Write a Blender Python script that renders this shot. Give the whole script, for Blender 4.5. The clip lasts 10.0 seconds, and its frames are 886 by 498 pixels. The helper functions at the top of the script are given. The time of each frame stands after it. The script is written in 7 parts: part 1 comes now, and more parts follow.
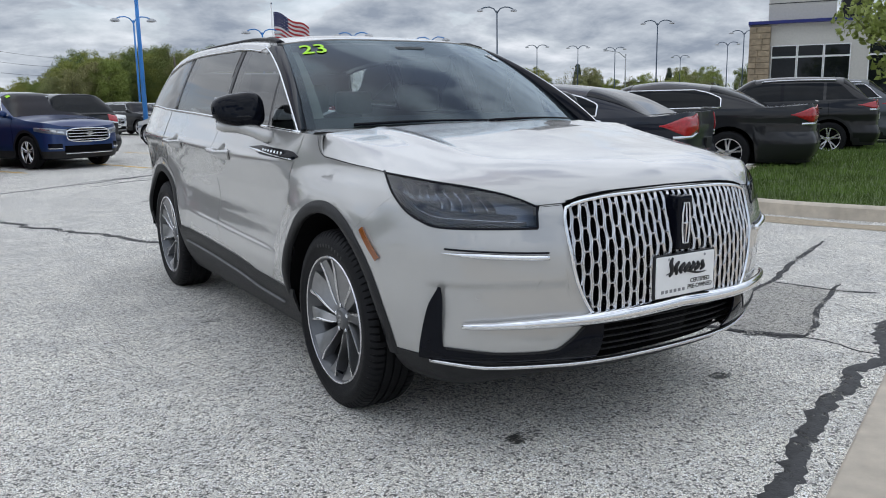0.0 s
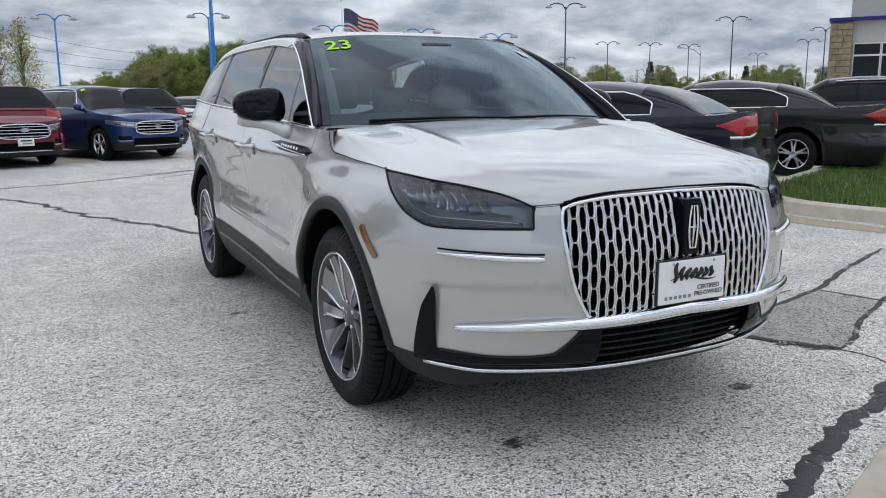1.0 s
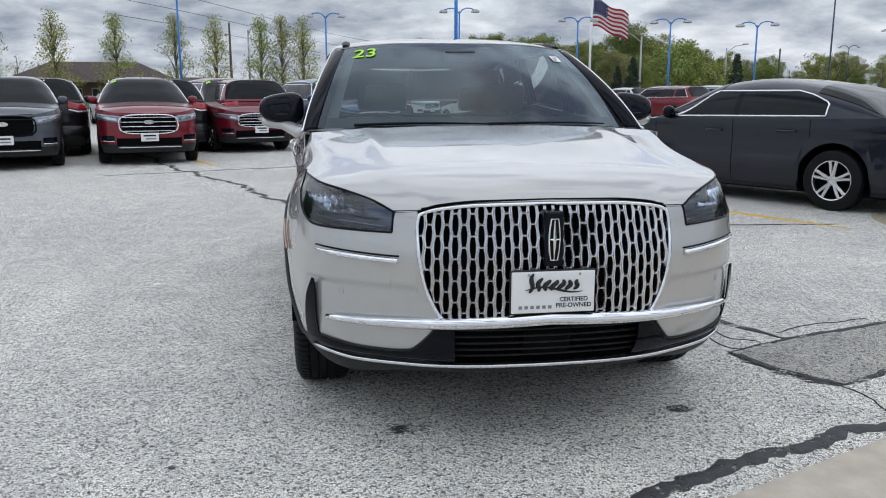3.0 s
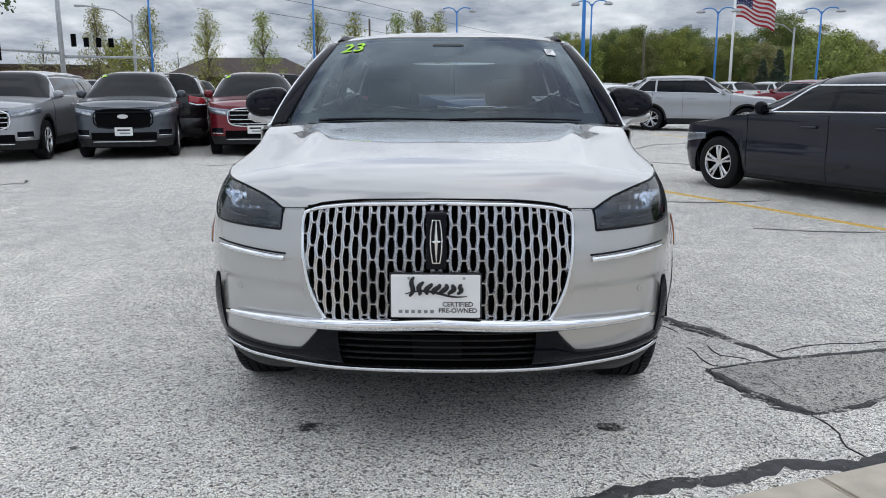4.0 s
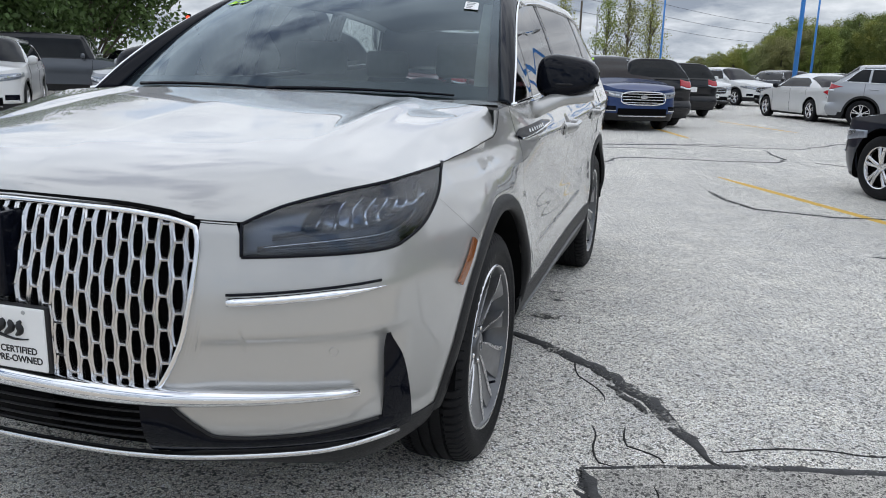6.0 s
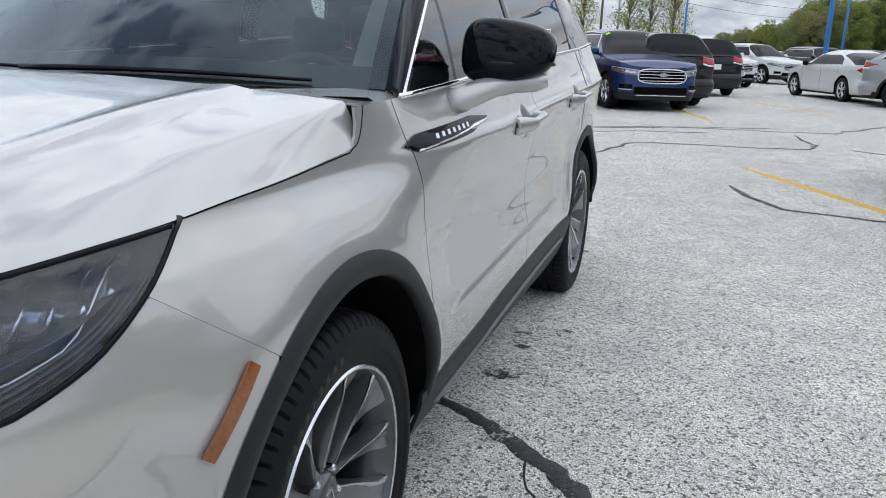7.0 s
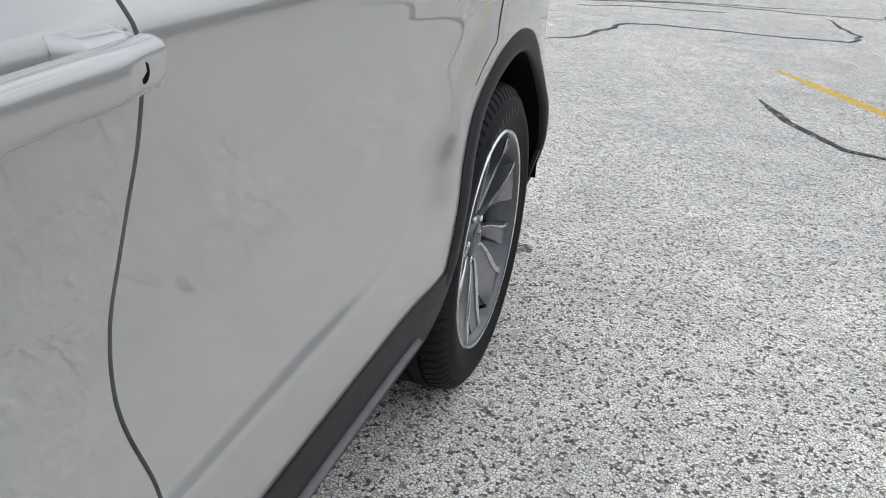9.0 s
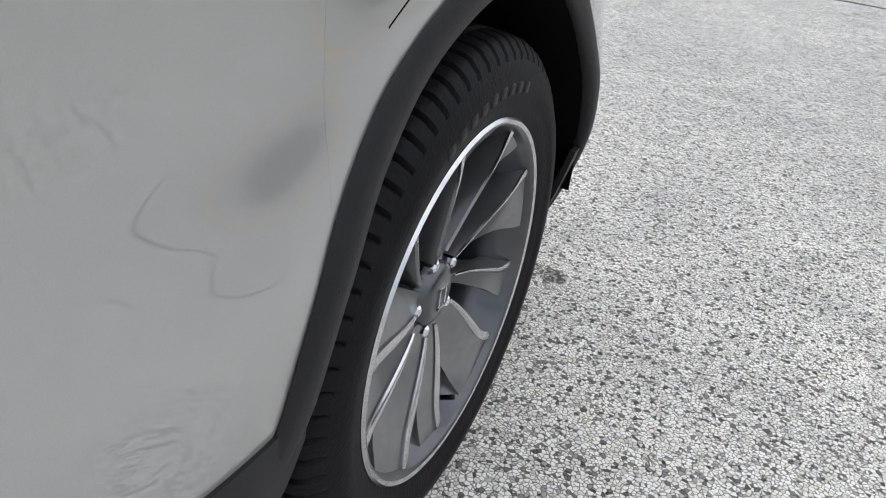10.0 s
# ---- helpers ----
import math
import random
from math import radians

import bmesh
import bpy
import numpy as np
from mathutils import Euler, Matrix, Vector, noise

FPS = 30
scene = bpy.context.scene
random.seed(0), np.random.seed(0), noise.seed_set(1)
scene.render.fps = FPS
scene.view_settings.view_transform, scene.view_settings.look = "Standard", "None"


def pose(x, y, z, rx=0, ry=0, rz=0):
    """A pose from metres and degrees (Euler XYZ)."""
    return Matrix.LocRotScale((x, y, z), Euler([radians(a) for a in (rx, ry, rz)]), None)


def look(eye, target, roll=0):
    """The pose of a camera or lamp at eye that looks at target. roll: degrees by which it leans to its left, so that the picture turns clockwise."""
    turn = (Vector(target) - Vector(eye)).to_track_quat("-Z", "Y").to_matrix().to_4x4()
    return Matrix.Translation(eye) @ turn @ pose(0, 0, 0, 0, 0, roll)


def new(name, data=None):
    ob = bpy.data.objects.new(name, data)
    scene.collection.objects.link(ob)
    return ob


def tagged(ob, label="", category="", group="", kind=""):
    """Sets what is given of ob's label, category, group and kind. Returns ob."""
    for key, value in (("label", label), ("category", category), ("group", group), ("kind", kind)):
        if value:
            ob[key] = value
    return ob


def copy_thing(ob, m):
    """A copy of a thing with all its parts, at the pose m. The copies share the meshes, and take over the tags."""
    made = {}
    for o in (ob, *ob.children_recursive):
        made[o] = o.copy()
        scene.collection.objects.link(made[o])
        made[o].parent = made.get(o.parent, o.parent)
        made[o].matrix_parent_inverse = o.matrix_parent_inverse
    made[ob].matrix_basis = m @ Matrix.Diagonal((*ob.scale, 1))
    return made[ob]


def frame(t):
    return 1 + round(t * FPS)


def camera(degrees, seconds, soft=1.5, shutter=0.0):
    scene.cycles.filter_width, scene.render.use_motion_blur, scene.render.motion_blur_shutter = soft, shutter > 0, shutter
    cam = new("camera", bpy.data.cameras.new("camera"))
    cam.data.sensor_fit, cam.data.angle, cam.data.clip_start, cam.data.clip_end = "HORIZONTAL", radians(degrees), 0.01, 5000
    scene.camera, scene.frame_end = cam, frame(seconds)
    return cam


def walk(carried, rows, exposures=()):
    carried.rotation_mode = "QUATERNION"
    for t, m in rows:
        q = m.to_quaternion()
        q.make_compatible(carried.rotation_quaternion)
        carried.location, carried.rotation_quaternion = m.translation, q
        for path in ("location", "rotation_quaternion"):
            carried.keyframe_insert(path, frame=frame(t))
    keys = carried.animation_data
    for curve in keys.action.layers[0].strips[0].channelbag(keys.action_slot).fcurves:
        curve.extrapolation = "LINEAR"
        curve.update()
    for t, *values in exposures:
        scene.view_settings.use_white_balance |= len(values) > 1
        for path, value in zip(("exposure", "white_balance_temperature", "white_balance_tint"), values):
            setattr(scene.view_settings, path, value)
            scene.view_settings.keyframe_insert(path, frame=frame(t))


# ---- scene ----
cam = camera(58.5, 10.0, soft=1.0)
EXPOSURES = [(0.0, 0.25, 6900, 13), (5.5, 0.31, 7000, 13), (7.0, 0.42, 7000, 13), (8.0, 0.41, 7180, 13.5), (10.0, 0.43, 7220, 13.5)]
PATH = [
    (0, (-2.134, -2.851, 1.196), (-1.095, -1.18, 0.837), -1.0),
    (0.5, (-2.091, -2.874, 1.201), (-1.11, -1.169, 0.837), -0.9),
    (1, (-1.91, -2.932, 1.194), (-1.018, -1.18, 0.829), -0.5),
    (1.5, (-1.691, -3.061, 1.21), (-0.92, -1.252, 0.844), -0.2),
    (2, (-1.446, -3.283, 1.226), (-0.824, -1.418, 0.861), 0.2),
    (3.5, (-0.343, -3.552, 1.268), (-0.224, -1.594, 0.876), -0.2),
    (4, (0.088, -3.496, 1.264), (0.036, -1.536, 0.866), 0.0),
    (4.5, (0.516, -3.386, 1.262), (0.305, -1.44, 0.852), 0.4),
    (5, (0.915, -3.16, 1.234), (0.554, -1.238, 0.821), 1.0),
    (5.5, (1.23, -2.793, 1.224), (0.751, -0.901, 0.806), 1.4),
    (5.7, (1.329, -2.611, 1.214), (0.813, -0.73, 0.787), 1.5),
    (6.8, (1.477, -1.446, 1.192), (0.873, 0.393, 0.704), 1.9),
    (7, (1.468, -1.217, 1.200), (0.867, 0.619, 0.699), 1.9),
    (7.5, (1.401, -0.621, 1.179), (0.83, 1.207, 0.613), 2.0),
    (8, (1.345, -0.036, 1.167), (0.808, 1.776, 0.513), 2.7),
    (8.5, (1.294, 0.53, 1.117), (0.785, 2.319, 0.38), 3.5),
    (9, (1.265, 1.043, 1.084), (0.751, 2.794, 0.266), 4.6),
    (9.5, (1.225, 1.49, 1.031), (0.687, 3.194, 0.160), 6.2),
    (10, (1.201, 1.843, 0.925), (0.553, 3.451, -0.002), 8.5),
]
walk(cam, [(t, look(eye, target, roll)) for t, eye, target, roll in PATH], EXPOSURES)

# ---- light ----
world = bpy.data.worlds.new("sky")
scene.world = world
world.use_nodes = True
wn, wl = world.node_tree.nodes, world.node_tree.links
SUN_EL, SUN_AZ = 62.0, 12.0          # the sun stands behind the parked car, veiled by cloud


def sky_nodes():
    wn.clear()
    out = wn.new("ShaderNodeOutputWorld")
    sky = wn.new("ShaderNodeTexSky")
    sky.sky_type, sky.sun_disc = "NISHITA", False
    sky.sun_elevation, sky.sun_rotation = radians(SUN_EL), radians(SUN_AZ)
    sky.air_density, sky.dust_density = 1.0, 0.5
    tc = wn.new("ShaderNodeTexCoord")
    sep = wn.new("ShaderNodeSeparateXYZ")
    wl.new(tc.outputs["Generated"], sep.inputs[0])

    def m(op, a, b=None):
        n = wn.new("ShaderNodeMath")
        n.operation = op
        for k, v in enumerate((a, b)):
            if v is None:
                continue
            if isinstance(v, (int, float)):
                n.inputs[k].default_value = v
            else:
                wl.new(v, n.inputs[k])
        return n.outputs[0]

    zz = m("ADD", m("MAXIMUM", sep.outputs[2], 0.0), 0.26)
    comb = wn.new("ShaderNodeCombineXYZ")
    wl.new(m("DIVIDE", sep.outputs[0], zz), comb.inputs[0])
    wl.new(m("DIVIDE", sep.outputs[1], zz), comb.inputs[1])

    def nz(scale, detail, rough, off):
        mp = wn.new("ShaderNodeMapping")
        mp.inputs["Location"].default_value = (off, off * 0.7, 0)
        wl.new(comb.outputs[0], mp.inputs[0])
        n = wn.new("ShaderNodeTexNoise")
        n.inputs["Scale"].default_value, n.inputs["Detail"].default_value = scale, detail
        n.inputs["Roughness"].default_value = rough
        n.inputs["Distortion"].default_value = 0.25
        wl.new(mp.outputs[0], n.inputs["Vector"])
        return n.outputs["Fac"]

    def ramp(fac, stops):
        r = wn.new("ShaderNodeValToRGB")
        while len(r.color_ramp.elements) < len(stops):
            r.color_ramp.elements.new(0.5)
        for e, (p, c) in zip(r.color_ramp.elements, stops):
            e.position, e.color = p, (*c, 1)
        wl.new(fac, r.inputs[0])
        return r.outputs[0]

    big = nz(2.5, 6, 0.55, 3.1)
    fine = nz(5.5, 8, 0.6, 9.4)
    mixv = m("ADD", m("MULTIPLY", big, 0.65), m("MULTIPLY", fine, 0.35))
    shade = ramp(mixv, ((0.37, (0.92, 1.02, 1.15)), (0.48, (0.62, 0.72, 0.84)), (0.62, (0.33, 0.41, 0.53))))
    cover = ramp(big, ((0.39, (0.0, 0.0, 0.0)), (0.48, (1, 1, 1))))
    b1, b2 = wn.new("ShaderNodeBackground"), wn.new("ShaderNodeBackground")
    wl.new(sky.outputs[0], b1.inputs[0])
    b1.inputs[1].default_value = 0.1
    wl.new(shade, b2.inputs[0])
    rise = wn.new("ShaderNodeMapRange")
    rise.interpolation_type = "SMOOTHSTEP"
    for k, v in enumerate((0.12, 0.50, 0.71, 1.32), 1):
        rise.inputs[k].default_value = v
    wl.new(sep.outputs[2], rise.inputs[0])
    wl.new(rise.outputs[0], b2.inputs[1])
    mix = wn.new("ShaderNodeMixShader")
    low = wn.new("ShaderNodeMapRange")
    low.interpolation_type = "SMOOTHSTEP"
    for k, v in enumerate((0.05, 0.24, 1.0, 0.0), 1):
        low.inputs[k].default_value = v
    wl.new(sep.outputs[2], low.inputs[0])
    wl.new(m("MAXIMUM", cover, low.outputs[0]), mix.inputs[0])
    wl.new(b1.outputs[0], mix.inputs[1])
    wl.new(b2.outputs[0], mix.inputs[2])
    wl.new(mix.outputs[0], out.inputs[0])


sky_nodes()
sun = new("sun", bpy.data.lights.new("sun", "SUN"))
sun.data.energy, sun.data.angle, sun.data.color = 0.4, radians(130), (1.0, 0.97, 0.93)
sun.matrix_world = look((math.sin(radians(SUN_AZ)) * 40, math.cos(radians(SUN_AZ)) * 40, 40 * math.tan(radians(SUN_EL))), (0, 0, 0))


# ---- materials ----
def material(name, base, rough=0.5, metal=0.0, coat=0.0, vary=0.0, vscale=6.0, bump=0.0, bscale=120.0, spec=0.5, var2=0.0, v2scale=0.7, coat_ior=1.5, coat_rough=0.015):
    mt = bpy.data.materials.new(name)
    mt.use_nodes = True
    nt = mt.node_tree
    n, l = nt.nodes, nt.links
    p = n["Principled BSDF"]
    p.inputs["Base Color"].default_value = (*base, 1)
    p.inputs["Roughness"].default_value, p.inputs["Metallic"].default_value = rough, metal
    p.inputs["Specular IOR Level"].default_value = spec
    p.inputs["Coat Weight"].default_value = coat
    p.inputs["Coat Roughness"].default_value = coat_rough
    p.inputs["Coat IOR"].default_value = coat_ior
    tc = n.new("ShaderNodeTexCoord")
    col = None
    if vary or var2:
        a = n.new("ShaderNodeTexNoise")
        a.inputs["Scale"].default_value, a.inputs["Detail"].default_value = vscale, 6
        l.new(tc.outputs["Object"], a.inputs["Vector"])
        b = n.new("ShaderNodeTexNoise")
        b.inputs["Scale"].default_value, b.inputs["Detail"].default_value = v2scale, 4
        l.new(tc.outputs["Object"], b.inputs["Vector"])
        mx = n.new("ShaderNodeMix")
        mx.data_type, mx.blend_type = "RGBA", "MULTIPLY"
        mx.inputs[0].default_value = 1.0
        rs = []
        for src, v in ((a, vary), (b, var2)):
            r = n.new("ShaderNodeMapRange")
            r.inputs[1].default_value, r.inputs[2].default_value = 0.3, 0.7
            r.inputs[3].default_value, r.inputs[4].default_value = 1 - v, 1 + v
            l.new(src.outputs["Fac"], r.inputs[0])
            rs.append(r)
        mu = n.new("ShaderNodeMath")
        mu.operation = "MULTIPLY"
        l.new(rs[0].outputs[0], mu.inputs[0])
        l.new(rs[1].outputs[0], mu.inputs[1])
        mx.inputs[6].default_value = (*base, 1)
        l.new(mu.outputs[0], mx.inputs[7])
        l.new(mx.outputs[2], p.inputs["Base Color"])
    if bump:
        c = n.new("ShaderNodeTexNoise")
        c.inputs["Scale"].default_value, c.inputs["Detail"].default_value = bscale, 4
        l.new(tc.outputs["Object"], c.inputs["Vector"])
        bp = n.new("ShaderNodeBump")
        bp.inputs["Strength"].default_value, bp.inputs["Distance"].default_value = bump, 0.01
        l.new(c.outputs["Fac"], bp.inputs["Height"])
        l.new(bp.outputs[0], p.inputs["Normal"])
    return mt


def glass(name, tint, rough=0.0, ior=1.5, sheen=(1.0, 1.0, 1.0)):
    """Thin pane: tinted see-through with a mirror coat that grows towards grazing."""
    mt = bpy.data.materials.new(name)
    mt.use_nodes = True
    n, l = mt.node_tree.nodes, mt.node_tree.links
    n.remove(n["Principled BSDF"])
    tr, gl, fr, mx = (n.new(k) for k in ("ShaderNodeBsdfTransparent", "ShaderNodeBsdfGlossy", "ShaderNodeFresnel", "ShaderNodeMixShader"))
    tr.inputs[0].default_value = (*tint, 1)
    gl.inputs["Color"].default_value = (*sheen, 1)
    gl.inputs["Roughness"].default_value = rough
    fr.inputs[0].default_value = ior
    l.new(fr.outputs[0], mx.inputs[0])
    l.new(tr.outputs[0], mx.inputs[1])
    l.new(gl.outputs[0], mx.inputs[2])
    l.new(mx.outputs[0], n["Material Output"].inputs[0])
    return mt


PAINT = material("pearl_paint", (0.465, 0.458, 0.442), 0.27, 0.28, coat=1.0, vary=0.03, vscale=900, var2=0.015, v2scale=2, coat_ior=2.0, coat_rough=0.02)
BLACK_GLOSS = material("gloss_black", (0.004, 0.005, 0.009), 0.08, coat=0.28, vary=0.1, vscale=40, spec=0.03)
PLASTIC = material("grey_black_plastic", (0.013, 0.0132, 0.0145), 0.5, vary=0.12, vscale=30, bump=0.15, bscale=500, spec=0.35)
CHROME = material("chrome", (0.86, 0.87, 0.89), 0.06, 1.0, vary=0.03, vscale=20)
SATIN = material("satin_chrome", (0.72, 0.72, 0.73), 0.2, 1.0, vary=0.04, vscale=30)
# near-black stands in for the shade of recesses; also serves seams and black parts
DARK = material("cavity_shade_black", (0.003, 0.003, 0.0035), 0.8, vary=0.3, vscale=20, spec=0.08)
RUBBER = material("tyre_rubber", (0.0065, 0.0066, 0.0078), 0.6, vary=0.2, vscale=25, bump=0.2, bscale=200, var2=0.2, v2scale=3, spec=0.2)
ALLOY = material("machined_alloy", (0.72, 0.72, 0.73), 0.24, 1.0, vary=0.05, vscale=60)
# spoke grey, with the shade of the hollow faces worked into the colour
ALLOY_GREY = material("shaded_satin_alloy", (0.33, 0.33, 0.335), 0.3, 0.85, vary=0.06, vscale=50)
LAMP_SMOKE = material("smoked_lamp_housing", (0.13, 0.145, 0.175), 0.25, 0.6, vary=0.2, vscale=25)
LAMP_STEP = material("lamp_facets", (0.66, 0.69, 0.74), 0.14, 0.9, vary=0.35, vscale=70)
ALLOY_DARK = material("painted_and_shaded_grey_alloy", (0.11, 0.113, 0.12), 0.28, 0.7, coat=0.5, vary=0.06, vscale=40)
WINDSCREEN = glass("windscreen_glass", (0.37, 0.45, 0.455), ior=1.60, sheen=(0.76, 0.90, 1.0))
SIDE_GLASS = glass("tinted_glass", (0.17, 0.19, 0.19), ior=1.65)
LENS = glass("lamp_lens", (0.84, 0.89, 0.95), ior=1.7)
CLOTH = material("beige_leather", (0.52, 0.50, 0.45), 0.6, vary=0.05, vscale=30, bump=0.1, bscale=200)
LINING = material("grey_headlining", (0.16, 0.16, 0.155), 0.8, vary=0.05, vscale=40)
DASH = material("dashboard_plastic", (0.10, 0.11, 0.115), 0.65, vary=0.1, vscale=30, bump=0.1)
AMBER = material("amber_reflector", (0.25, 0.07, 0.012), 0.2, coat=1.0, vary=0.15, vscale=150)
WHITE = material("white_plate", (0.88, 0.88, 0.87), 0.4, vary=0.03, vscale=15)
SILL_GREY = material("grey_sill_insert", (0.15, 0.15, 0.153), 0.55, vary=0.1, vscale=40, bump=0.1, bscale=300)
INK = material("black_ink", (0.01, 0.01, 0.012), 0.5, vary=0.1)
GREY_INK = material("grey_ink", (0.25, 0.25, 0.26), 0.5, vary=0.1)
LIME = material("lime_sticker", (0.42, 0.86, 0.02), 0.5, vary=0.06, vscale=20)
RED_LAMP = material("red_lamp", (0.45, 0.012, 0.02), 0.15, coat=1.0, vary=0.2, vscale=30)
LAMP_WHITE = material("lamp_reflector", (0.75, 0.78, 0.82), 0.12, 0.85, vary=0.2, vscale=60)
LAMP_DARK = material("lamp_housing", (0.28, 0.31, 0.36), 0.28, 0.75, vary=0.2, vscale=25)
KHAKI = material("concrete", (0.56, 0.49, 0.40), 0.85, vary=0.14, vscale=9, bump=0.5, bscale=60, var2=0.12, v2scale=0.8)


def ground_material(name="weathered_chip_asphalt", tone=1.0):
    mt = bpy.data.materials.new(name)
    mt.use_nodes = True
    n, l = mt.node_tree.nodes, mt.node_tree.links
    p = n["Principled BSDF"]
    p.inputs["Roughness"].default_value = 0.9
    tc = n.new("ShaderNodeTexCoord")

    def ramp(src, stops):
        r = n.new("ShaderNodeValToRGB")
        while len(r.color_ramp.elements) < len(stops):
            r.color_ramp.elements.new(0.5)
        for e, (q, c) in zip(r.color_ramp.elements, stops):
            e.position, e.color = q, (*c, 1)
        l.new(src, r.inputs[0])
        return r.outputs[0]

    def mult(a, b, f=1.0):
        mx = n.new("ShaderNodeMix")
        mx.data_type, mx.blend_type = "RGBA", "MULTIPLY"
        mx.inputs[0].default_value = f
        l.new(a, mx.inputs[6])
        l.new(b, mx.inputs[7])
        return mx.outputs[2]

    def noise_tex(scale, detail):
        t = n.new("ShaderNodeTexNoise")
        t.inputs["Scale"].default_value, t.inputs["Detail"].default_value = scale, detail
        l.new(tc.outputs["Object"], t.inputs["Vector"])
        return t.outputs["Fac"]
    SC = 122
    vor = n.new("ShaderNodeTexVoronoi")
    vor.inputs["Scale"].default_value = SC
    l.new(tc.outputs["Object"], vor.inputs["Vector"])
    bw = n.new("ShaderNodeSeparateColor")
    l.new(vor.outputs["Color"], bw.inputs[0])
    tint = lambda v: tuple(min(0.93, tone * q) for q in v)
    chips = ramp(bw.outputs[0], ((0.0, tint((0.08, 0.077, 0.07))), (0.09, tint((0.26, 0.25, 0.235))), (0.19, tint((0.70, 0.675, 0.62))), (0.60, tint((0.87, 0.84, 0.775))), (1.0, tint((1.02, 0.985, 0.92)))))
    vd = n.new("ShaderNodeTexVoronoi")
    vd.feature = "DISTANCE_TO_EDGE"
    vd.inputs["Scale"].default_value = SC
    l.new(tc.outputs["Object"], vd.inputs["Vector"])
    # the binder between the chips is wider in places
    wid = n.new("ShaderNodeMath")
    wid.operation = "SUBTRACT"
    wr = n.new("ShaderNodeMapRange")
    for k, v in enumerate((0.50, 0.72, 0.0, 0.06), 1):
        wr.inputs[k].default_value = v
    l.new(noise_tex(95, 3), wr.inputs[0])
    l.new(vd.outputs["Distance"], wid.inputs[0])
    l.new(wr.outputs[0], wid.inputs[1])
    gaps = ramp(wid.outputs[0], ((0.0, (0.13, 0.127, 0.12)), (0.04, (0.45, 0.45, 0.45)), (0.10, (1.1, 1.1, 1.1))))
    mid = ramp(noise_tex(3.5, 6), ((0.3, (0.84, 0.84, 0.85)), (0.7, (1.08, 1.07, 1.05))))
    clump = ramp(noise_tex(26, 5), ((0.33, (0.82, 0.82, 0.82)), (0.48, (1.04, 1.04, 1.04)), (0.66, (1.12, 1.12, 1.12))))
    large = ramp(noise_tex(0.35, 5), ((0.3, (0.88, 0.88, 0.88)), (0.7, (1.1, 1.09, 1.06))))
    l.new(mult(mult(mult(mult(chips, gaps), clump), mid), large), p.inputs["Base Color"])
    bp = n.new("ShaderNodeBump")
    bp.inputs["Strength"].default_value, bp.inputs["Distance"].default_value = 0.8, 0.004
    l.new(vd.outputs["Distance"], bp.inputs["Height"])
    l.new(bp.outputs[0], p.inputs["Normal"])
    return mt


ASPHALT = ground_material()
CUT = ground_material("worn_patch_fill", 0.6)


def stain(name, base, rough, cover, scale):
    """A worn film through which the chips below still show in places."""
    mt = material(name, base, rough, vary=0.3, vscale=30, bump=0.4, bscale=110)
    n, l = mt.node_tree.nodes, mt.node_tree.links
    tc, nz, big, rp, mx, tr = (n.new(k) for k in ("ShaderNodeTexCoord", "ShaderNodeTexNoise", "ShaderNodeTexNoise", "ShaderNodeMapRange", "ShaderNodeMixShader", "ShaderNodeBsdfTransparent"))
    nz.inputs["Scale"].default_value, nz.inputs["Detail"].default_value = scale, 3
    big.inputs["Scale"].default_value, big.inputs["Detail"].default_value = scale / 9, 3
    ad = n.new("ShaderNodeMath")
    ad.operation = "ADD"
    for t, k in ((nz, 0), (big, 1)):
        l.new(tc.outputs["Object"], t.inputs["Vector"])
        l.new(t.outputs["Fac"], ad.inputs[k])
    rp.inputs[1].default_value, rp.inputs[2].default_value = 1.5 - cover - 0.12, 1.5 - cover + 0.12
    l.new(ad.outputs[0], rp.inputs[0])
    l.new(rp.outputs[0], mx.inputs[0])
    l.new(tr.outputs[0], mx.inputs[1])
    l.new(n["Principled BSDF"].outputs[0], mx.inputs[2])
    l.new(mx.outputs[0], n["Material Output"].inputs[0])
    return mt


OIL = stain("oil_stain", (0.05, 0.048, 0.045), 0.6, 0.50, 120)
TAR = stain("tar_sealant", (0.04, 0.04, 0.041), 0.7, 0.62, 60)
TAR_WORN = stain("worn_tar_edge", (0.045, 0.044, 0.043), 0.75, 0.52, 45)
TAR_SOLID = stain("joint_tar", (0.05, 0.05, 0.051), 0.7, 0.70, 40)
DARK_CRACK = material("open_crack", (0.02, 0.019, 0.018), 0.9, vary=0.3, vscale=40)
YELLOW = material("faded_yellow_paint", (0.72, 0.45, 0.075), 0.75, vary=0.25, vscale=25, bump=0.3, bscale=150)
GRASS = material("grass_blades", (0.105, 0.17, 0.032), 0.8, vary=0.4, vscale=6, var2=0.3, v2scale=1.3)
SOIL = material("grassy_soil", (0.085, 0.12, 0.033), 0.95, vary=0.4, vscale=8, bump=0.6, bscale=30)
BARK = material("bark", (0.11, 0.09, 0.07), 0.9, vary=0.3, vscale=12, bump=0.6, bscale=30)
BLUE_POLE = material("blue_painted_steel", (0.03, 0.22, 0.60), 0.45, vary=0.1, vscale=3, var2=0.1)
DARK_POLE = material("dark_painted_steel", (0.05, 0.08, 0.12), 0.5, vary=0.1, vscale=3)
STEEL = material("galvanised_steel", (0.42, 0.43, 0.44), 0.5, 0.6, vary=0.12, vscale=6)


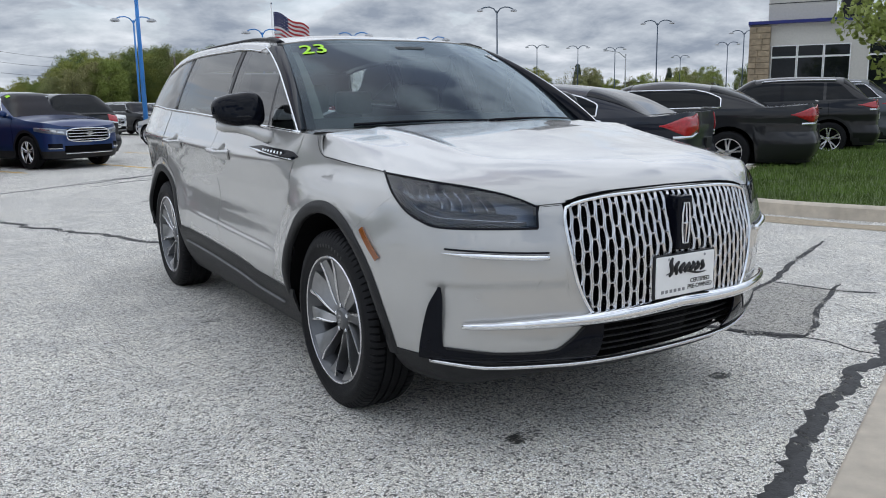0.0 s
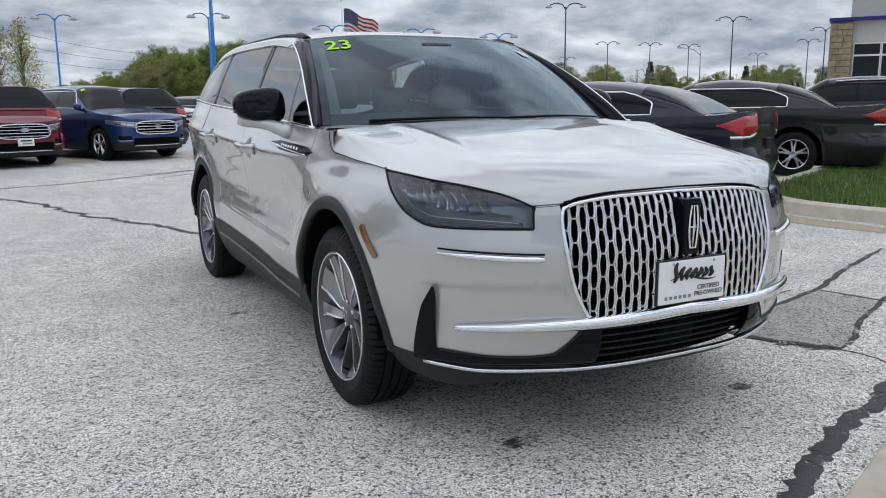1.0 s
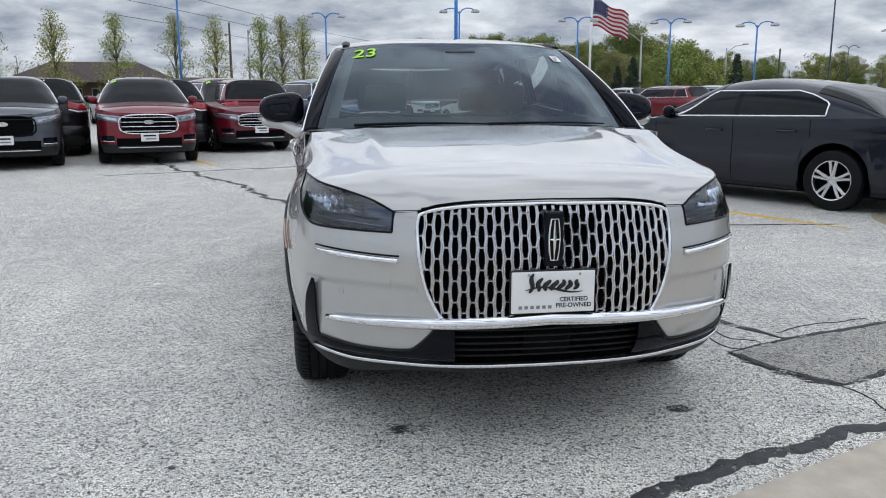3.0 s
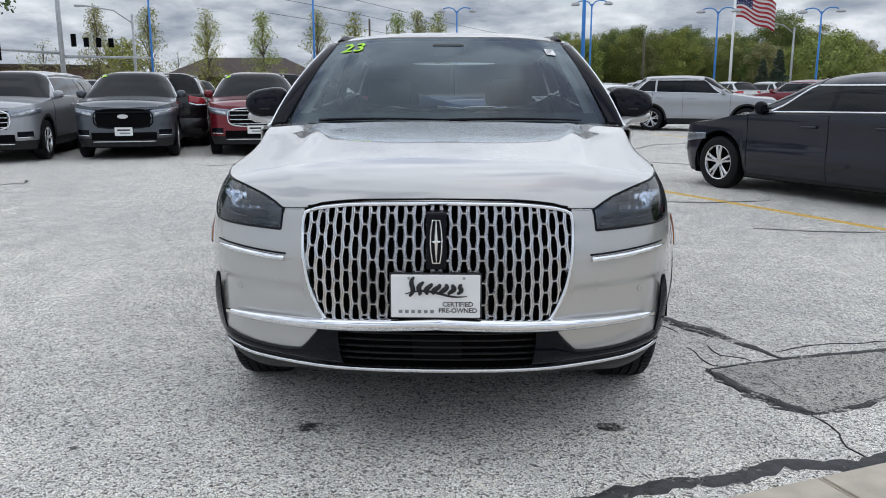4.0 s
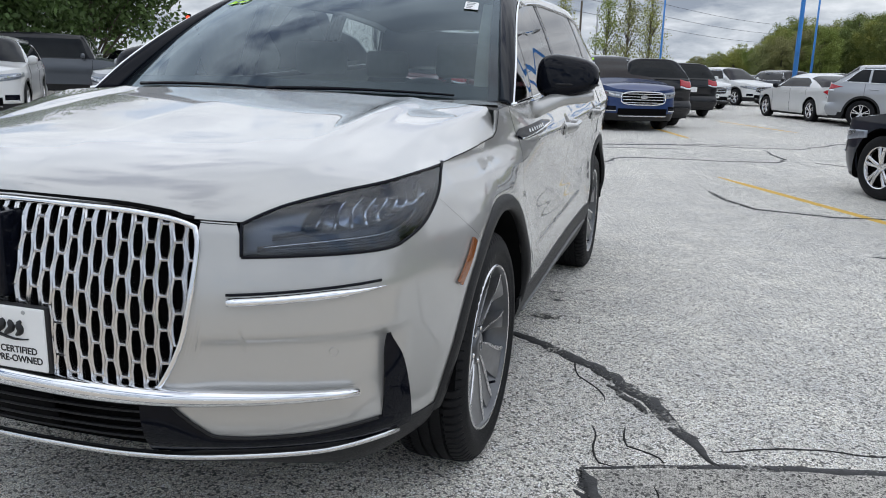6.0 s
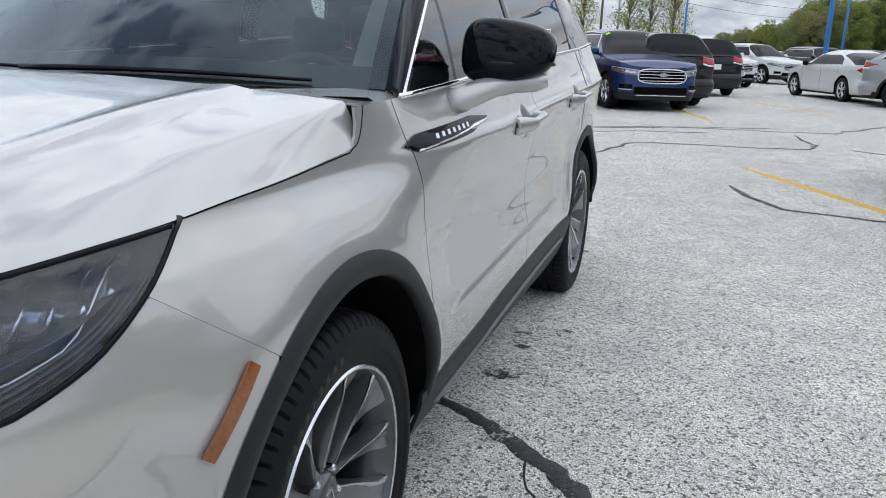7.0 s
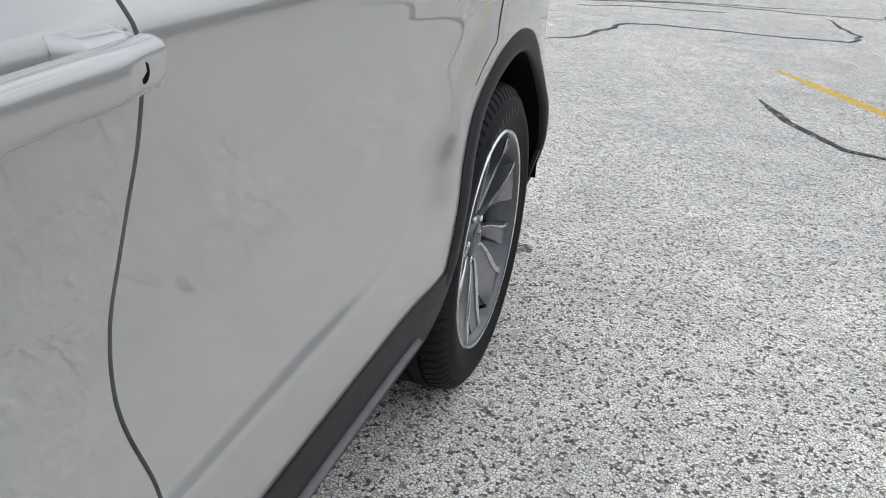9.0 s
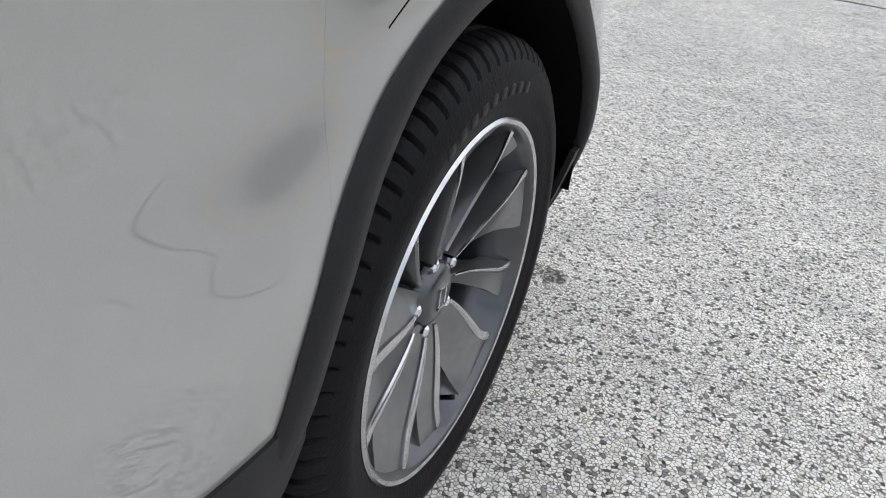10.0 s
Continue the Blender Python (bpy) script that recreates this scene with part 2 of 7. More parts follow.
# ---- mesh helpers ----
def part(name, bm, mat, parent=None, label="", smooth=False, loc=None):
    me = bpy.data.meshes.new(name)
    bm.to_mesh(me)
    bm.free()
    for m in (mat if isinstance(mat, (list, tuple)) else [mat]):
        me.materials.append(m)
    if smooth:
        for f in me.polygons:
            f.use_smooth = True
        if smooth is not True:
            me.set_sharp_from_angle(angle=radians(smooth))
    ob = new(name, me)
    if parent is not None:
        ob.parent = parent
    if loc is not None:
        ob.matrix_basis = loc
    if label:
        tagged(ob, label)
    return ob


def from_faces(name, verts, faces, mat, parent=None, label="", smooth=False, loc=None):
    me = bpy.data.meshes.new(name)
    me.from_pydata(verts, [], faces)
    bm = bmesh.new()
    bm.from_mesh(me)
    bpy.data.meshes.remove(me)
    bmesh.ops.recalc_face_normals(bm, faces=bm.faces)
    return part(name, bm, mat, parent, label, smooth, loc)


def grid(fn, nu, nv, thick=0.0, close_u=False, bm=None, want=None):
    """Sheet through fn(a, b), a and b from 0 to 1; thick is given inward along the sheet's own normals. want: a point on the outer side."""
    bm = bm or bmesh.new()
    P = [[Vector(fn(i / nu, j / nv)) for j in range(nv + 1)] for i in range(nu + (0 if close_u else 1))]
    V = [[bm.verts.new(p) for p in row] for row in P]
    n = len(V)
    for i in range(nu):
        for j in range(nv):
            q = [V[i][j], V[(i + 1) % n][j], V[(i + 1) % n][j + 1], V[i][j + 1]]
            try:
                bm.faces.new(q)
            except ValueError:
                pass
    if thick:
        N = [[None] * (nv + 1) for _ in range(n)]
        for i in range(n):
            for j in range(nv + 1):
                du = P[(i + 1) % n if close_u else min(i + 1, n - 1)][j] - P[(i - 1) % n if close_u else max(i - 1, 0)][j]
                dv = P[i][min(j + 1, nv)] - P[i][max(j - 1, 0)]
                c = du.cross(dv)
                N[i][j] = c.normalized() if c.length > 1e-12 else Vector((0, 0, 0))
        B = [[bm.verts.new(P[i][j] - N[i][j] * thick) for j in range(nv + 1)] for i in range(n)]
        for i in range(nu):
            for j in range(nv):
                bm.faces.new([B[i][j], B[i][j + 1], B[(i + 1) % n][j + 1], B[(i + 1) % n][j]])
        for i in range(nu):
            for j in (0, nv):
                a, b, c, d = V[i][j], V[(i + 1) % n][j], B[(i + 1) % n][j], B[i][j]
                bm.faces.new([a, d, c, b] if j == 0 else [a, b, c, d])
        if not close_u:
            for j in range(nv):
                for i in (0, n - 1):
                    a, b, c, d = V[i][j], V[i][j + 1], B[i][j + 1], B[i][j]
                    bm.faces.new([a, b, c, d] if i == 0 else [a, d, c, b])
    return bm


def box(x0, x1, y0, y1, z0, z1, bevel=0.0, segs=2, bm=None):
    b = bmesh.new()
    bmesh.ops.create_cube(b, size=1.0)
    for v in b.verts:
        v.co = Vector(((x0 + x1) / 2 + v.co.x * (x1 - x0), (y0 + y1) / 2 + v.co.y * (y1 - y0), (z0 + z1) / 2 + v.co.z * (z1 - z0)))
    if bevel:
        bmesh.ops.bevel(b, geom=b.edges[:], offset=bevel, segments=segs, affect="EDGES", profile=0.6)
    return b


def merge(*bms):
    out = bms[0]
    for b in bms[1:]:
        me = bpy.data.meshes.new("tmp")
        b.to_mesh(me)
        out.from_mesh(me)
        bpy.data.meshes.remove(me)
        b.free()
    return out


def tube(points, radius, sides=8, bm=None, flat=1.0, up=(0, 0, 1), caps=True):
    """A bar along a row of points; radius a number or a function of 0..1; flat squashes it along up."""
    bm = bm or bmesh.new()
    pts = [Vector(p) for p in points]
    rings = []
    for i, p in enumerate(pts):
        d = (pts[min(i + 1, len(pts) - 1)] - pts[max(i - 1, 0)]).normalized()
        u = Vector(up)
        s = d.cross(u)
        if s.length < 1e-4:
            s = d.cross(Vector((1, 0, 0)))
        s.normalize()
        w = s.cross(d).normalized()
        r = radius(i / (len(pts) - 1)) if callable(radius) else radius
        rings.append([bm.verts.new(p + s * r * math.cos(k * math.tau / sides) + w * r * flat * math.sin(k * math.tau / sides)) for k in range(sides)])
    for a, b in zip(rings, rings[1:]):
        for k in range(sides):
            bm.faces.new([a[k], a[(k + 1) % sides], b[(k + 1) % sides], b[k]])
    if caps:
        bm.faces.new(rings[0][::-1])
        bm.faces.new(rings[-1])
    return bm


def lathe(profile, segs=48, axis="x"):
    """Turns rows of (along, radius) about an axis; radius 0 closes it."""
    bm = bmesh.new()
    rings = []
    for a, r in profile:
        ring = []
        for k in range(segs):
            t = k * math.tau / segs
            c, s = r * math.cos(t), r * math.sin(t)
            ring.append(bm.verts.new((a, c, s) if axis == "x" else (c, s, a)))
        rings.append(ring)
    for p, q in zip(rings, rings[1:]):
        for k in range(segs):
            bm.faces.new([p[k], q[k], q[(k + 1) % segs], p[(k + 1) % segs]])
    bmesh.ops.remove_doubles(bm, verts=bm.verts, dist=1e-6)
    bmesh.ops.recalc_face_normals(bm, faces=bm.faces)
    return bm


def curve(*pts):
    """Smooth monotone curve through pairs (x, y)."""
    X, Y = [p[0] for p in pts], [p[1] for p in pts]
    H = [b - a for a, b in zip(X, X[1:])]
    D = [(b - a) / h for a, b, h in zip(Y, Y[1:], H)]
    M = [D[0]] + [0.0 if a * b <= 0 else 2 * a * b / (a + b) for a, b in zip(D, D[1:])] + [D[-1]]

    def f(x):
        x = min(max(x, X[0]), X[-1])
        i = min(max(int(np.searchsorted(X, x)) - 1, 0), len(H) - 1)
        h, t = H[i], (x - X[i]) / H[i]
        return ((1 + 2 * t) * (1 - t) ** 2 * Y[i] + t * (1 - t) ** 2 * h * M[i] + t * t * (3 - 2 * t) * Y[i + 1] + t * t * (t - 1) * h * M[i + 1])
    return f


def smooth01(x, a, b):
    t = min(max((x - a) / (b - a), 0.0), 1.0)
    return t * t * (3 - 2 * t)


def lerp(a, b, t):
    return a + (b - a) * t


def empty(name, label, category, group="", m=None):
    e = new(name)
    e.empty_display_size = 0.1
    if m is not None:
        e.matrix_basis = m
    return tagged(e, label, category, group)


def text_mesh(body, size, extrude, align="CENTER", bold=0.0, shear=0.0):
    cu = bpy.data.curves.new("text", "FONT")
    cu.body, cu.size, cu.extrude, cu.align_x, cu.align_y = body, size, extrude, align, "CENTER"
    cu.offset, cu.shear = bold, shear
    ob = bpy.data.objects.new("text", cu)
    scene.collection.objects.link(ob)
    me = bpy.data.meshes.new_from_object(ob.evaluated_get(bpy.context.evaluated_depsgraph_get()))
    bpy.data.objects.remove(ob)
    bpy.data.curves.remove(cu)
    bm = bmesh.new()
    bm.from_mesh(me)
    bpy.data.meshes.remove(me)
    return bm


# ---- ground and paving ----
def ground():
    def fn(a, b):
        x = math.copysign(abs(2 * a - 1) ** 3, 2 * a - 1) * 1500
        y = math.copysign(abs(2 * b - 1) ** 3, 2 * b - 1) * 1500 + 10
        return (x, y, 0.0)
    ob = part("ground", grid(fn, 2, 2), ASPHALT)
    tagged(ob, "pale weathered chip asphalt of a car lot", "ground", kind="structure")


ground()


def wander(points, step=0.12, amp=0.03, seed=1):
    """A polyline with small sideways wander, for cracks."""
    rnd = random.Random(seed)
    out, ph = [], rnd.uniform(0, 9)
    for p, q in zip(points, points[1:]):
        d = math.dist(p, q)
        n = max(2, int(d / step))
        for k in range(n):
            t = k / n
            nx, ny = -(q[1] - p[1]) / d, (q[0] - p[0]) / d
            s = len(out) * step
            w = amp * (noise.noise(Vector((s * 2.1 + ph, seed * 3.3, 0))) + 0.6 * noise.noise(Vector((s * 7.0, seed * 1.7, 2))))
            out.append((lerp(p[0], q[0], t) + nx * w, lerp(p[1], q[1], t) + ny * w))
    out.append(points[-1])
    return out


def ribbon_on_ground(name, points, width, mat, label, category, seed=1, amp=0.03, step=0.1, z=0.005, ragged=0.35, group=""):
    pts = wander(points, step, amp, seed)
    V, F = [], []
    for i, p in enumerate(pts):
        q, r = pts[max(i - 1, 0)], pts[min(i + 1, len(pts) - 1)]
        d = math.dist(q, r) or 1
        nx, ny = -(r[1] - q[1]) / d, (r[0] - q[0]) / d
        f = i / max(len(pts) - 1, 1)
        wl = width(f) if callable(width) else width
        end = min(1, 8 * f, 8 * (1 - f)) * 0.8 + 0.2
        a = wl / 2 * end * (1 + ragged * noise.noise(Vector((i * 0.7, seed, 1.0))))
        b = wl / 2 * end * (1 + ragged * noise.noise(Vector((i * 0.7, seed, 7.0))))
        V += [(p[0] + nx * a, p[1] + ny * a, 0.0), (p[0] + nx * a * 0.7, p[1] + ny * a * 0.7, z), (p[0] - nx * b * 0.7, p[1] - ny * b * 0.7, z), (p[0] - nx * b, p[1] - ny * b, 0.0)]
        if i:
            k = 4 * i
            for j in range(3):
                F.append((k - 4 + j, k - 3 + j, k + 1 + j, k + j))
    ob = from_faces(name, V, F, mat, smooth=True)
    return tagged(ob, label, category, group, "structure")


# sealed cracks of the lot
CRACK = "black tar sealed crack in pale asphalt"
ribbon_on_ground("sealed_crack", [(0.55, 1.28), (0.86, 1.10), (1.13, 0.89), (1.36, 0.59), (1.50, 0.35), (1.62, 0.13)], lambda f: 0.04 + 0.035 * math.sin(math.pi * f), TAR, CRACK, "crack", 2, 0.03, ragged=0.7, step=0.04)
ribbon_on_ground("sealed_crack", [(1.12, 0.82), (1.26, 0.60), (1.38, 0.46)], lambda f: 0.02 + 0.02 * f, TAR_WORN, CRACK, "crack", 21, 0.04, ragged=1.2, step=0.04)
ribbon_on_ground("sealed_crack", [(1.20, -0.03), (1.40, 0.05), (1.62, 0.13), (2.18, 0.29), (2.45, 0.36), (3.0, 0.62), (4.1, 1.05)], lambda f: 0.022 + 0.02 * smooth01(f, 0.08, 0.2), TAR, CRACK, "crack", 3, 0.02, ragged=0.6, step=0.05)
for k, (p, q, r_) in enumerate((((1.19, -0.03), (1.24, -0.16), 0.055), ((1.19, -0.17), (1.30, -0.31), 0.06), ((1.25, -0.32), (1.38, -0.44), 0.055), ((1.33, -0.46), (1.48, -0.52), 0.045))):
    ribbon_on_ground("sealed_crack", [p, (lerp(p[0], q[0], 0.45) + 0.02, lerp(p[1], q[1], 0.45)), q], lambda f, r_=r_: 0.006 + r_ * f ** 0.8, TAR, CRACK, "crack", 40 + k, 0.015, ragged=0.7, step=0.02, z=0.0032)
ribbon_on_ground("sealed_crack", [(1.20, -0.03), (1.25, -0.16), (1.30, -0.30), (1.38, -0.43), (1.48, -0.52)], lambda f: 0.05, TAR, CRACK, "crack", 4, 0.03, ragged=0.9, step=0.03, z=0.007)
ribbon_on_ground("sealed_crack", [(1.44, -0.52), (1.72, -0.42), (1.91, -0.30), (2.30, -0.12), (2.53, -0.04), (2.70, 0.04)], 0.035, TAR, CRACK, "crack", 5, 0.03, ragged=0.7, step=0.05)
ribbon_on_ground("sealed_crack", [(2.42, 0.37), (2.49, 0.12), (2.53, -0.05), (2.66, -0.22)], 0.035, TAR, CRACK, "crack", 6, 0.03)
# fine open cracks of the broken corner
for k, pts_ in enumerate(([(1.47, -0.53), (1.49, -0.70), (1.46, -0.82), (1.48, -0.93)], [(1.20, 0.30), (1.26, 0.12), (1.30, 0.02)], [(1.30, 0.34), (1.33, 0.18), (1.45, 0.10)], [(1.42, -0.06), (1.46, -0.24), (1.44, -0.36)], [(1.05, 1.00), (1.10, 0.74), (1.22, 0.52)],
                          [(1.62, 0.24), (1.95, 0.36), (2.3, 0.44)])):
    ribbon_on_ground("open_crack", pts_, 0.007, DARK_CRACK, "fine dark crack in broken asphalt", "crack", 60 + k, 0.05, 0.025, 0.003, 0.9)
ribbon_on_ground("sealed_crack", [(-4.9, 14.6), (-4.03, 12.9), (-3.69, 11.6), (-2.52, 9.03), (-1.9, 7.9), (-1.53, 6.55), (-1.16, 5.85), (-0.72, 5.0), (-0.4, 4.0), (0.1, 2.9)], 0.075, TAR, CRACK, "crack", 7, 0.16)
ribbon_on_ground("sealed_crack", [(-4.2, 9.6), (-1.47, 10.62), (0.2, 11.7), (1.07, 12.5), (2.6, 13.2)], 0.05, TAR, CRACK, "crack", 8, 0.08)
ribbon_on_ground("sealed_crack", [(0.0, 8.0), (0.21, 8.25), (0.5, 9.5), (0.8, 9.85), (2.05, 9.98), (2.7, 10.2), (2.95, 10.85), (2.80, 11.5), (2.71, 12.3)], 0.055, TAR, CRACK, "crack", 9, 0.07)
ribbon_on_ground("sealed_crack", [(-0.3, 11.6), (1.0, 12.4), (2.4, 12.6), (3.4, 12.9), (4.4, 14.8), (5.6, 15.4)], 0.055, TAR, CRACK, "crack", 10, 0.1)
ribbon_on_ground("sealed_crack", [(-0.2, 10.8), (0.6, 11.4), (1.5, 11.7)], 0.03, TAR, CRACK, "crack", 11, 0.06)
ribbon_on_ground("sealed_crack", [(3.3, 10.5), (3.9, 10.0), (4.2, 10.4), (5.2, 11.0)], 0.05, TAR, CRACK, "crack", 12, 0.08)
ribbon_on_ground("sealed_crack", [(1.72, 6.60), (1.86, 6.05), (2.10, 5.56), (2.75, 5.40), (3.6, 5.6)], lambda f: 0.07 - 0.03 * f, TAR, CRACK, "crack", 13, 0.03)
ribbon_on_ground("sealed_crack", [(2.75, 3.75), (3.3, 3.6), (4.2, 3.5)], 0.035, TAR, CRACK, "crack", 14, 0.03)
ribbon_on_ground("sealed_crack", [(-6.4, 6.5), (-6.19, 6.74), (-5.85, 7.1), (-6.08, 7.43)], 0.05, TAR, CRACK, "crack", 15, 0.05)
# worn tar along the concrete edge
ribbon_on_ground("sealed_crack", [(-1.2, -1.93), (-0.13, -1.47), (0.2, -1.34), (0.5, -1.22), (0.75, -1.10), (1.0, -1.06), (1.18, -0.96), (1.45, -0.93), (1.69, -0.82), (1.95, -0.68), (2.8, -0.34), (4.4, 0.30)], 0.075, TAR_SOLID, CRACK, "crack", 17, 0.05, ragged=1.3, step=0.035)
# a worn utility cut with a coarse dark fill


def sheet_on_ground(name, outline, mat, label, category, z=0.004):
    bm = bmesh.new()
    vs = [bm.verts.new((x, y, z)) for x, y in outline]
    bm.faces.new(vs)
    bmesh.ops.recalc_face_normals(bm, faces=bm.faces)
    if bm.faces[:][0].normal.z < 0:
        bmesh.ops.reverse_faces(bm, faces=bm.faces[:])
    return tagged(part(name, bm, mat), label, category, kind="structure")


sheet_on_ground("worn_patch", [(1.24, -0.03), (1.62, 0.12), (2.18, 0.28), (2.42, 0.35), (2.48, 0.12), (2.51, -0.05), (1.91, -0.30), (1.72, -0.42), (1.46, -0.51), (1.32, -0.28)], CUT, "worn coarse dark patch in the asphalt", "patch", 0.003)


def blot(x, y, rx, ry, seed, mat=None):
    pts = []
    for k in range(36):
        t = k * math.tau / 36
        r = 1 + 0.45 * noise.noise(Vector((math.cos(t) * 1.7, math.sin(t) * 1.7, seed * 2.3))) + 0.25 * noise.noise(Vector((math.cos(t) * 6, math.sin(t) * 6, seed)))
        pts.append((x + rx * r * math.cos(t), y + ry * r * math.sin(t)))
    sheet_on_ground("oil_stain", pts, mat or OIL, "small dark oil stain on asphalt", "stain", 0.0025 + 0.0002 * seed)


for k, (x, y, rx, ry) in enumerate(((-0.469, -0.696, 0.075, 0.035), (0.643, -0.671, 0.065, 0.035), (0.827, 1.50, 0.075, 0.05), (0.79, 1.96, 0.05, 0.025), (0.84, 1.80, 0.03, 0.02), (0.80, 3.50, 0.07, 0.035), (1.5, 9.2, 0.05, 0.04),
                                   (-0.95, 1.55, 0.06, 0.03), (-1.75, 0.6, 0.02, 0.015), (-2.4, 3.0, 0.03, 0.02), (-1.3, -0.9, 0.02, 0.012), (0.98, 2.05, 0.03, 0.012))):
    blot(x, y, rx, ry, k + 1)


# concrete slab in front, in two pours
def slab(name, corners, z, label):
    bm = bmesh.new()
    lo = [bm.verts.new((x, y, -0.1)) for x, y in corners]
    hi = [bm.verts.new((x, y, z)) for x, y in corners]
    bm.faces.new(hi)
    n = len(corners)
    for k in range(n):
        bm.faces.new([lo[k], lo[(k + 1) % n], hi[(k + 1) % n], hi[k]])
    bmesh.ops.recalc_face_normals(bm, faces=bm.faces)
    bmesh.ops.bevel(bm, geom=[e for e in bm.edges if all(v.co.z > z - 1e-4 for v in e.verts)], offset=0.008, segments=2, affect="EDGES")
    return tagged(part(name, bm, KHAKI), label, "pavement", kind="structure")


_dx, _dy = 0.925, 0.380
_o = (-0.06, -1.60)
for i, (s0, s1) in enumerate(((-6.0, -1.5), (-1.49, 1.42), (1.43, 4.4), (4.41, 9.0))):
    A, B = (_o[0] + _dx * s0, _o[1] + _dy * s0), (_o[0] + _dx * s1, _o[1] + _dy * s1)
    slab("pavement", [A, B, (B[0] + _dy * 2.6, B[1] - _dx * 2.6), (A[0] + _dy * 2.6, A[1] - _dx * 2.6)], 0.012, "buff concrete slab edged with worn tar")

# faded yellow stall lines
for k, (p, q) in enumerate((((1.85, 7.97), (4.2, 3.22)), ((0.6, 17.3), (1.5, 14.2)), ((-3.3, 12.6), (-2.7, 11.2)), ((5.3, 19.3), (6.9, 16.0)), ((-1.4, 16.2), (-0.8, 14.8)), ((2.2, 21.5), (3.9, 17.6)))):
    ribbon_on_ground("painted_line", [p, q], 0.115, YELLOW, "faded yellow parking line on asphalt", "parking line", 30 + k, 0.0, 0.2, 0.003, 0.06, "parking lines")


# ---- grass island with kerb ----
def island():
    inner = [(5.35, 3.15), (5.25, 2.75), (5.30, 2.2), (5.75, 1.1), (7.4, -2.6), (12, -8), (40, 0), (40, 19.5), (21.0, 10.7), (10.3, 5.95), (6.6, 4.2), (5.75, 3.75)]
    dense = []
    for p, q in zip(inner, inner[1:] + inner[:1]):
        n = max(2, int(math.dist(p, q) / 0.35))
        dense += [(lerp(p[0], q[0], k / n), lerp(p[1], q[1], k / n)) for k in range(n)]
    # round the corners
    for _ in range(4):
        dense = [((a[0] + 2 * b[0] + c[0]) / 4, (a[1] + 2 * b[1] + c[1]) / 4) for a, b, c in zip(dense[-1:] + dense[:-1], dense, dense[1:] + dense[:1])]
    V, F = [], []
    prof = ((0.17, 0.0), (0.15, 0.12), (0.125, 0.14), (0.0, 0.14), (-0.01, 0.10))
    n = len(dense)
    for i, p in enumerate(dense):
        a, b = dense[i - 1], dense[(i + 1) % n]
        d = math.dist(a, b)
        nx, ny = (b[1] - a[1]) / d, -(b[0] - a[0]) / d
        for o, z in prof:
            V.append((p[0] + nx * o, p[1] + ny * o, z))
    m = len(prof)
    for i in range(n):
        for j in range(m - 1):
            F.append((i * m + j, i * m + j + 1, ((i + 1) % n) * m + j + 1, ((i + 1) % n) * m + j))
    # outline runs with the grass on its left
    kb = from_faces("kerb", V, F, KHAKI, smooth=40)
    tagged(kb, "worn buff concrete kerb round the grass", "kerb", kind="structure")
    bm = bmesh.new()
    vs = [bm.verts.new((x, y, 0.115)) for x, y in dense]
    f = bm.faces.new(vs)
    if f.normal.z < 0:
        f.normal_flip()
    tagged(part("grass_bed", bm, SOIL), "mown green grass bed", "grass", kind="structure")
    # blades, thick near the kerb that the camera passes
    rng = np.random.default_rng(4)
    poly = np.array(dense)

    def inside(px, py):
        x0, y0 = poly[:, 0], poly[:, 1]
        x1, y1 = np.roll(x0, -1), np.roll(y0, -1)
        c = np.zeros(len(px), bool)
        for a, b, d, e in zip(x0, y0, x1, y1):
            hit = ((b > py) != (e > py)) & (px < (d - a) * (py - b) / (e - b + 1e-12) + a)
            c ^= hit
        return c
    N = 75000
    px, py = 5.1 + 11 * rng.random(N) ** 1.5, rng.uniform(-3.0, 9.0, N)
    keep = inside(px, py)
    px, py = px[keep], py[keep]
    n = len(px)
    ang, h, lean = rng.uniform(0, math.tau, n), rng.uniform(0.04, 0.11, n), rng.uniform(0, 0.05, n)
    wd = 0.004 + 0.0006 * (px - 5)
    c, s = np.cos(ang), np.sin(ang)
    la = rng.uniform(0, math.tau, n)
    z0 = 0.11
    P = np.stack([np.stack([px - c * wd, py - s * wd, np.full(n, z0)], 1), np.stack([px + c * wd, py + s * wd, np.full(n, z0)], 1), np.stack([px + lean * np.cos(la), py + lean * np.sin(la), z0 + h], 1)], 1).reshape(-1, 3)
    me = bpy.data.meshes.new("grass")
    me.from_pydata(P.tolist(), [], [(3 * i, 3 * i + 1, 3 * i + 2) for i in range(n)])
    me.materials.append(GRASS)
    tagged(new("grass", me), "mown green grass blades on the island", "grass", kind="stuff")


island()
SAND = material("washed_sand", (0.40, 0.33, 0.24), 0.95, vary=0.2, vscale=20, bump=0.4, bscale=120)
sheet_on_ground("sand_wash", wander([(4.75, 3.6), (4.55, 2.9), (4.6, 2.2), (4.9, 1.2), (5.4, 0.1), (5.65, 0.4), (5.2, 1.4), (5.0, 2.4), (5.1, 3.2), (5.6, 4.0), (5.0, 4.0), (4.75, 3.6)], 0.15, 0.06, 5)[:-1], SAND, "pale sand washed along the kerb", "sand", 0.0035)


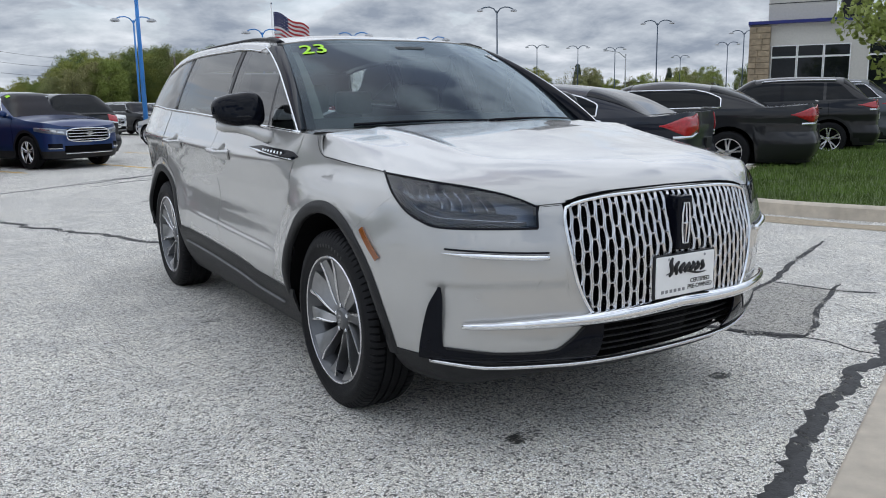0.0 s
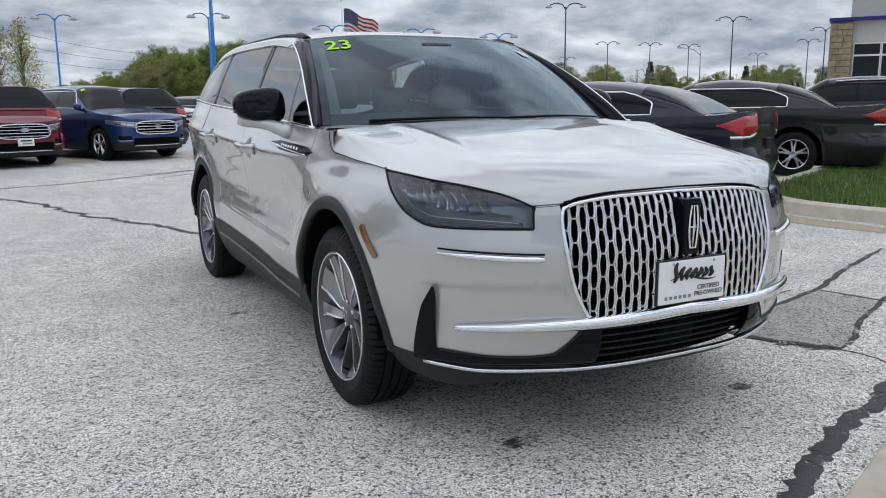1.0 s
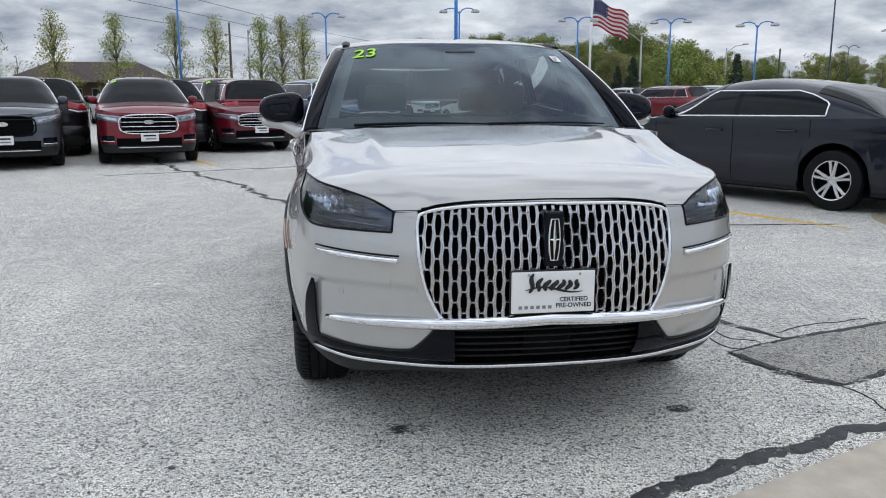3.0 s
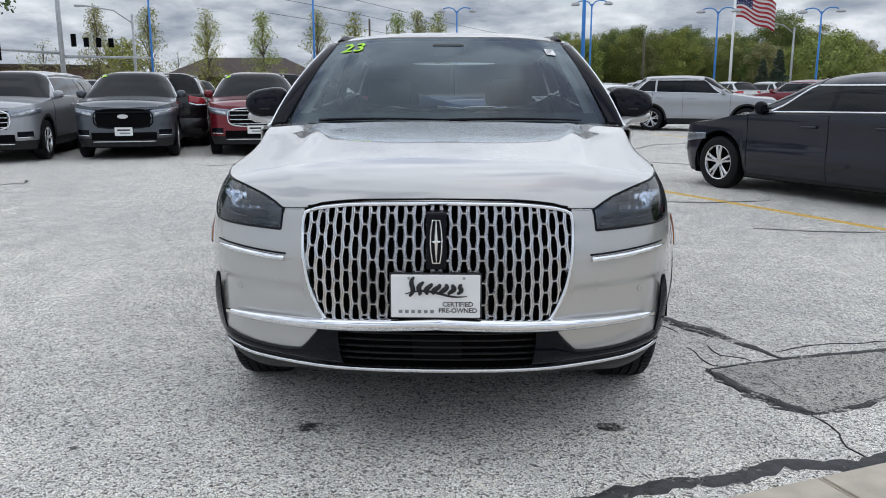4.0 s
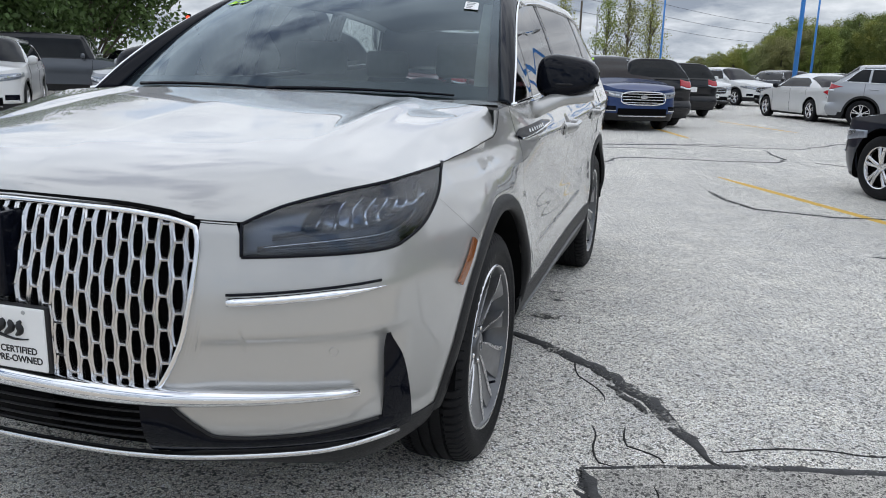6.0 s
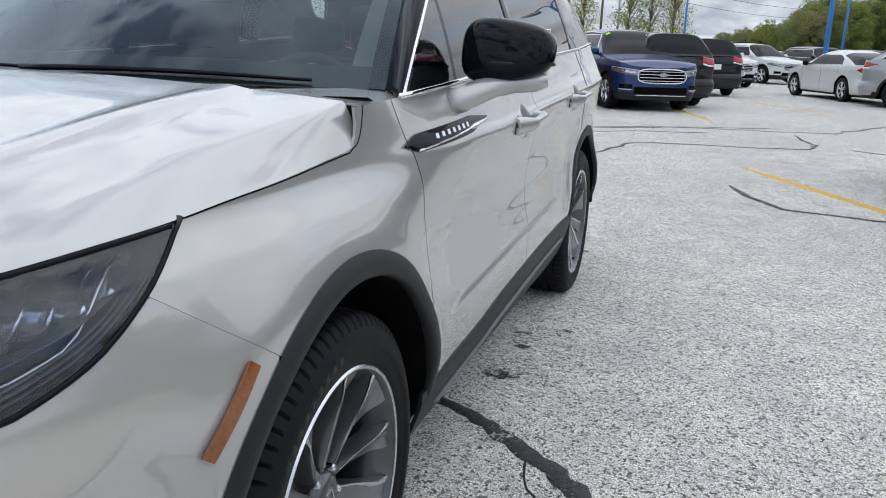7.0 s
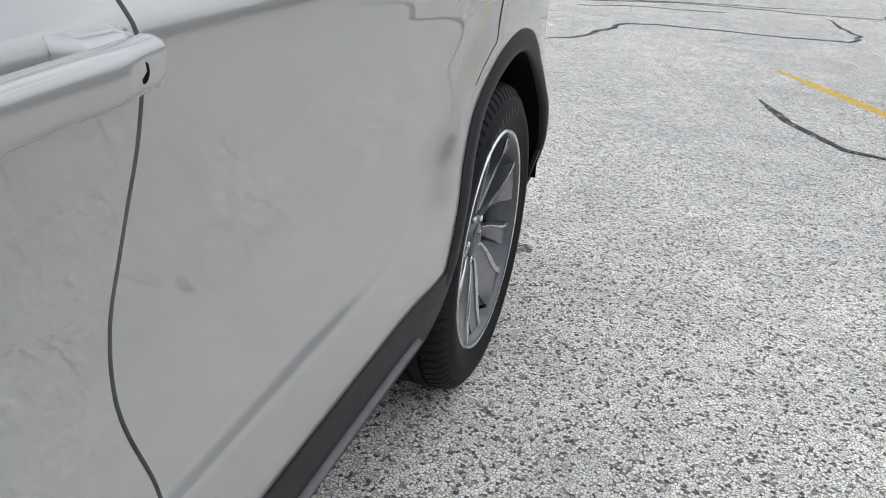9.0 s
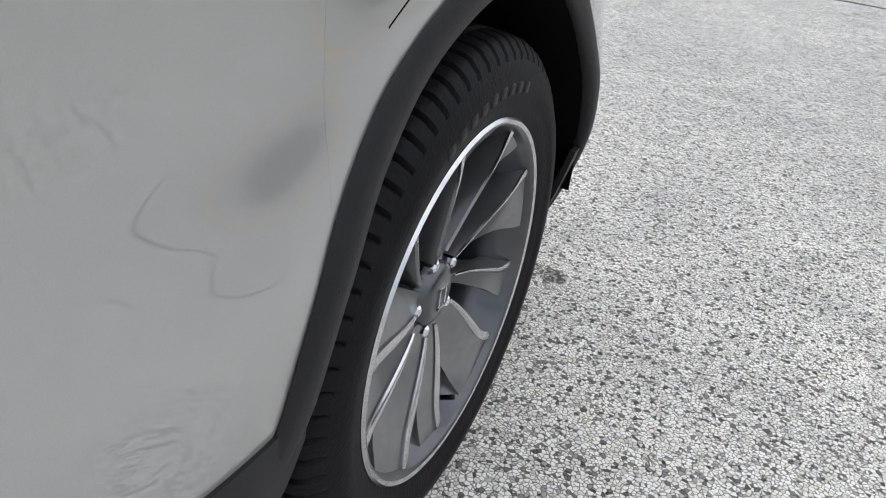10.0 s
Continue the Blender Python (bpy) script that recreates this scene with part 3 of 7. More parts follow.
# ---- trees ----
def leaf_material(name, c):
    mt = bpy.data.materials.new(name)
    mt.use_nodes = True
    n, l = mt.node_tree.nodes, mt.node_tree.links
    p = n["Principled BSDF"]
    p.inputs["Roughness"].default_value = 0.7
    geo, oi = n.new("ShaderNodeNewGeometry"), n.new("ShaderNodeObjectInfo")
    hs = n.new("ShaderNodeHueSaturation")
    hs.inputs["Color"].default_value = (*c, 1)
    for src, lo, hi, sock in ((geo.outputs["Random Per Island"], 0.72, 1.28, "Value"), (oi.outputs["Random"], 0.475, 0.515, "Hue")):
        r = n.new("ShaderNodeMapRange")
        r.inputs[3].default_value, r.inputs[4].default_value = lo, hi
        l.new(src, r.inputs[0])
        l.new(r.outputs[0], hs.inputs[sock])
    l.new(hs.outputs[0], p.inputs["Base Color"])
    return mt


LEAF = leaf_material("spring_leaves", (0.27, 0.31, 0.075))
LEAF_DARK = leaf_material("dark_leaves", (0.17, 0.22, 0.06))
LEAF_OLIVE = leaf_material("olive_leaves", (0.30, 0.30, 0.12))
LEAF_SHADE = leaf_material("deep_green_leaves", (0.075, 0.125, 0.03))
LEAF_PINE = leaf_material("evergreen_needles", (0.05, 0.075, 0.045))


def tree_meshes(seed, h, spread, base, leaves, leaf, mat, style="round", clumps=60):
    """One tree: a tapered trunk with limbs, and a ragged crown of many small leaves in clumps."""
    rng = np.random.default_rng(seed)
    tr = tube([(0.03 * h * math.sin(k * 1.3 + seed) * k / 8 * 0.3, 0.02 * h * math.cos(k + seed) * k / 8 * 0.3, h * 0.85 * k / 8) for k in range(9)], lambda t: 0.018 * h * (1 - 0.85 * t), 7)
    cen = []
    for k in range(clumps):
        if style == "round":
            v = rng.normal(size=3)
            v /= np.linalg.norm(v)
            r = rng.uniform(0.45, 1.0)
            z = base + (h - base) * (0.5 + 0.5 * v[2] * r)
            rad = spread * (0.75 + 0.5 * rng.random())
            cen.append((v[0] * r * rad, v[1] * r * rad, z, 0.26 * spread * rng.uniform(0.6, 1.3)))
        elif style == "cone":
            t = rng.random() ** 1.2
            a = rng.uniform(0, math.tau)
            r = spread * (1 - t) * rng.uniform(0.4, 1.0) + 0.05
            cen.append((r * math.cos(a), r * math.sin(a), base + (h - base) * t, 0.16 * spread + 0.05))
        else:
            t = rng.random()
            a = rng.uniform(0, math.tau)
            r = spread * (1.0 - 0.85 * t) * min(1, 0.4 + 4 * t) * rng.uniform(0.2, 1.0)
            cen.append((r * math.cos(a), r * math.sin(a), base + (h - base) * t, 0.26 * spread))
    for k in range(0, len(cen), 3 if style == "round" else 2):
        x, y, z, _ = cen[k]
        z0 = max(base * 0.55, z - math.hypot(x, y) * (0.9 if style != "cone" else -0.1) - 0.1 * h)
        tr = merge(tr, tube([(0, 0, min(z0, h * 0.8)), (x * 0.55, y * 0.55, lerp(z0, z, 0.6)), (x, y, z)], lambda t: 0.006 * h * (1 - 0.8 * t), 4, caps=False))
    C = np.array(cen)
    idx = rng.integers(0, len(C), leaves)
    d = rng.normal(size=(leaves, 3))
    d /= np.linalg.norm(d, axis=1)[:, None]
    P = C[idx, :3] + d * (C[idx, 3] * rng.random(leaves) ** 0.45)[:, None] * np.array([1, 1, 0.8])
    P[:, 2] = np.maximum(P[:, 2], base * 0.6)
    a, b = rng.normal(size=(leaves, 3)), rng.normal(size=(leaves, 3))
    a /= np.linalg.norm(a, axis=1)[:, None]
    b -= a * (a * b).sum(1)[:, None]
    b /= np.linalg.norm(b, axis=1)[:, None]
    s = leaf * rng.uniform(0.6, 1.4, leaves)[:, None]
    Q = np.stack([P + a * s, P + b * s * 0.6, P - a * s, P - b * s * 0.6], 1).reshape(-1, 3)
    crown = bpy.data.meshes.new("crown")
    crown.from_pydata(Q.tolist(), [], [(4 * i, 4 * i + 1, 4 * i + 2, 4 * i + 3) for i in range(leaves)])
    crown.materials.append(mat)
    trunk = bpy.data.meshes.new("trunk")
    tr.to_mesh(trunk)
    tr.free()
    trunk.materials.append(BARK)
    return trunk, crown


KINDS = {
    "wood": [tree_meshes(11 + k, 14, 4.4, 0.8, 30000, 0.105, m, "round", 170) for k, m in enumerate((LEAF, LEAF_OLIVE, LEAF_DARK, LEAF))],
    "young": [tree_meshes(31 + k, 8, 2.5, 0.9, 4600, 0.07, LEAF_OLIVE if k == 1 else LEAF, "column", 110) for k in range(3)],
    "pine": [tree_meshes(41, 9, 2.4, 0.5, 3600, 0.16, LEAF_PINE, "cone", 90)],
    "bare": [tree_meshes(51, 9, 3.6, 2.0, 700, 0.12, LEAF_OLIVE, "round", 90)],
    "big": [tree_meshes(61, 8, 4.4, 1.8, 20000, 0.11, LEAF_SHADE, "round", 120)],
    "parkside": [tree_meshes(71, 7, 2.8, 1.9, 4200, 0.13, LEAF, "round", 80)]}


def plant(kind, i, x, y, s, turn, label, group, z=0.0):
    t = empty("tree", label, "tree", group, pose(x, y, z, 0, 0, turn))
    t.scale = (s, s, s)
    for nm, me in zip(("trunk", "crown"), KINDS[kind][i % len(KINDS[kind])]):
        o = new(nm, me)
        o.parent = t


def polar(az, d, ox=-0.3, oy=-3.3):
    return ox + d * math.sin(radians(az)), oy + d * math.cos(radians(az))


_r = random.Random(8)
HEIGHT = curve((-8, 4.0), (-3, 4.5), (1, 6.0), (4, 9.0), (7, 13.5), (12, 14.5), (17, 14), (20, 12.0), (22, 9.5), (30, 7), (60, 5))
for k in range(66):
    az = lerp(0.5, 20.5, k / 65) + _r.uniform(-0.3, 0.3)
    d = _r.uniform(105, 140)
    x, y = polar(az, d)
    plant("wood", _r.randrange(4), x, y, HEIGHT(az) * _r.uniform(0.75, 1.1) / 14 * d / 190 * 1.02, _r.uniform(0, 360), "leafy spring tree in the dense wood edge", "wood edge")
for k in range(72):
    az = lerp(21, 62, k / 71) + _r.uniform(-0.5, 0.5)
    d = _r.uniform(95, 150)
    x, y = polar(az, d)
    kind = _r.choice(["wood", "wood", "wood", "bare", "pine"])
    plant(kind, _r.randrange(4), x, y, (HEIGHT(az) * _r.uniform(0.85, 1.6)) / (14 if kind == "wood" else 9) * d / 175, _r.uniform(0, 360), "spring tree far across the lots", "far trees")
for k in range(22):
    az = lerp(-50, 0, k / 21) + _r.uniform(-0.8, 0.8)
    d = _r.uniform(110, 150)
    x, y = polar(az, d)
    plant("wood", _r.randrange(4), x, y, 4.6 * _r.uniform(0.6, 1.3) / 14 * d / 190, _r.uniform(0, 360), "low spring tree far behind the road", "far trees")
for az, d, s, kd, i in ((-24.3, 76, 1.04, "young", 1), (-22.8, 84, 0.86, "parkside", 0), (-21.1, 75, 1.04, "young", 1), (-17.4, 75, 1.04, "young", 2), (-13.7, 75, 1.04, "young", 0), (-10.0, 75, 1.04, "young", 1), (-7.4, 75, 1.04, "young", 2), (-4.4, 75, 1.04, "young", 0), (-3.0, 74, 1.04, "young", 1), (-1.55, 74, 1.04, "young", 2),
                       (-27.5, 70, 0.8, "bare", 0), (-19.4, 110, 0.95, "bare", 0), (24.4, 60, 0.72, "parkside", 0), (21.4, 58, 0.42, "pine", 0), (20.4, 60, 0.36, "pine", 0), (26.6, 62, 0.5, "parkside", 0), (28.2, 62, 0.45, "pine", 0)):
    x, y = polar(az, d)
    plant(kd, i, x, y, s * (0.45 if kd == "wood" else 0.95 if kd == "young" else 0.7 if kd == "bare" else 1), 57 * i + az * 13, {"parkside": "rounded tree in fresh spring leaf", "wood": "rounded tree in fresh spring leaf", "young": "slender young tree with thin spring leaves", "pine": "dark green evergreen conifer tree", "bare": "thin tree barely in leaf"}.get(kd, "rounded tree in spring leaf"), "planted trees")
for az, d, s in ((-41.5, 30, 0.86), (-37.0, 34, 0.9), (-46.0, 27, 0.8)):
    x, y = polar(az, d)
    plant("big", 0, x, y, s, az * 31, "broad dark green tree behind the cars", "broad trees")
for az, d, s in ((60.0, 24, 0.72), (67.0, 23, 0.8)):
    x, y = polar(az, d)
    plant("parkside", 0, x, y, s, az * 7, "rounded tree with thin new leaves before the showroom", "showroom trees")


# grassy bank below the far wood
def bank():
    def fn(a, b):
        az = lerp(-65, 75, a)
        d = lerp(84, 320, b ** 1.6)
        x, y = polar(az, d)
        return (x, y, 0.02 + 1.15 * smooth01(b, 0.0, 0.25) + 0.3 * noise.noise(Vector((x * 0.03, y * 0.03, 0))))
    ob = part("grass_bank", grid(fn, 80, 10), SOIL, smooth=True)
    tagged(ob, "low green grass bank behind the lots", "grass bank", kind="structure")


bank()


# ---- poles ----
def lamp_post(x, y, h, heads=2, turn=0.0, mat=None, r=0.085, head=1.0):
    m = mat or BLUE_POLE
    t = empty("lamp_post", "tall blue lot lamp post with two round heads" if m is BLUE_POLE else "tall dark lot lamp post with two heads", "lamp post", "lamp posts", pose(x, y, 0, 0, 0, turn))
    part("pole", tube([(0, 0, 0), (0, 0, h)], lambda q: r * (1 - 0.35 * q), 10), m, t, "", True)
    part("footing", lathe([(0, 0.28), (0.6, 0.28), (0.62, 0.2), (0.62, 0.0)], 16, "z"), KHAKI, t, "concrete footing", 40)
    for s in (-1, 1)[:heads]:
        part("arm", tube([(0, 0, h - 0.15), (s * 0.18, 0, h + 0.10), (s * 0.42, 0, h + 0.19), (s * 0.68, 0, h + 0.17), (s * 0.9, 0, h + 0.08)], 0.035, 6), m, t, "", True)
        b = lathe([(0.12, 0.0), (0.10, 0.13), (0.02, 0.25), (-0.05, 0.27), (-0.09, 0.18), (-0.09, 0.0)], 16, "z")
        bmesh.ops.scale(b, vec=(head, head, head), verts=b.verts)
        bmesh.ops.translate(b, vec=(s * 0.95, 0, h), verts=b.verts)
        part("lamp_head", b, STEEL, t, "grey dish lamp head", 50)


for x, y, h in ((-16.2, 38.5, 6.6), (-7.6, 38.0, 5.9), (-0.4, 46.7, 5.9), (7.5, 44.8, 6.1), (14.6, 44.0, 5.6), (19.6, 42.0, 5.4), (24.5, 41.0, 5.2)):
    lamp_post(x, y, h, turn=-math.degrees(math.atan2(x, y)) + _r.uniform(-8, 8), r=0.07)
lamp_post(5.5, 34.0, 7.5, turn=-9, r=0.11)
for az, top_px in ((33.7, 155), (37.4, 93), (40.3, 90), (42.9, 86), (45.2, 126), (50.3, 88), (51.1, 105), (34.9, 70), (47.5, 70)):
    d = 5.0 * 1400 / top_px
    x, y = polar(az, d)
    lamp_post(x, y, 6.3, turn=-az + 6, mat=DARK_POLE, r=0.055, head=0.7)


def flag_pole(x, y, h, turn):
    t = empty("flag_pole", "white flag pole with a waving red, white and blue flag", "flag", m=pose(x, y, 0, 0, 0, turn))
    part("pole", tube([(0, 0, 0), (0, 0, h)], lambda q: 0.10 * (1 - 0.4 * q), 10), WHITE, t, "", True)
    part("ball", lathe([(h, 0.0), (h + 0.06, 0.09), (h + 0.15, 0.06), (h + 0.18, 0)], 12, "z"), SATIN, t, "", True)
    W, H = 2.9, 1.75
    mats = {"r": material("flag_red", (0.40, 0.02, 0.03), 0.8, vary=0.1), "w": material("flag_white", (0.62, 0.60, 0.60), 0.8, vary=0.05), "b": material("flag_blue", (0.015, 0.02, 0.09), 0.8, vary=0.1)}

    def cl(u, v):
        return Vector((0.12 + W * u * 0.82, 0.30 * math.sin(u * 7 + v) * u, h - 0.5 - H * v - 1.0 * u ** 1.2 + 0.10 * math.sin(u * 9)))
    for k in range(13):
        u0 = 0.4 if k < 7 else 0.0
        part("stripe", grid(lambda a, b: cl(lerp(u0, 1, a), (k + b) / 13), 16, 1), mats["r" if k % 2 == 0 else "w"], t, "", True)
    part("canton", grid(lambda a, b: cl(0.4 * a, 7 / 13 * b), 8, 6), mats["b"], t, "dark blue field", True)
    stars = bmesh.new()
    for i in range(6):
        for j in range(5):
            c = cl(0.4 * (i + 0.5) / 6, 7 / 13 * (j + 0.5) / 5) - Vector((0, 0.012, 0))
            vs = [stars.verts.new(c + Vector((0.035 * math.cos(q), 0, 0.035 * math.sin(q)))) for q in np.linspace(0, math.tau, 6)[:-1]]
            stars.faces.new(vs)
    part("stars", stars, mats["w"], t)


flag_pole(17.4, 49.8, 8.0, -14)


def street_light(x, y, h, reach, turn):
    t = empty("street_light", "grey steel street light with a long curved arm", "street light", "street lights", pose(x, y, 0, 0, 0, turn))
    part("pole", tube([(0, 0, 0), (0, 0, h)], lambda q: 0.13 * (1 - 0.4 * q), 8), STEEL, t, "", True)
    part("arm", tube([(0, 0, h - 0.6), (-reach * 0.4, 0, h + 0.25), (-reach, 0, h + 0.5)], 0.05, 6), STEEL, t, "", True)
    part("lamp_head", box(-reach - 0.7, -reach, -0.12, 0.12, h + 0.42, h + 0.56, 0.03), STEEL, t)


for az, d, h, reach, turn in ((-22.0, 62, 6.4, 3.0, 20), (-5.2, 80, 7.3, -0.9, 0), (22.0, 85, 7.0, 2.6, -20), (27.6, 110, 7.0, -2.6, -20), (44.0, 120, 8, 2.5, -40)):
    x, y = polar(az, d)
    street_light(x, y, h, reach, turn)
for az, d, h in ((-6.4, 85, 8.3), (12.6, 90, 6.6), (30.9, 110, 6.8)):
    x, y = polar(az, d)
    t = empty("utility_pole", "weathered wooden utility pole", "utility pole", "utility poles", pose(x, y, 0, 0, 0, -az))
    part("pole", tube([(0, 0, 0), (0, 0, h)], lambda q: 0.14 * (1 - 0.3 * q), 8), BARK, t, "", True)
    part("cap", lathe([(h, 0.1), (h + 0.05, 0.08), (h + 0.06, 0.0)], 8, "z"), STEEL, t)


def traffic_mast():
    x, y = -24.3, 45.2
    t = empty("traffic_signal", "grey traffic signal mast with red lights on a long arm", "traffic signal", m=pose(x, y, 0, 0, 0, 28))
    part("pole", tube([(0, 0, 0), (0, 0, 9.5)], lambda q: 0.17 * (1 - 0.3 * q), 10), STEEL, t, "", True)
    part("arm", tube([(0, 0, 3.35), (-10.5, 0, 3.85)], lambda q: 0.09 * (1 - 0.5 * q), 8), STEEL, t, "", True)
    part("arm", tube([(0, 0, 3.15), (5.6, 0.7, 3.2)], lambda q: 0.10 * (1 - 0.5 * q), 8), STEEL, t, "", True)
    lens = bpy.data.materials.new("red_signal")
    lens.use_nodes = True
    p = lens.node_tree.nodes["Principled BSDF"]
    p.inputs["Base Color"].default_value, p.inputs["Emission Color"].default_value, p.inputs["Emission Strength"].default_value = (0.5, 0.02, 0.01, 1), (1, 0.06, 0.02, 1), 1.6
    for xx in (-3.4, -5.6, -8.2):
        z = 3.55 + 0.05 * abs(xx)
        hd = part("signal_head", box(xx - 0.17, xx + 0.17, -0.30, -0.05, z - 0.85, z + 0.3, 0.03), DARK, t, "black signal head")
        d = lathe([(0, 0.12), (0.02, 0.11), (0.02, 0)], 14)
        bmesh.ops.transform(d, matrix=Matrix.Translation((xx, -0.30, z + 0.08)) @ Matrix.Rotation(radians(-90), 4, "Z"), verts=d.verts)
        part("lens", d, lens, hd, "lit red lens")
    for xx in (0.7, 1.4, 2.1, 2.8):
        part("signal_head", box(xx - 0.15, xx + 0.15, -0.25, -0.02, 3.75, 4.3 + 0.2 * (xx < 1), 0.03), DARK, t, "black signal head")


traffic_mast()
for k in range(3):
    a, b = polar(-4, 150), polar(7.5, 240)
    pts = [(lerp(a[0], b[0], q) , lerp(a[1], b[1], q), 10.5 + 2.2 * k - 1.2 * math.sin(math.pi * q)) for q in np.linspace(-0.4, 1, 14)]
    tagged(part("power_line", tube(pts, 0.03, 4), DARK), "thin dark overhead power line", "power line", "power lines")


# ---- buildings ----
BRICK_FAR = material("brown_brick", (0.17, 0.105, 0.08), 0.85, vary=0.15, vscale=9, bump=0.3, bscale=20, var2=0.1)
SHINGLE = material("brown_shingles", (0.085, 0.062, 0.055), 0.85, vary=0.2, vscale=5, bump=0.4, bscale=9)
STONE = material("tan_stone", (0.30, 0.235, 0.16), 0.85, vary=0.3, vscale=4, bump=0.5, bscale=14, var2=0.15, v2scale=1.5)
STUCCO = material("pale_stucco", (0.55, 0.53, 0.49), 0.85, vary=0.05, vscale=10, bump=0.2, bscale=60)
NAVY = material("navy_trim", (0.012, 0.02, 0.16), 0.5, vary=0.1)


def brown_building():
    x, y = polar(-14.3, 92)
    t = empty("brown_building", "low brown brick building with a hipped shingle roof", "building", m=pose(x, y, 0, 0, 0, 12) @ Matrix.Scale(0.83, 4))
    part("wall", box(-11, 8, 0, 12, 0, 3.2), BRICK_FAR, t, "brown brick wall")
    part("wing_wall", box(8, 13.5, 2, 11, 0, 2.6), BRICK_FAR, t)

    def hip(x0, x1, y0, y1, z0, z1, run):
        V = [(x0, y0, z0), (x1, y0, z0), (x1, y1, z0), (x0, y1, z0), (x0 + run, (y0 + y1) / 2 - 1, z1), (x1 - run, (y0 + y1) / 2 - 1, z1), (x1 - run, (y0 + y1) / 2 + 1, z1), (x0 + run, (y0 + y1) / 2 + 1, z1)]
        F = [(0, 1, 5, 4), (1, 2, 6, 5), (2, 3, 7, 6), (3, 0, 4, 7), (4, 5, 6, 7), (0, 3, 2, 1)]
        return V, F
    V, F = hip(-11.8, 8.8, -0.9, 12.9, 3.2, 5.7, 5.0)
    from_faces("roof", V, F, SHINGLE, t, "brown hipped roof")
    V, F = hip(7.5, 14.2, 1.2, 11.8, 2.6, 3.8, 2.0)
    from_faces("wing_roof", V, F, SHINGLE, t)
    V, F = hip(-6.5, -1.0, -2.8, 5, 3.0, 4.6, 2.2)
    from_faces("porch_roof", V, F, SHINGLE, t)
    part("fascia", box(-11.8, 8.8, -0.95, -0.85, 2.95, 3.25), BARK, t)
    for k in range(9):
        xx = -9.8 + 2.1 * k
        wn_ = part("window", box(xx - 0.5, xx + 0.5, -0.05, 0.05, 1.0, 2.3), STUCCO, t, "pale framed window")
        part("pane", box(xx - 0.42, xx + 0.42, -0.07, -0.04, 1.08, 2.22), GLASS_PANE, wn_)


GLASS_PANE = material("dark_window_pane", (0.006, 0.008, 0.010), 0.05, coat=0.1, spec=0.3, vary=0.2, vscale=1.5)
brown_building()


def showroom():
    t = empty("showroom", "pale showroom building with stone corner pier and dark windows", "building", m=pose(36.0, 26.2, 0, 0, 0, -55))
    part("wall", box(0.1, 34, 0.3, 18, 0, 5.2), STUCCO, t, "pale stucco wall")
    pier = part("stone_pier", box(0.0, 1.08, 0.0, 1.4, 0, 5.1, 0.02), STONE, t, "tan stone corner pier")
    rnd = random.Random(12)
    for k in range(16):
        z0, cut = 0.02 + 0.316 * k, rnd.uniform(0.35, 0.75)
        for x0, x1 in ((0.0, cut), (cut, 1.08)):
            part("stone", box(x0 + 0.012, x1 - 0.012, -0.05 - rnd.uniform(0, 0.03), 0.02, z0, z0 + 0.295, 0.012, 1), STONE, pier)
    part("parapet", box(-0.08, 34, -0.12, 18.2, 5.2, 5.36), NAVY, t, "navy blue roof edge")
    part("tower", box(0.9, 4.3, 1.2, 6, 5.36, 9.2, 0.05), STUCCO, t, "white roof tower")
    part("tower_joint", box(0.88, 4.32, 1.18, 1.22, 6.35, 6.39), PLASTIC, t)
    part("roof_unit", box(4.6, 6.0, 1.6, 3.4, 5.36, 6.6, 0.05), PLASTIC, t, "dark rooftop unit")
    for g0, n in ((1.15, 3), (5.9, 5), (13.0, 4), (19.0, 6)):
        for i in range(n):
            for z0, z1 in ((0.25, 3.42), (3.42, 4.05)):
                x0 = g0 + 1.31 * i
                w_ = part("window", box(x0, x0 + 1.29, 0.20, 0.35, z0, z1), WHITE, t, "white framed dark window")
                part("pane", box(x0 + 0.05, x0 + 1.24, 0.17, 0.22, z0 + 0.05, z1 - 0.05), GLASS_PANE, w_)


showroom()
for az, d, w, h in ((44.6, 230, 26, 5.0), (46.2, 250, 16, 6.5), (38.2, 260, 12, 4.5), (-27.5, 120, 16, 4)):
    x, y = polar(az, d)
    b = empty("far_building", "low pale building far across the lots", "building", "far buildings", pose(x, y, 0, 0, 0, -az))
    part("wall", box(-w / 2, w / 2, 0, 10, 0, h), STUCCO if h > 4.2 else BRICK_FAR, b)
    part("roof", box(-w / 2 - 0.4, w / 2 + 0.4, -0.4, 10.4, h, h + 0.4), SHINGLE, b)
    for k in range(4):
        part("window", box(-w / 2 + 1 + k * w / 4, -w / 2 + 3 + k * w / 4, -0.06, 0.05, 1, 2.4), GLASS_PANE, b)


# ---- the pearl crossover in the middle ----
def flip(bm, side):
    if side < 0:
        for v in bm.verts:
            v.co.x = -v.co.x
        bmesh.ops.reverse_faces(bm, faces=bm.faces[:])
    return bm


OUT = ((0, -0.985), (0.2, -0.977), (0.37, -0.95), (0.519, -0.893), (0.65, -0.825), (0.77, -0.735), (0.83, -0.65), (0.880, -0.50), (0.905, -0.34),
       (0.914, -0.1), (0.914, 0.2), (0.909, 0.8), (0.909, 1.6), (0.915, 2.3), (0.918, 2.7), (0.905, 3.1), (0.84, 3.42), (0.70, 3.56), (0.35, 3.64), (0, 3.66))
_s = [0.0]
for _p, _q in zip(OUT, OUT[1:]):
    _s.append(_s[-1] + math.dist(_p, _q))
_fx, _fy = curve(*[(s / _s[-1], p[0]) for s, p in zip(_s, OUT)]), curve(*[(s / _s[-1], p[1]) for s, p in zip(_s, OUT)])
_uu = np.linspace(0, 1, 1201)
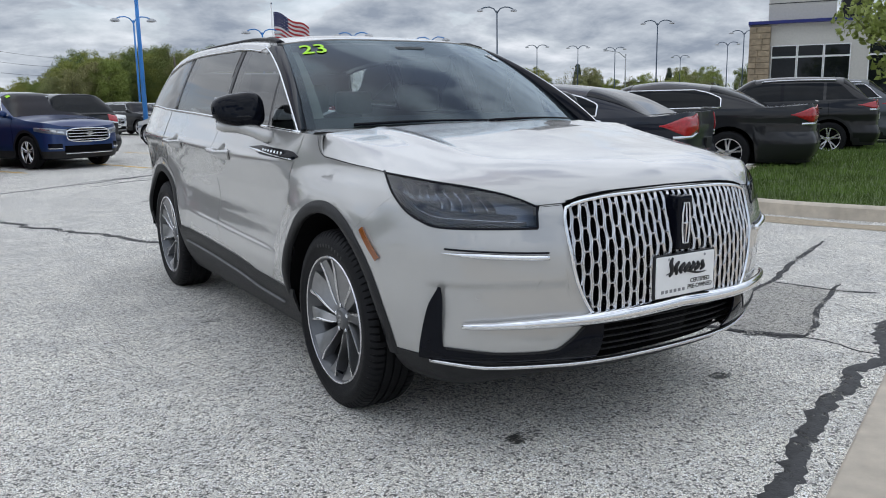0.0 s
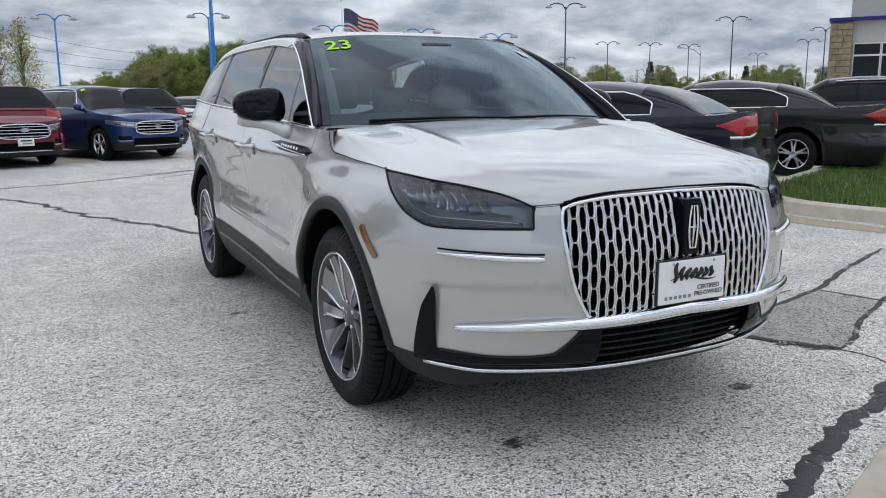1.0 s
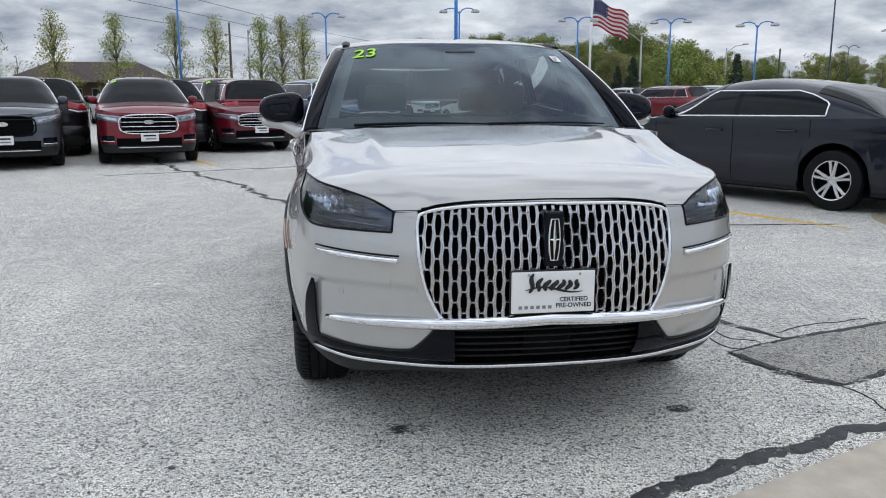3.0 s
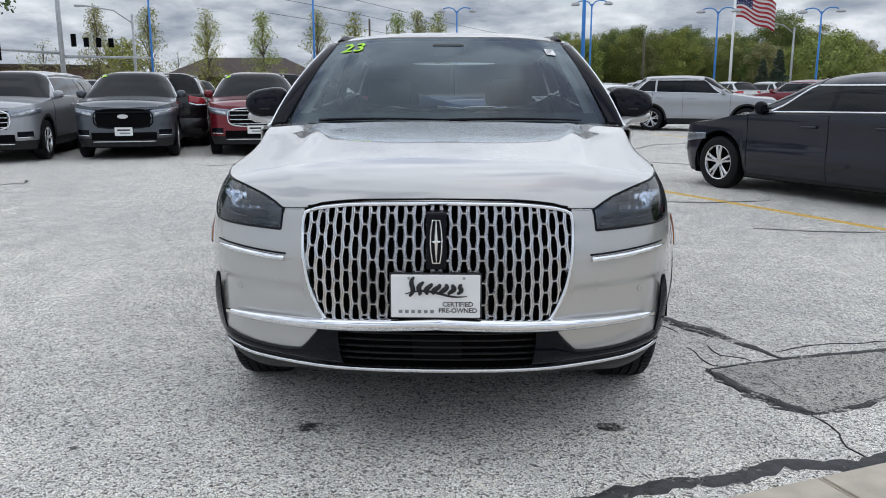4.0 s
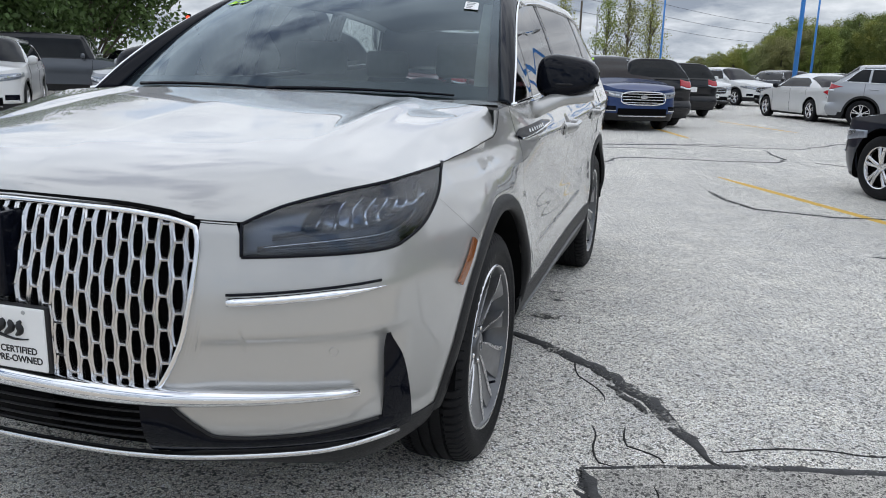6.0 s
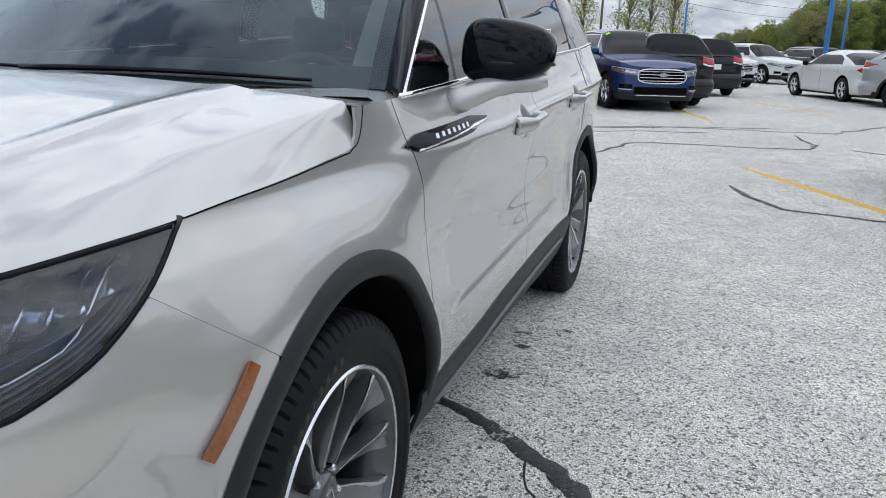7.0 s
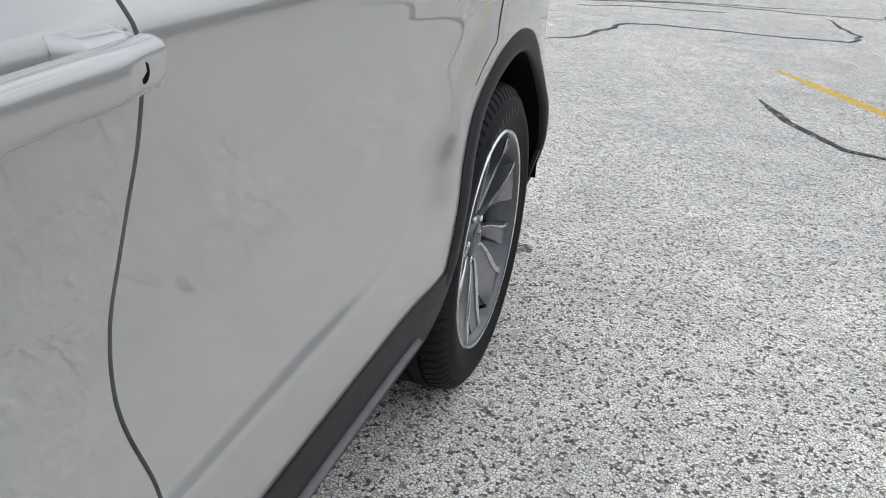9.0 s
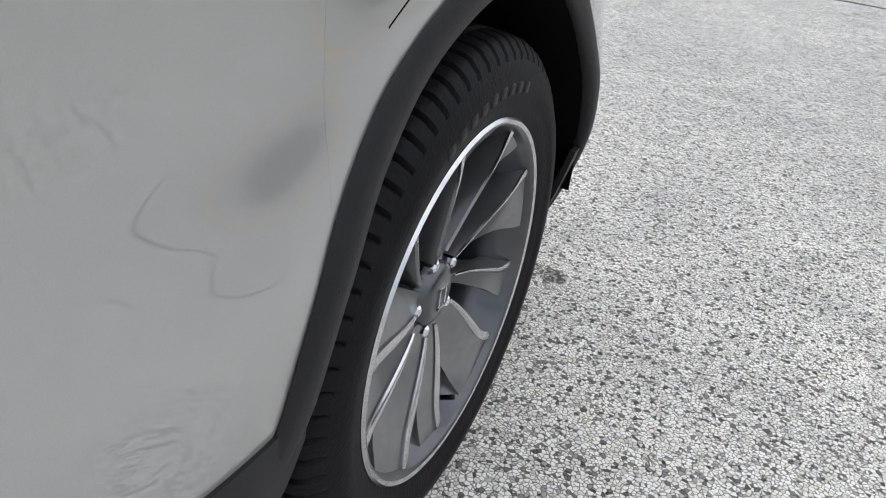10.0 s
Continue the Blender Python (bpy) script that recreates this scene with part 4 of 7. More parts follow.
_xx, _yy = np.array([_fx(u) for u in _uu]), np.array([_fy(u) for u in _uu])
_kern = np.ones(25) / 25
_xs, _ys = np.convolve(np.concatenate([-_xx[12:0:-1], _xx, -_xx[-2:-14:-1]]), _kern, "valid"), np.convolve(np.concatenate([_yy[12:0:-1], _yy, _yy[-2:-14:-1]]), _kern, "valid")


def U(y):
    return float(np.interp(y, _ys, _uu))


def UX(x):
    return float(np.interp(x, _xs[:300], _uu[:300]))


DF = curve((0.18, 0.13), (0.27, 0.075), (0.33, 0.05), (0.38, 0.02), (0.46, 0.0), (0.6, -0.004), (0.70, 0.0), (0.80, 0.025), (0.87, 0.045), (0.95, 0.11), (1.05, 0.2))
DS = curve((0.18, 0.12), (0.30, 0.05), (0.40, 0.018), (0.50, 0.002), (0.58, 0.005), (0.66, 0.017), (0.74, 0.026), (0.82, 0.022), (0.90, 0.007), (0.965, -0.003),
           (1.0, 0.014), (1.05, 0.036), (1.10, 0.060), (1.2, 0.10))
DFEN = curve((0.18, 0.12), (0.30, 0.05), (0.40, 0.018), (0.55, 0.0), (0.70, 0.0), (0.78, 0.008), (0.84, 0.022), (0.90, 0.042), (0.975, 0.076), (1.03, 0.075), (1.1, 0.072), (1.2, 0.09))
AXLE_F, AXLE_R, HUB = 0.0, 2.711, 0.352


def shell(u, z, off=0.0):
    """A point of the body's outer skin: u runs round the plan from nose to tail, z is the height."""
    x, y = float(np.interp(u, _uu, _xs)), float(np.interp(u, _uu, _ys))
    e = 0.004
    dx = float(np.interp(u + e, _uu, _xs) - np.interp(u - e, _uu, _xs))
    dy = float(np.interp(u + e, _uu, _ys) - np.interp(u - e, _uu, _ys))
    k = math.hypot(dx, dy) or 1.0
    nx, ny = dy / k, -dx / k
    t = smooth01(y, 0.0, 0.7)
    zq = z - smooth01(z, 0.75, 0.98) * 0.05 * max(y - 1.0, 0.0) / 1.45
    side = DFEN(z) * (1 - t) + DS(zq) * t
    zc = 0.545 + 0.030 * (y - 0.7)
    side += 0.0075 * smooth01(y, 0.45, 0.75) * smooth01(y, 2.1, 1.75) * smooth01(z, zc, zc + 0.016) * smooth01(z, zc + 0.26, zc + 0.03)
    for ya in (AXLE_F, AXLE_R):
        r = math.hypot(y - ya, z - HUB)
        side -= 0.012 * math.exp(-((r - 0.50) / 0.09) ** 2) * smooth01(z, 0.3, 0.6)
    d = max(-ny, 0) ** 2 * DF(z) + nx * nx * side + max(ny, 0) ** 2 * (DS(z) + 0.03)
    return Vector((x + nx * (off - d), y + ny * (off - d), z))


def side_pt(y, z, off=0.0):
    return shell(U(y), z, off)


def nose_pt(x, z, off=0.0):
    s = -1 if x < 0 else 1
    p = shell(UX(abs(x)), z, off)
    return Vector((s * p.x, p.y, p.z))


HOOD_Z = curve((-0.884, 0.866), (-0.857, 0.892), (-0.824, 0.911), (-0.74, 0.935), (-0.63, 0.948), (-0.519, 0.958), (-0.38, 0.967), (-0.27, 0.975), (-0.116, 0.983), (0.165, 1.003))
HOOD_UP = curve((-0.884, 0.866), (-0.857, 0.892), (-0.824, 0.911), (-0.74, 0.936), (-0.63, 0.951), (-0.519, 0.964), (-0.38, 0.983), (-0.1, 1.035), (0.165, 1.086))
BELT = curve((0.25, 1.082), (0.36, 1.086), (1.0, 1.115), (1.9, 1.16), (2.6, 1.19), (3.2, 1.22), (3.5, 1.16), (3.66, 1.08))
LAMP_LO = curve((-0.886, 0.792), (-0.8, 0.794), (-0.70, 0.797), (-0.66, 0.801), (-0.625, 0.812), (-0.56, 0.837), (-0.50, 0.872), (-0.43, 0.920), (-0.40, 0.942), (-0.37, 0.967))
SILL = curve((-0.6, 0.36), (-0.4, 0.36), (0.4, 0.395), (0.844, 0.405), (1.18, 0.436), (1.97, 0.468), (2.3, 0.475), (3.1, 0.46), (3.66, 0.44))
LIP_Z = curve((0, 0.902), (0.25, 0.898), (0.40, 0.884), (0.437, 0.874), (0.535, 0.866))
ARCH_R = 0.455


def arch_z(y, base, r=ARCH_R):
    for ya in (AXLE_F, AXLE_R):
        if abs(y - ya) < r:
            base = max(base, HUB + math.sqrt(r * r - (y - ya) ** 2))
    return base


def front_top(u):
    x, y = float(np.interp(u, _uu, _xs)), float(np.interp(u, _uu, _ys))
    if x < 0.36:
        return 0.505
    if x < 0.463:
        return GRILLE_EDGE(x)
    if x < 0.536:
        return LIP_Z(x)
    if x < 0.548:
        return lerp(0.866, 0.792, (x - 0.536) / 0.012)
    return LAMP_LO(y) if y < SEAM_Y0 else max(seam_z(y), arch_z(y, 0.36) + 0.004)


SEAM_Y0 = -0.47
GRILLE_EDGE = curve((0.36, 0.505), (0.369, 0.508), (0.396, 0.55), (0.424, 0.62), (0.438, 0.686), (0.450, 0.76), (0.457, 0.833), (0.463, 0.873))
GRILLE_HALF = curve((0.503, 0.368), (0.55, 0.395), (0.62, 0.423), (0.686, 0.437), (0.76, 0.449), (0.825, 0.455), (0.862, 0.448), (0.885, 0.425))


def seam_z(y):
    """The bumper's upper edge behind the head lamp, down to the wheel arch."""
    return lerp(LAMP_LO(SEAM_Y0), 0.752, (y - SEAM_Y0) / 0.2)


BUMPER_LOW = curve((0, 0.49), (0.375, 0.487), (0.41, 0.452), (0.447, 0.412), (0.485, 0.383), (0.56, 0.376), (0.65, 0.377), (0.78, 0.392), (0.9, 0.40))


def front_low(u):
    x, y = float(np.interp(u, _uu, _xs)), float(np.interp(u, _uu, _ys))
    if y > -0.62:
        return arch_z(y, 0.355)
    return BUMPER_LOW(x)


def valance_top(u):
    x, y = float(np.interp(u, _uu, _xs)), float(np.interp(u, _uu, _ys))
    return front_low(u) if y > -0.62 else min(front_low(u), 0.328 + 0.014 * smooth01(x, 0.36, 0.47))


def side_panel(y0, y1, low, top, n=70, m=34, thick=0.006, dish=()):
    def fn(a, b):
        yg = lerp(y0(0.8), y1(0.8), a)
        z = lerp(low(yg), top(yg), b)
        y = lerp(y0(z), y1(z), a)
        off = 0.0
        for dy, dz in dish:
            off -= 0.020 * smooth01(math.hypot((y - dy) / 1.12, z - dz), 0.052, 0.030)
        return side_pt(y, z, off)
    return grid(fn, n, m, thick)


SEAM_F = curve((0.38, 0.44), (0.6, 0.41), (0.755, 0.399), (0.87, 0.395), (0.96, 0.368), (1.0, 0.345), (1.09, 0.30))
SEAM_M = curve((0.40, 1.49), (0.44, 1.475), (0.51, 1.445), (0.58, 1.49), (0.70, 1.466), (0.76, 1.468), (0.85, 1.488), (0.93, 1.496), (1.02, 1.485), (1.15, 1.47))
GAP = 0.0025


def glass_x(y, z):
    b = side_pt(y, BELT(y)).x
    h = max(z - BELT(y), 0)
    return b - 0.27 * h - 0.36 * h * h - 0.10 * smooth01(y, 2.4, 3.4) * h / 0.4


PIL_F = curve((1.07, 0.33), (1.2, 0.51), (1.35, 0.77), (1.44, 0.97), (1.50, 1.14), (1.53, 1.27))
ROOF_E = curve((1.05, 1.495), (1.25, 1.527), (1.6, 1.553), (2.2, 1.558), (2.8, 1.528), (3.2, 1.47), (3.45, 1.41))
ROOF_C = curve((0.95, 1.535), (1.1, 1.562), (1.35, 1.588), (1.7, 1.603), (2.3, 1.60), (2.9, 1.565), (3.4, 1.49))
REAR_Y = curve((1.15, 3.38), (1.3, 3.28), (1.5, 3.12))


def roof_pt(a, b):
    y = lerp(1.12 - 0.14 * (1 - a * a), 3.38 - 0.05 * a * a, b)
    xe = glass_x(y, ROOF_E(y))
    return Vector((a * xe, y, ROOF_E(y) + (ROOF_C(y) - ROOF_E(y)) * (1 - abs(a) ** 2.8)))


def screen_pt(a, b, off=0.0):
    base = Vector((0.785 * a, 0.425 - 0.25 * (1 - a * a), 1.098 + 0.01 * (1 - a * a)))
    top = roof_pt(0.905 * a, 0.0) + Vector((0, -0.004, -0.006))
    p = base.lerp(top, b)
    return p + Vector((0, -0.62, 0.78)) * (0.028 * math.sin(math.pi * b) + off)


def hood_corner(y):
    """The fender's edge rises in a rounded corner behind the hood."""
    return 0.0 if y < 0.146 else 1.004 + 0.078 * (1 - math.sqrt(max(0.0, 1 - ((y - 0.146) / 0.062) ** 2)))


HOOD_X = side_pt(0.165, 1.086).x


def hood_pt(a, b):
    xf = 0.537 * a
    F = nose_pt(xf, LIP_Z(xf), 0.004)
    Rr = Vector((HOOD_X * a, 0.16 + 0.005 * a * a, 1.118 - 0.032 * a * a))
    yc = lerp(-0.945, 0.16, b)
    Cc = Vector((0, yc, HOOD_C(yc)))
    ye = lerp(-0.881, 0.165, b)
    Ee = side_pt(ye, HOOD_UP(ye))
    f0, r0, f1, r1 = Vector((0, -0.945, HOOD_C(-0.945))), Vector((0, 0.16, 1.118)), nose_pt(0.537, LIP_Z(0.537), 0.004), Vector((HOOD_X, 0.165, 1.086))
    p = F * (1 - b) + Rr * b + Cc * (1 - a) + Ee * a - (f0 * (1 - a) * (1 - b) + f1 * a * (1 - b) + r0 * (1 - a) * b + r1 * a * b)
    p.z += 0.020 * (1 - a ** 4) * a * math.sin(math.pi * min(b * 1.15, 1)) ** 0.8
    p.z += 0.014 * math.exp(-((a - 0.66) / 0.042) ** 2) * smooth01(b, 0.30, 0.75) * (1 - 0.6 * smooth01(b, 0.85, 1.0))
    a0 = lerp(0.86, 0.955, smooth01(b, 0.60, 0.95))
    k = max(0.0, (a - a0) / (1 - a0)) ** lerp(1.8, 1.35, smooth01(b, 0.60, 0.95))
    if k > 0:
        back = 0.042 * (1 - math.sqrt(max(0.0, 1 - k * k))) * smooth01(b, 0.70, 1.0)
        p += side_pt(ye - back, lerp(HOOD_UP(ye), HOOD_Z(ye), k)) - side_pt(ye, HOOD_UP(ye))
    return p


HOOD_C = curve((-0.945, 0.902), (-0.915, 0.935), (-0.85, 0.968), (-0.7, 1.006), (-0.4, 1.052), (-0.1, 1.09), (0.16, 1.118))


def wheel_parts(parent, side, yc, turn=0.0):
    """Tyre with grooved tread on a ten-spoke swept alloy wheel; x points outward."""
    R, rim = 0.3635, 0.255
    w = empty("wheel", "", "")
    for k in ("label", "category"):
        if k in w:
            del w[k]
    w.parent = parent
    w.matrix_basis = pose(side * 0.785, yc, HUB, 0, 0, 0 if side > 0 else 180) @ pose(0, 0, 0, turn, 0, 0)
    prof = [(-0.10, rim), (-0.112, 0.28), (-0.116, 0.30), (-0.108, 0.335), (-0.094, 0.355), (-0.085, 0.360)]
    for g in (-0.055, -0.018, 0.018, 0.055):
        prof += [(g - 0.0055, 0.3635), (g - 0.004, 0.356), (g + 0.004, 0.356), (g + 0.0055, 0.3635)]
    prof += [(0.085, 0.360), (0.094, 0.355), (0.104, 0.343), (0.107, 0.335), (0.1155, 0.320), (0.117, 0.307), (0.1165, 0.298), (0.114, 0.294), (0.112, 0.283), (0.107, 0.268), (0.10, rim)]
    ty = lathe(prof, 480)
    # cross slots of the shoulder blocks
    for v in ty.verts:
        r = math.hypot(v.co.y, v.co.z)
        k = int(round(math.atan2(v.co.z, v.co.y) / math.tau * 480)) + (3 if v.co.x > 0 else 0)
        if 0.05 < abs(v.co.x) < 0.112 and r > 0.336 and k % 6 == 0:
            q = 1 - 0.009 / r
            v.co.y, v.co.z = v.co.y * q, v.co.z * q
    part("tyre", ty, RUBBER, w, "black all-season tyre with raised tread blocks", 35)
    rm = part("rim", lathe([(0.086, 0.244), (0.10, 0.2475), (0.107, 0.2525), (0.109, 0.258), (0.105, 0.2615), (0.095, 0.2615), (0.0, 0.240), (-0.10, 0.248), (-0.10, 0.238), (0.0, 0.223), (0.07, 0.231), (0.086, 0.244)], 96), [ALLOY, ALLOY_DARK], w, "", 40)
    # inner faces take the dark grey, which colours in the shade of the wheel pockets
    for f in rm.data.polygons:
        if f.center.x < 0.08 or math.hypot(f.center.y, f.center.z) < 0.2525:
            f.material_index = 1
    # near-black barrel and back disc colour in the shade behind the spokes
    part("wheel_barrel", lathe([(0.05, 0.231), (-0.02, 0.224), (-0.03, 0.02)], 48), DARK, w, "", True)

    def blade(k):
        """Ten swept blades, wide and narrow by turns; a runs from hub to rim, b across the blade."""
        t0, wide = k * math.tau / 10, k % 2 == 0
        h0, h1, sweep, deep = (0.30, 0.195, 0.12, 0.030) if wide else (0.17, 0.085, 0.22, 0.018)

        def fn(a, b):
            r = lerp(0.048, 0.2465, a)
            q = (b - 0.5) * 2
            half = lerp(h0, h1, a ** 0.55) + 0.04 * smooth01(a, 0.74, 1.0)
            ang = t0 + sweep * (1 - a) ** 1.4 - 0.03 * math.sin(math.pi * a) + q * half
            x = lerp(0.060, 0.094, a ** 0.75) - deep * (1 - q) * 0.5 * math.sin(math.pi * min(a * 1.05, 1)) ** 0.6 - (0.0 if wide else 0.004)
            return Vector((x, -math.sin(ang) * r, math.cos(ang) * r))
        return fn
    for k in range(10):
        fn = blade(k)
        bm = grid(fn, 14, 6)
        sd = bmesh.new()
        for edge in (0.0, 1.0):
            grid(lambda a, b, e=edge: fn(a, e) + Vector((-0.045 * b, 0, 0)), 14, 1, bm=sd)
        sp = merge(bm, sd)
        bmesh.ops.recalc_face_normals(sp, faces=sp.faces)
        bl = part("spoke", sp, ALLOY_GREY, w, "satin grey swept spoke, darkened for concave shade, with a bright edge", 50)
        b0, b1 = (0.89, 1.03) if k % 2 == 0 else (0.80, 1.05)
        face = grid(lambda a, b: fn(0.08 + 0.92 * a, lerp(b0, b1, b)) + Vector((0.0035 + 0.0015 * math.sin(math.pi * b), 0, 0)), 14, 3, 0.004)
        bmesh.ops.recalc_face_normals(face, faces=face.faces)
        part("bright_edge", face, ALLOY, bl, "", 40)
    part("hub_cap", lathe([(0.05, 0.05), (0.066, 0.046), (0.072, 0.036), (0.074, 0.030), (0.073, 0.0)], 32), ALLOY_DARK, w, "dark grey centre cap", 50)
    emb = merge(box(0.073, 0.0765, -0.011, -0.007, -0.016, 0.016), box(0.073, 0.0765, 0.007, 0.011, -0.016, 0.016), box(0.073, 0.0765, -0.011, 0.011, 0.014, 0.018), box(0.073, 0.0765, -0.011, 0.011, -0.018, -0.014))
    part("cap_mark", emb, ALLOY, w)
    for k in range(5):
        t = k * math.tau / 5 + 0.3
        n = lathe([(0.045, 0.009), (0.066, 0.009), (0.069, 0.006), (0.069, 0.0)], 6)
        bmesh.ops.transform(n, matrix=Matrix.Translation((0, -math.sin(t) * 0.055, math.cos(t) * 0.055)), verts=n.verts)
        part("lug_nut", n, CHROME, w, "", 30)
    dsc = lathe([(-0.012, 0.155), (0.0, 0.155), (0.0, 0.07), (0.02, 0.07), (0.02, 0.0)], 40)
    part("brake_disc", dsc, STEEL, w, "rust-tinged steel brake disc", 40)
    for k in range(9):
        t = radians(-14 + 5.2 * k)
        mk = box(-0.0015, 0.0015, -0.0085, 0.0085, -0.007, 0.007, 0.001, 1)
        bmesh.ops.transform(mk, matrix=Matrix.Rotation(t, 4, "X") @ Matrix.Translation((0.1165, 0, 0.303)), verts=mk.verts)
        part("sidewall_bar", mk, PLASTIC, w, "", True)
    part("valve_stem", tube([(0.075, 0.06, -0.218), (0.098, 0.055, -0.203)], 0.0045, 8), BLACK_GLOSS, w, "", True)
    return w


def build_crossover():
    car = empty("crossover_car", "pearl white compact luxury crossover with chrome mesh grille, parked on asphalt", "car")
    for sd in (1, -1):
        # painted skin
        u1 = U(-0.275)

        def bump(a, b):
            u = u1 * a
            z = lerp(front_low(u), front_top(u), b)
            x = float(np.interp(u, _uu, _xs))
            pocket = smooth01(x, 0.40, 0.50) * smooth01(x, 0.845, 0.80)
            return shell(u, z, -0.013 * pocket * smooth01(z, 0.622, 0.600) * smooth01(z, 0.37, 0.50))
        bm = grid(bump, 190, 44, 0.006)
        part("front_bumper", flip(bm, sd), PAINT, car, "", 40)
        fen = side_panel(lambda z: SEAM_Y0, lambda z: SEAM_F(z) - GAP, lambda y: max(arch_z(y, SILL(y)), seam_z(y) + 0.0008 if y < -0.26 else 0), lambda y: max(LAMP_LO(y), seam_z(y) + 0.0010) if y < -0.37 else max(HOOD_Z(y), hood_corner(y)) if y < 0.208 else BELT(y), 200, 40)
        part("fender", flip(fen, sd), PAINT, car, "", 40)
        fd = side_panel(lambda z: SEAM_F(z) + GAP, lambda z: SEAM_M(z) - GAP, lambda y: arch_z(y, SILL(y)), BELT, 130, 84, dish=((1.305, 0.963),))
        fdoor = part("front_door", flip(fd, sd), PAINT, car, "", 40)
        rd = side_panel(lambda z: SEAM_M(z) + GAP, lambda z: 2.32, lambda y: arch_z(y, SILL(y)), BELT, 120, 84, dish=((2.245, 0.990),))
        rdoor = part("rear_door", flip(rd, sd), PAINT, car, "", 40)
        qp = side_panel(lambda z: 2.3202, lambda z: 3.655, lambda y: arch_z(y, SILL(y)), BELT, 160, 36)
        part("quarter_panel", flip(qp, sd), PAINT, car, "", 40)

        seam = [side_pt(AXLE_R + 0.525 * math.cos(t), HUB + 0.525 * math.sin(t), -0.0008) for t in np.linspace(radians(126), radians(112), 10)] + [side_pt(2.515 + 0.035 * smooth01(z, 0.84, 1.15), z, 0.0) for z in np.linspace(0.87, BELT(2.55) - 0.01, 12)]
        part("door_seam", flip(tube(seam, 0.0016, 5), sd), DARK, car)
        # black lower cladding: valance, sills, arch lips
        def val(a, b):
            u = U(-0.44) * a
            x = float(np.interp(u, _uu, _xs))
            return shell(u, lerp(lerp(0.275, 0.225, smooth01(x, 0.45, 0.85)), valance_top(u), b), 0.004 - 0.05 * (1 - b) ** 3)
        part("front_valance", flip(grid(val, 90, 10, 0.006), sd), PLASTIC, car, "", 40)

        def sill(a, b):
            y = lerp(0.40, 2.29, a)
            return side_pt(y, lerp(0.20, SILL(y) + 0.004, b), 0.007 * smooth01(b, 1.0, 0.85) + 0.004)
        part("sill_cladding", flip(grid(sill, 60, 8, 0.01), sd), PLASTIC, car, "", 40)

        def rsill(a, b):
            y = lerp(3.10, 3.65, a)
            return side_pt(y, lerp(0.31, SILL(y) + 0.004, b), 0.006)
        part("rear_valance", flip(grid(rsill, 30, 6, 0.01), sd), PLASTIC, car, "", 40)
        part("sill_strip", flip(tube([side_pt(lerp(0.55, 2.15, k / 24), SILL(lerp(0.55, 2.15, k / 24)) - 0.085, 0.012) for k in range(25)], 0.011, 8, flat=0.6), sd), SILL_GREY, car, "grey sill strip", True)
        for ya in (AXLE_F, AXLE_R):
            def lip(a, b, ya=ya):
                t = lerp(-3, 183, a)
                prof = ((0.437, -0.016), (0.434, 0.003), (0.440, 0.010), (0.455, 0.011), (0.472, 0.009), (0.484, 0.002))
                r, o = prof[min(int(b * 5 + 0.5), 5)]
                y, z = ya + r * math.cos(radians(t)), HUB + r * math.sin(radians(t))
                return side_pt(y, max(z, 0.24), o)
            bm = grid(lip, 64, 5)
            bmesh.ops.recalc_face_normals(bm, faces=bm.faces)
            part("arch_lip", flip(bm, sd), PLASTIC, car, "dark grey plastic wheel arch lip", 50)

            def liner(a, b, ya=ya):
                t = radians(lerp(3, 177, a))
                r = 0.4355 - 0.03 * b
                return (lerp(0.90, 0.50, b), ya + r * math.cos(t), HUB + r * math.sin(t))
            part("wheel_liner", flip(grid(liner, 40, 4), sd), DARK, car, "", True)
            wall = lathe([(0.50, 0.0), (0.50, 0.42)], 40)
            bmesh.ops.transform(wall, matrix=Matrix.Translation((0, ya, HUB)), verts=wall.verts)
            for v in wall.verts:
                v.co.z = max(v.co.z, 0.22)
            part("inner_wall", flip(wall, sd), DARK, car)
            wheel_parts(car, sd, ya, {(1, AXLE_R): 0.0, (-1, AXLE_F): -12.0}.get((sd, ya), 22.0))

        # head lamp
        lamp = part("headlight", flip(grid(lambda a, b: lamp_pt(a, b, -0.055), 40, 10), sd), LAMP_SMOKE, car, "dark smoked headlight with bright reflector facets", True)
        part("lens", flip(grid(lambda a, b: lamp_pt(a, b, 0.001), 48, 12), sd), LENS, lamp, "clear lens", True)
        edge = [lamp_pt(0, k / 8, 0.0) for k in range(9)] + [lamp_pt(k / 30, 1, 0.0) for k in range(1, 30)]
        part("bezel", flip(tube(edge, 0.0042, 6), sd), BLACK_GLOSS, lamp, "", True)
        lo = [lamp_pt(k / 30, 0, 0.0) for k in range(31)]
        part("bezel", flip(tube(lo, 0.0045, 6), sd), BLACK_GLOSS, lamp, "", True)
        part("lamp_mask", flip(grid(lambda a, b: lamp_pt(a, 0.08 * b, -0.004), 40, 2), sd), BLACK_GLOSS, lamp, "", True)
        part("lamp_mask", flip(grid(lambda a, b: lamp_pt(a, lerp(0.93, 1.0, b), -0.004), 40, 2), sd), BLACK_GLOSS, lamp, "", True)
        part("lamp_side", flip(grid(lambda a, b: lamp_pt(a, 0.02, -0.055 * b), 40, 3), sd), LAMP_SMOKE, lamp, "", True)
        part("lamp_side", flip(grid(lambda a, b: lamp_pt(a, 0.98, -0.055 * b), 40, 3), sd), LAMP_SMOKE, lamp, "", True)
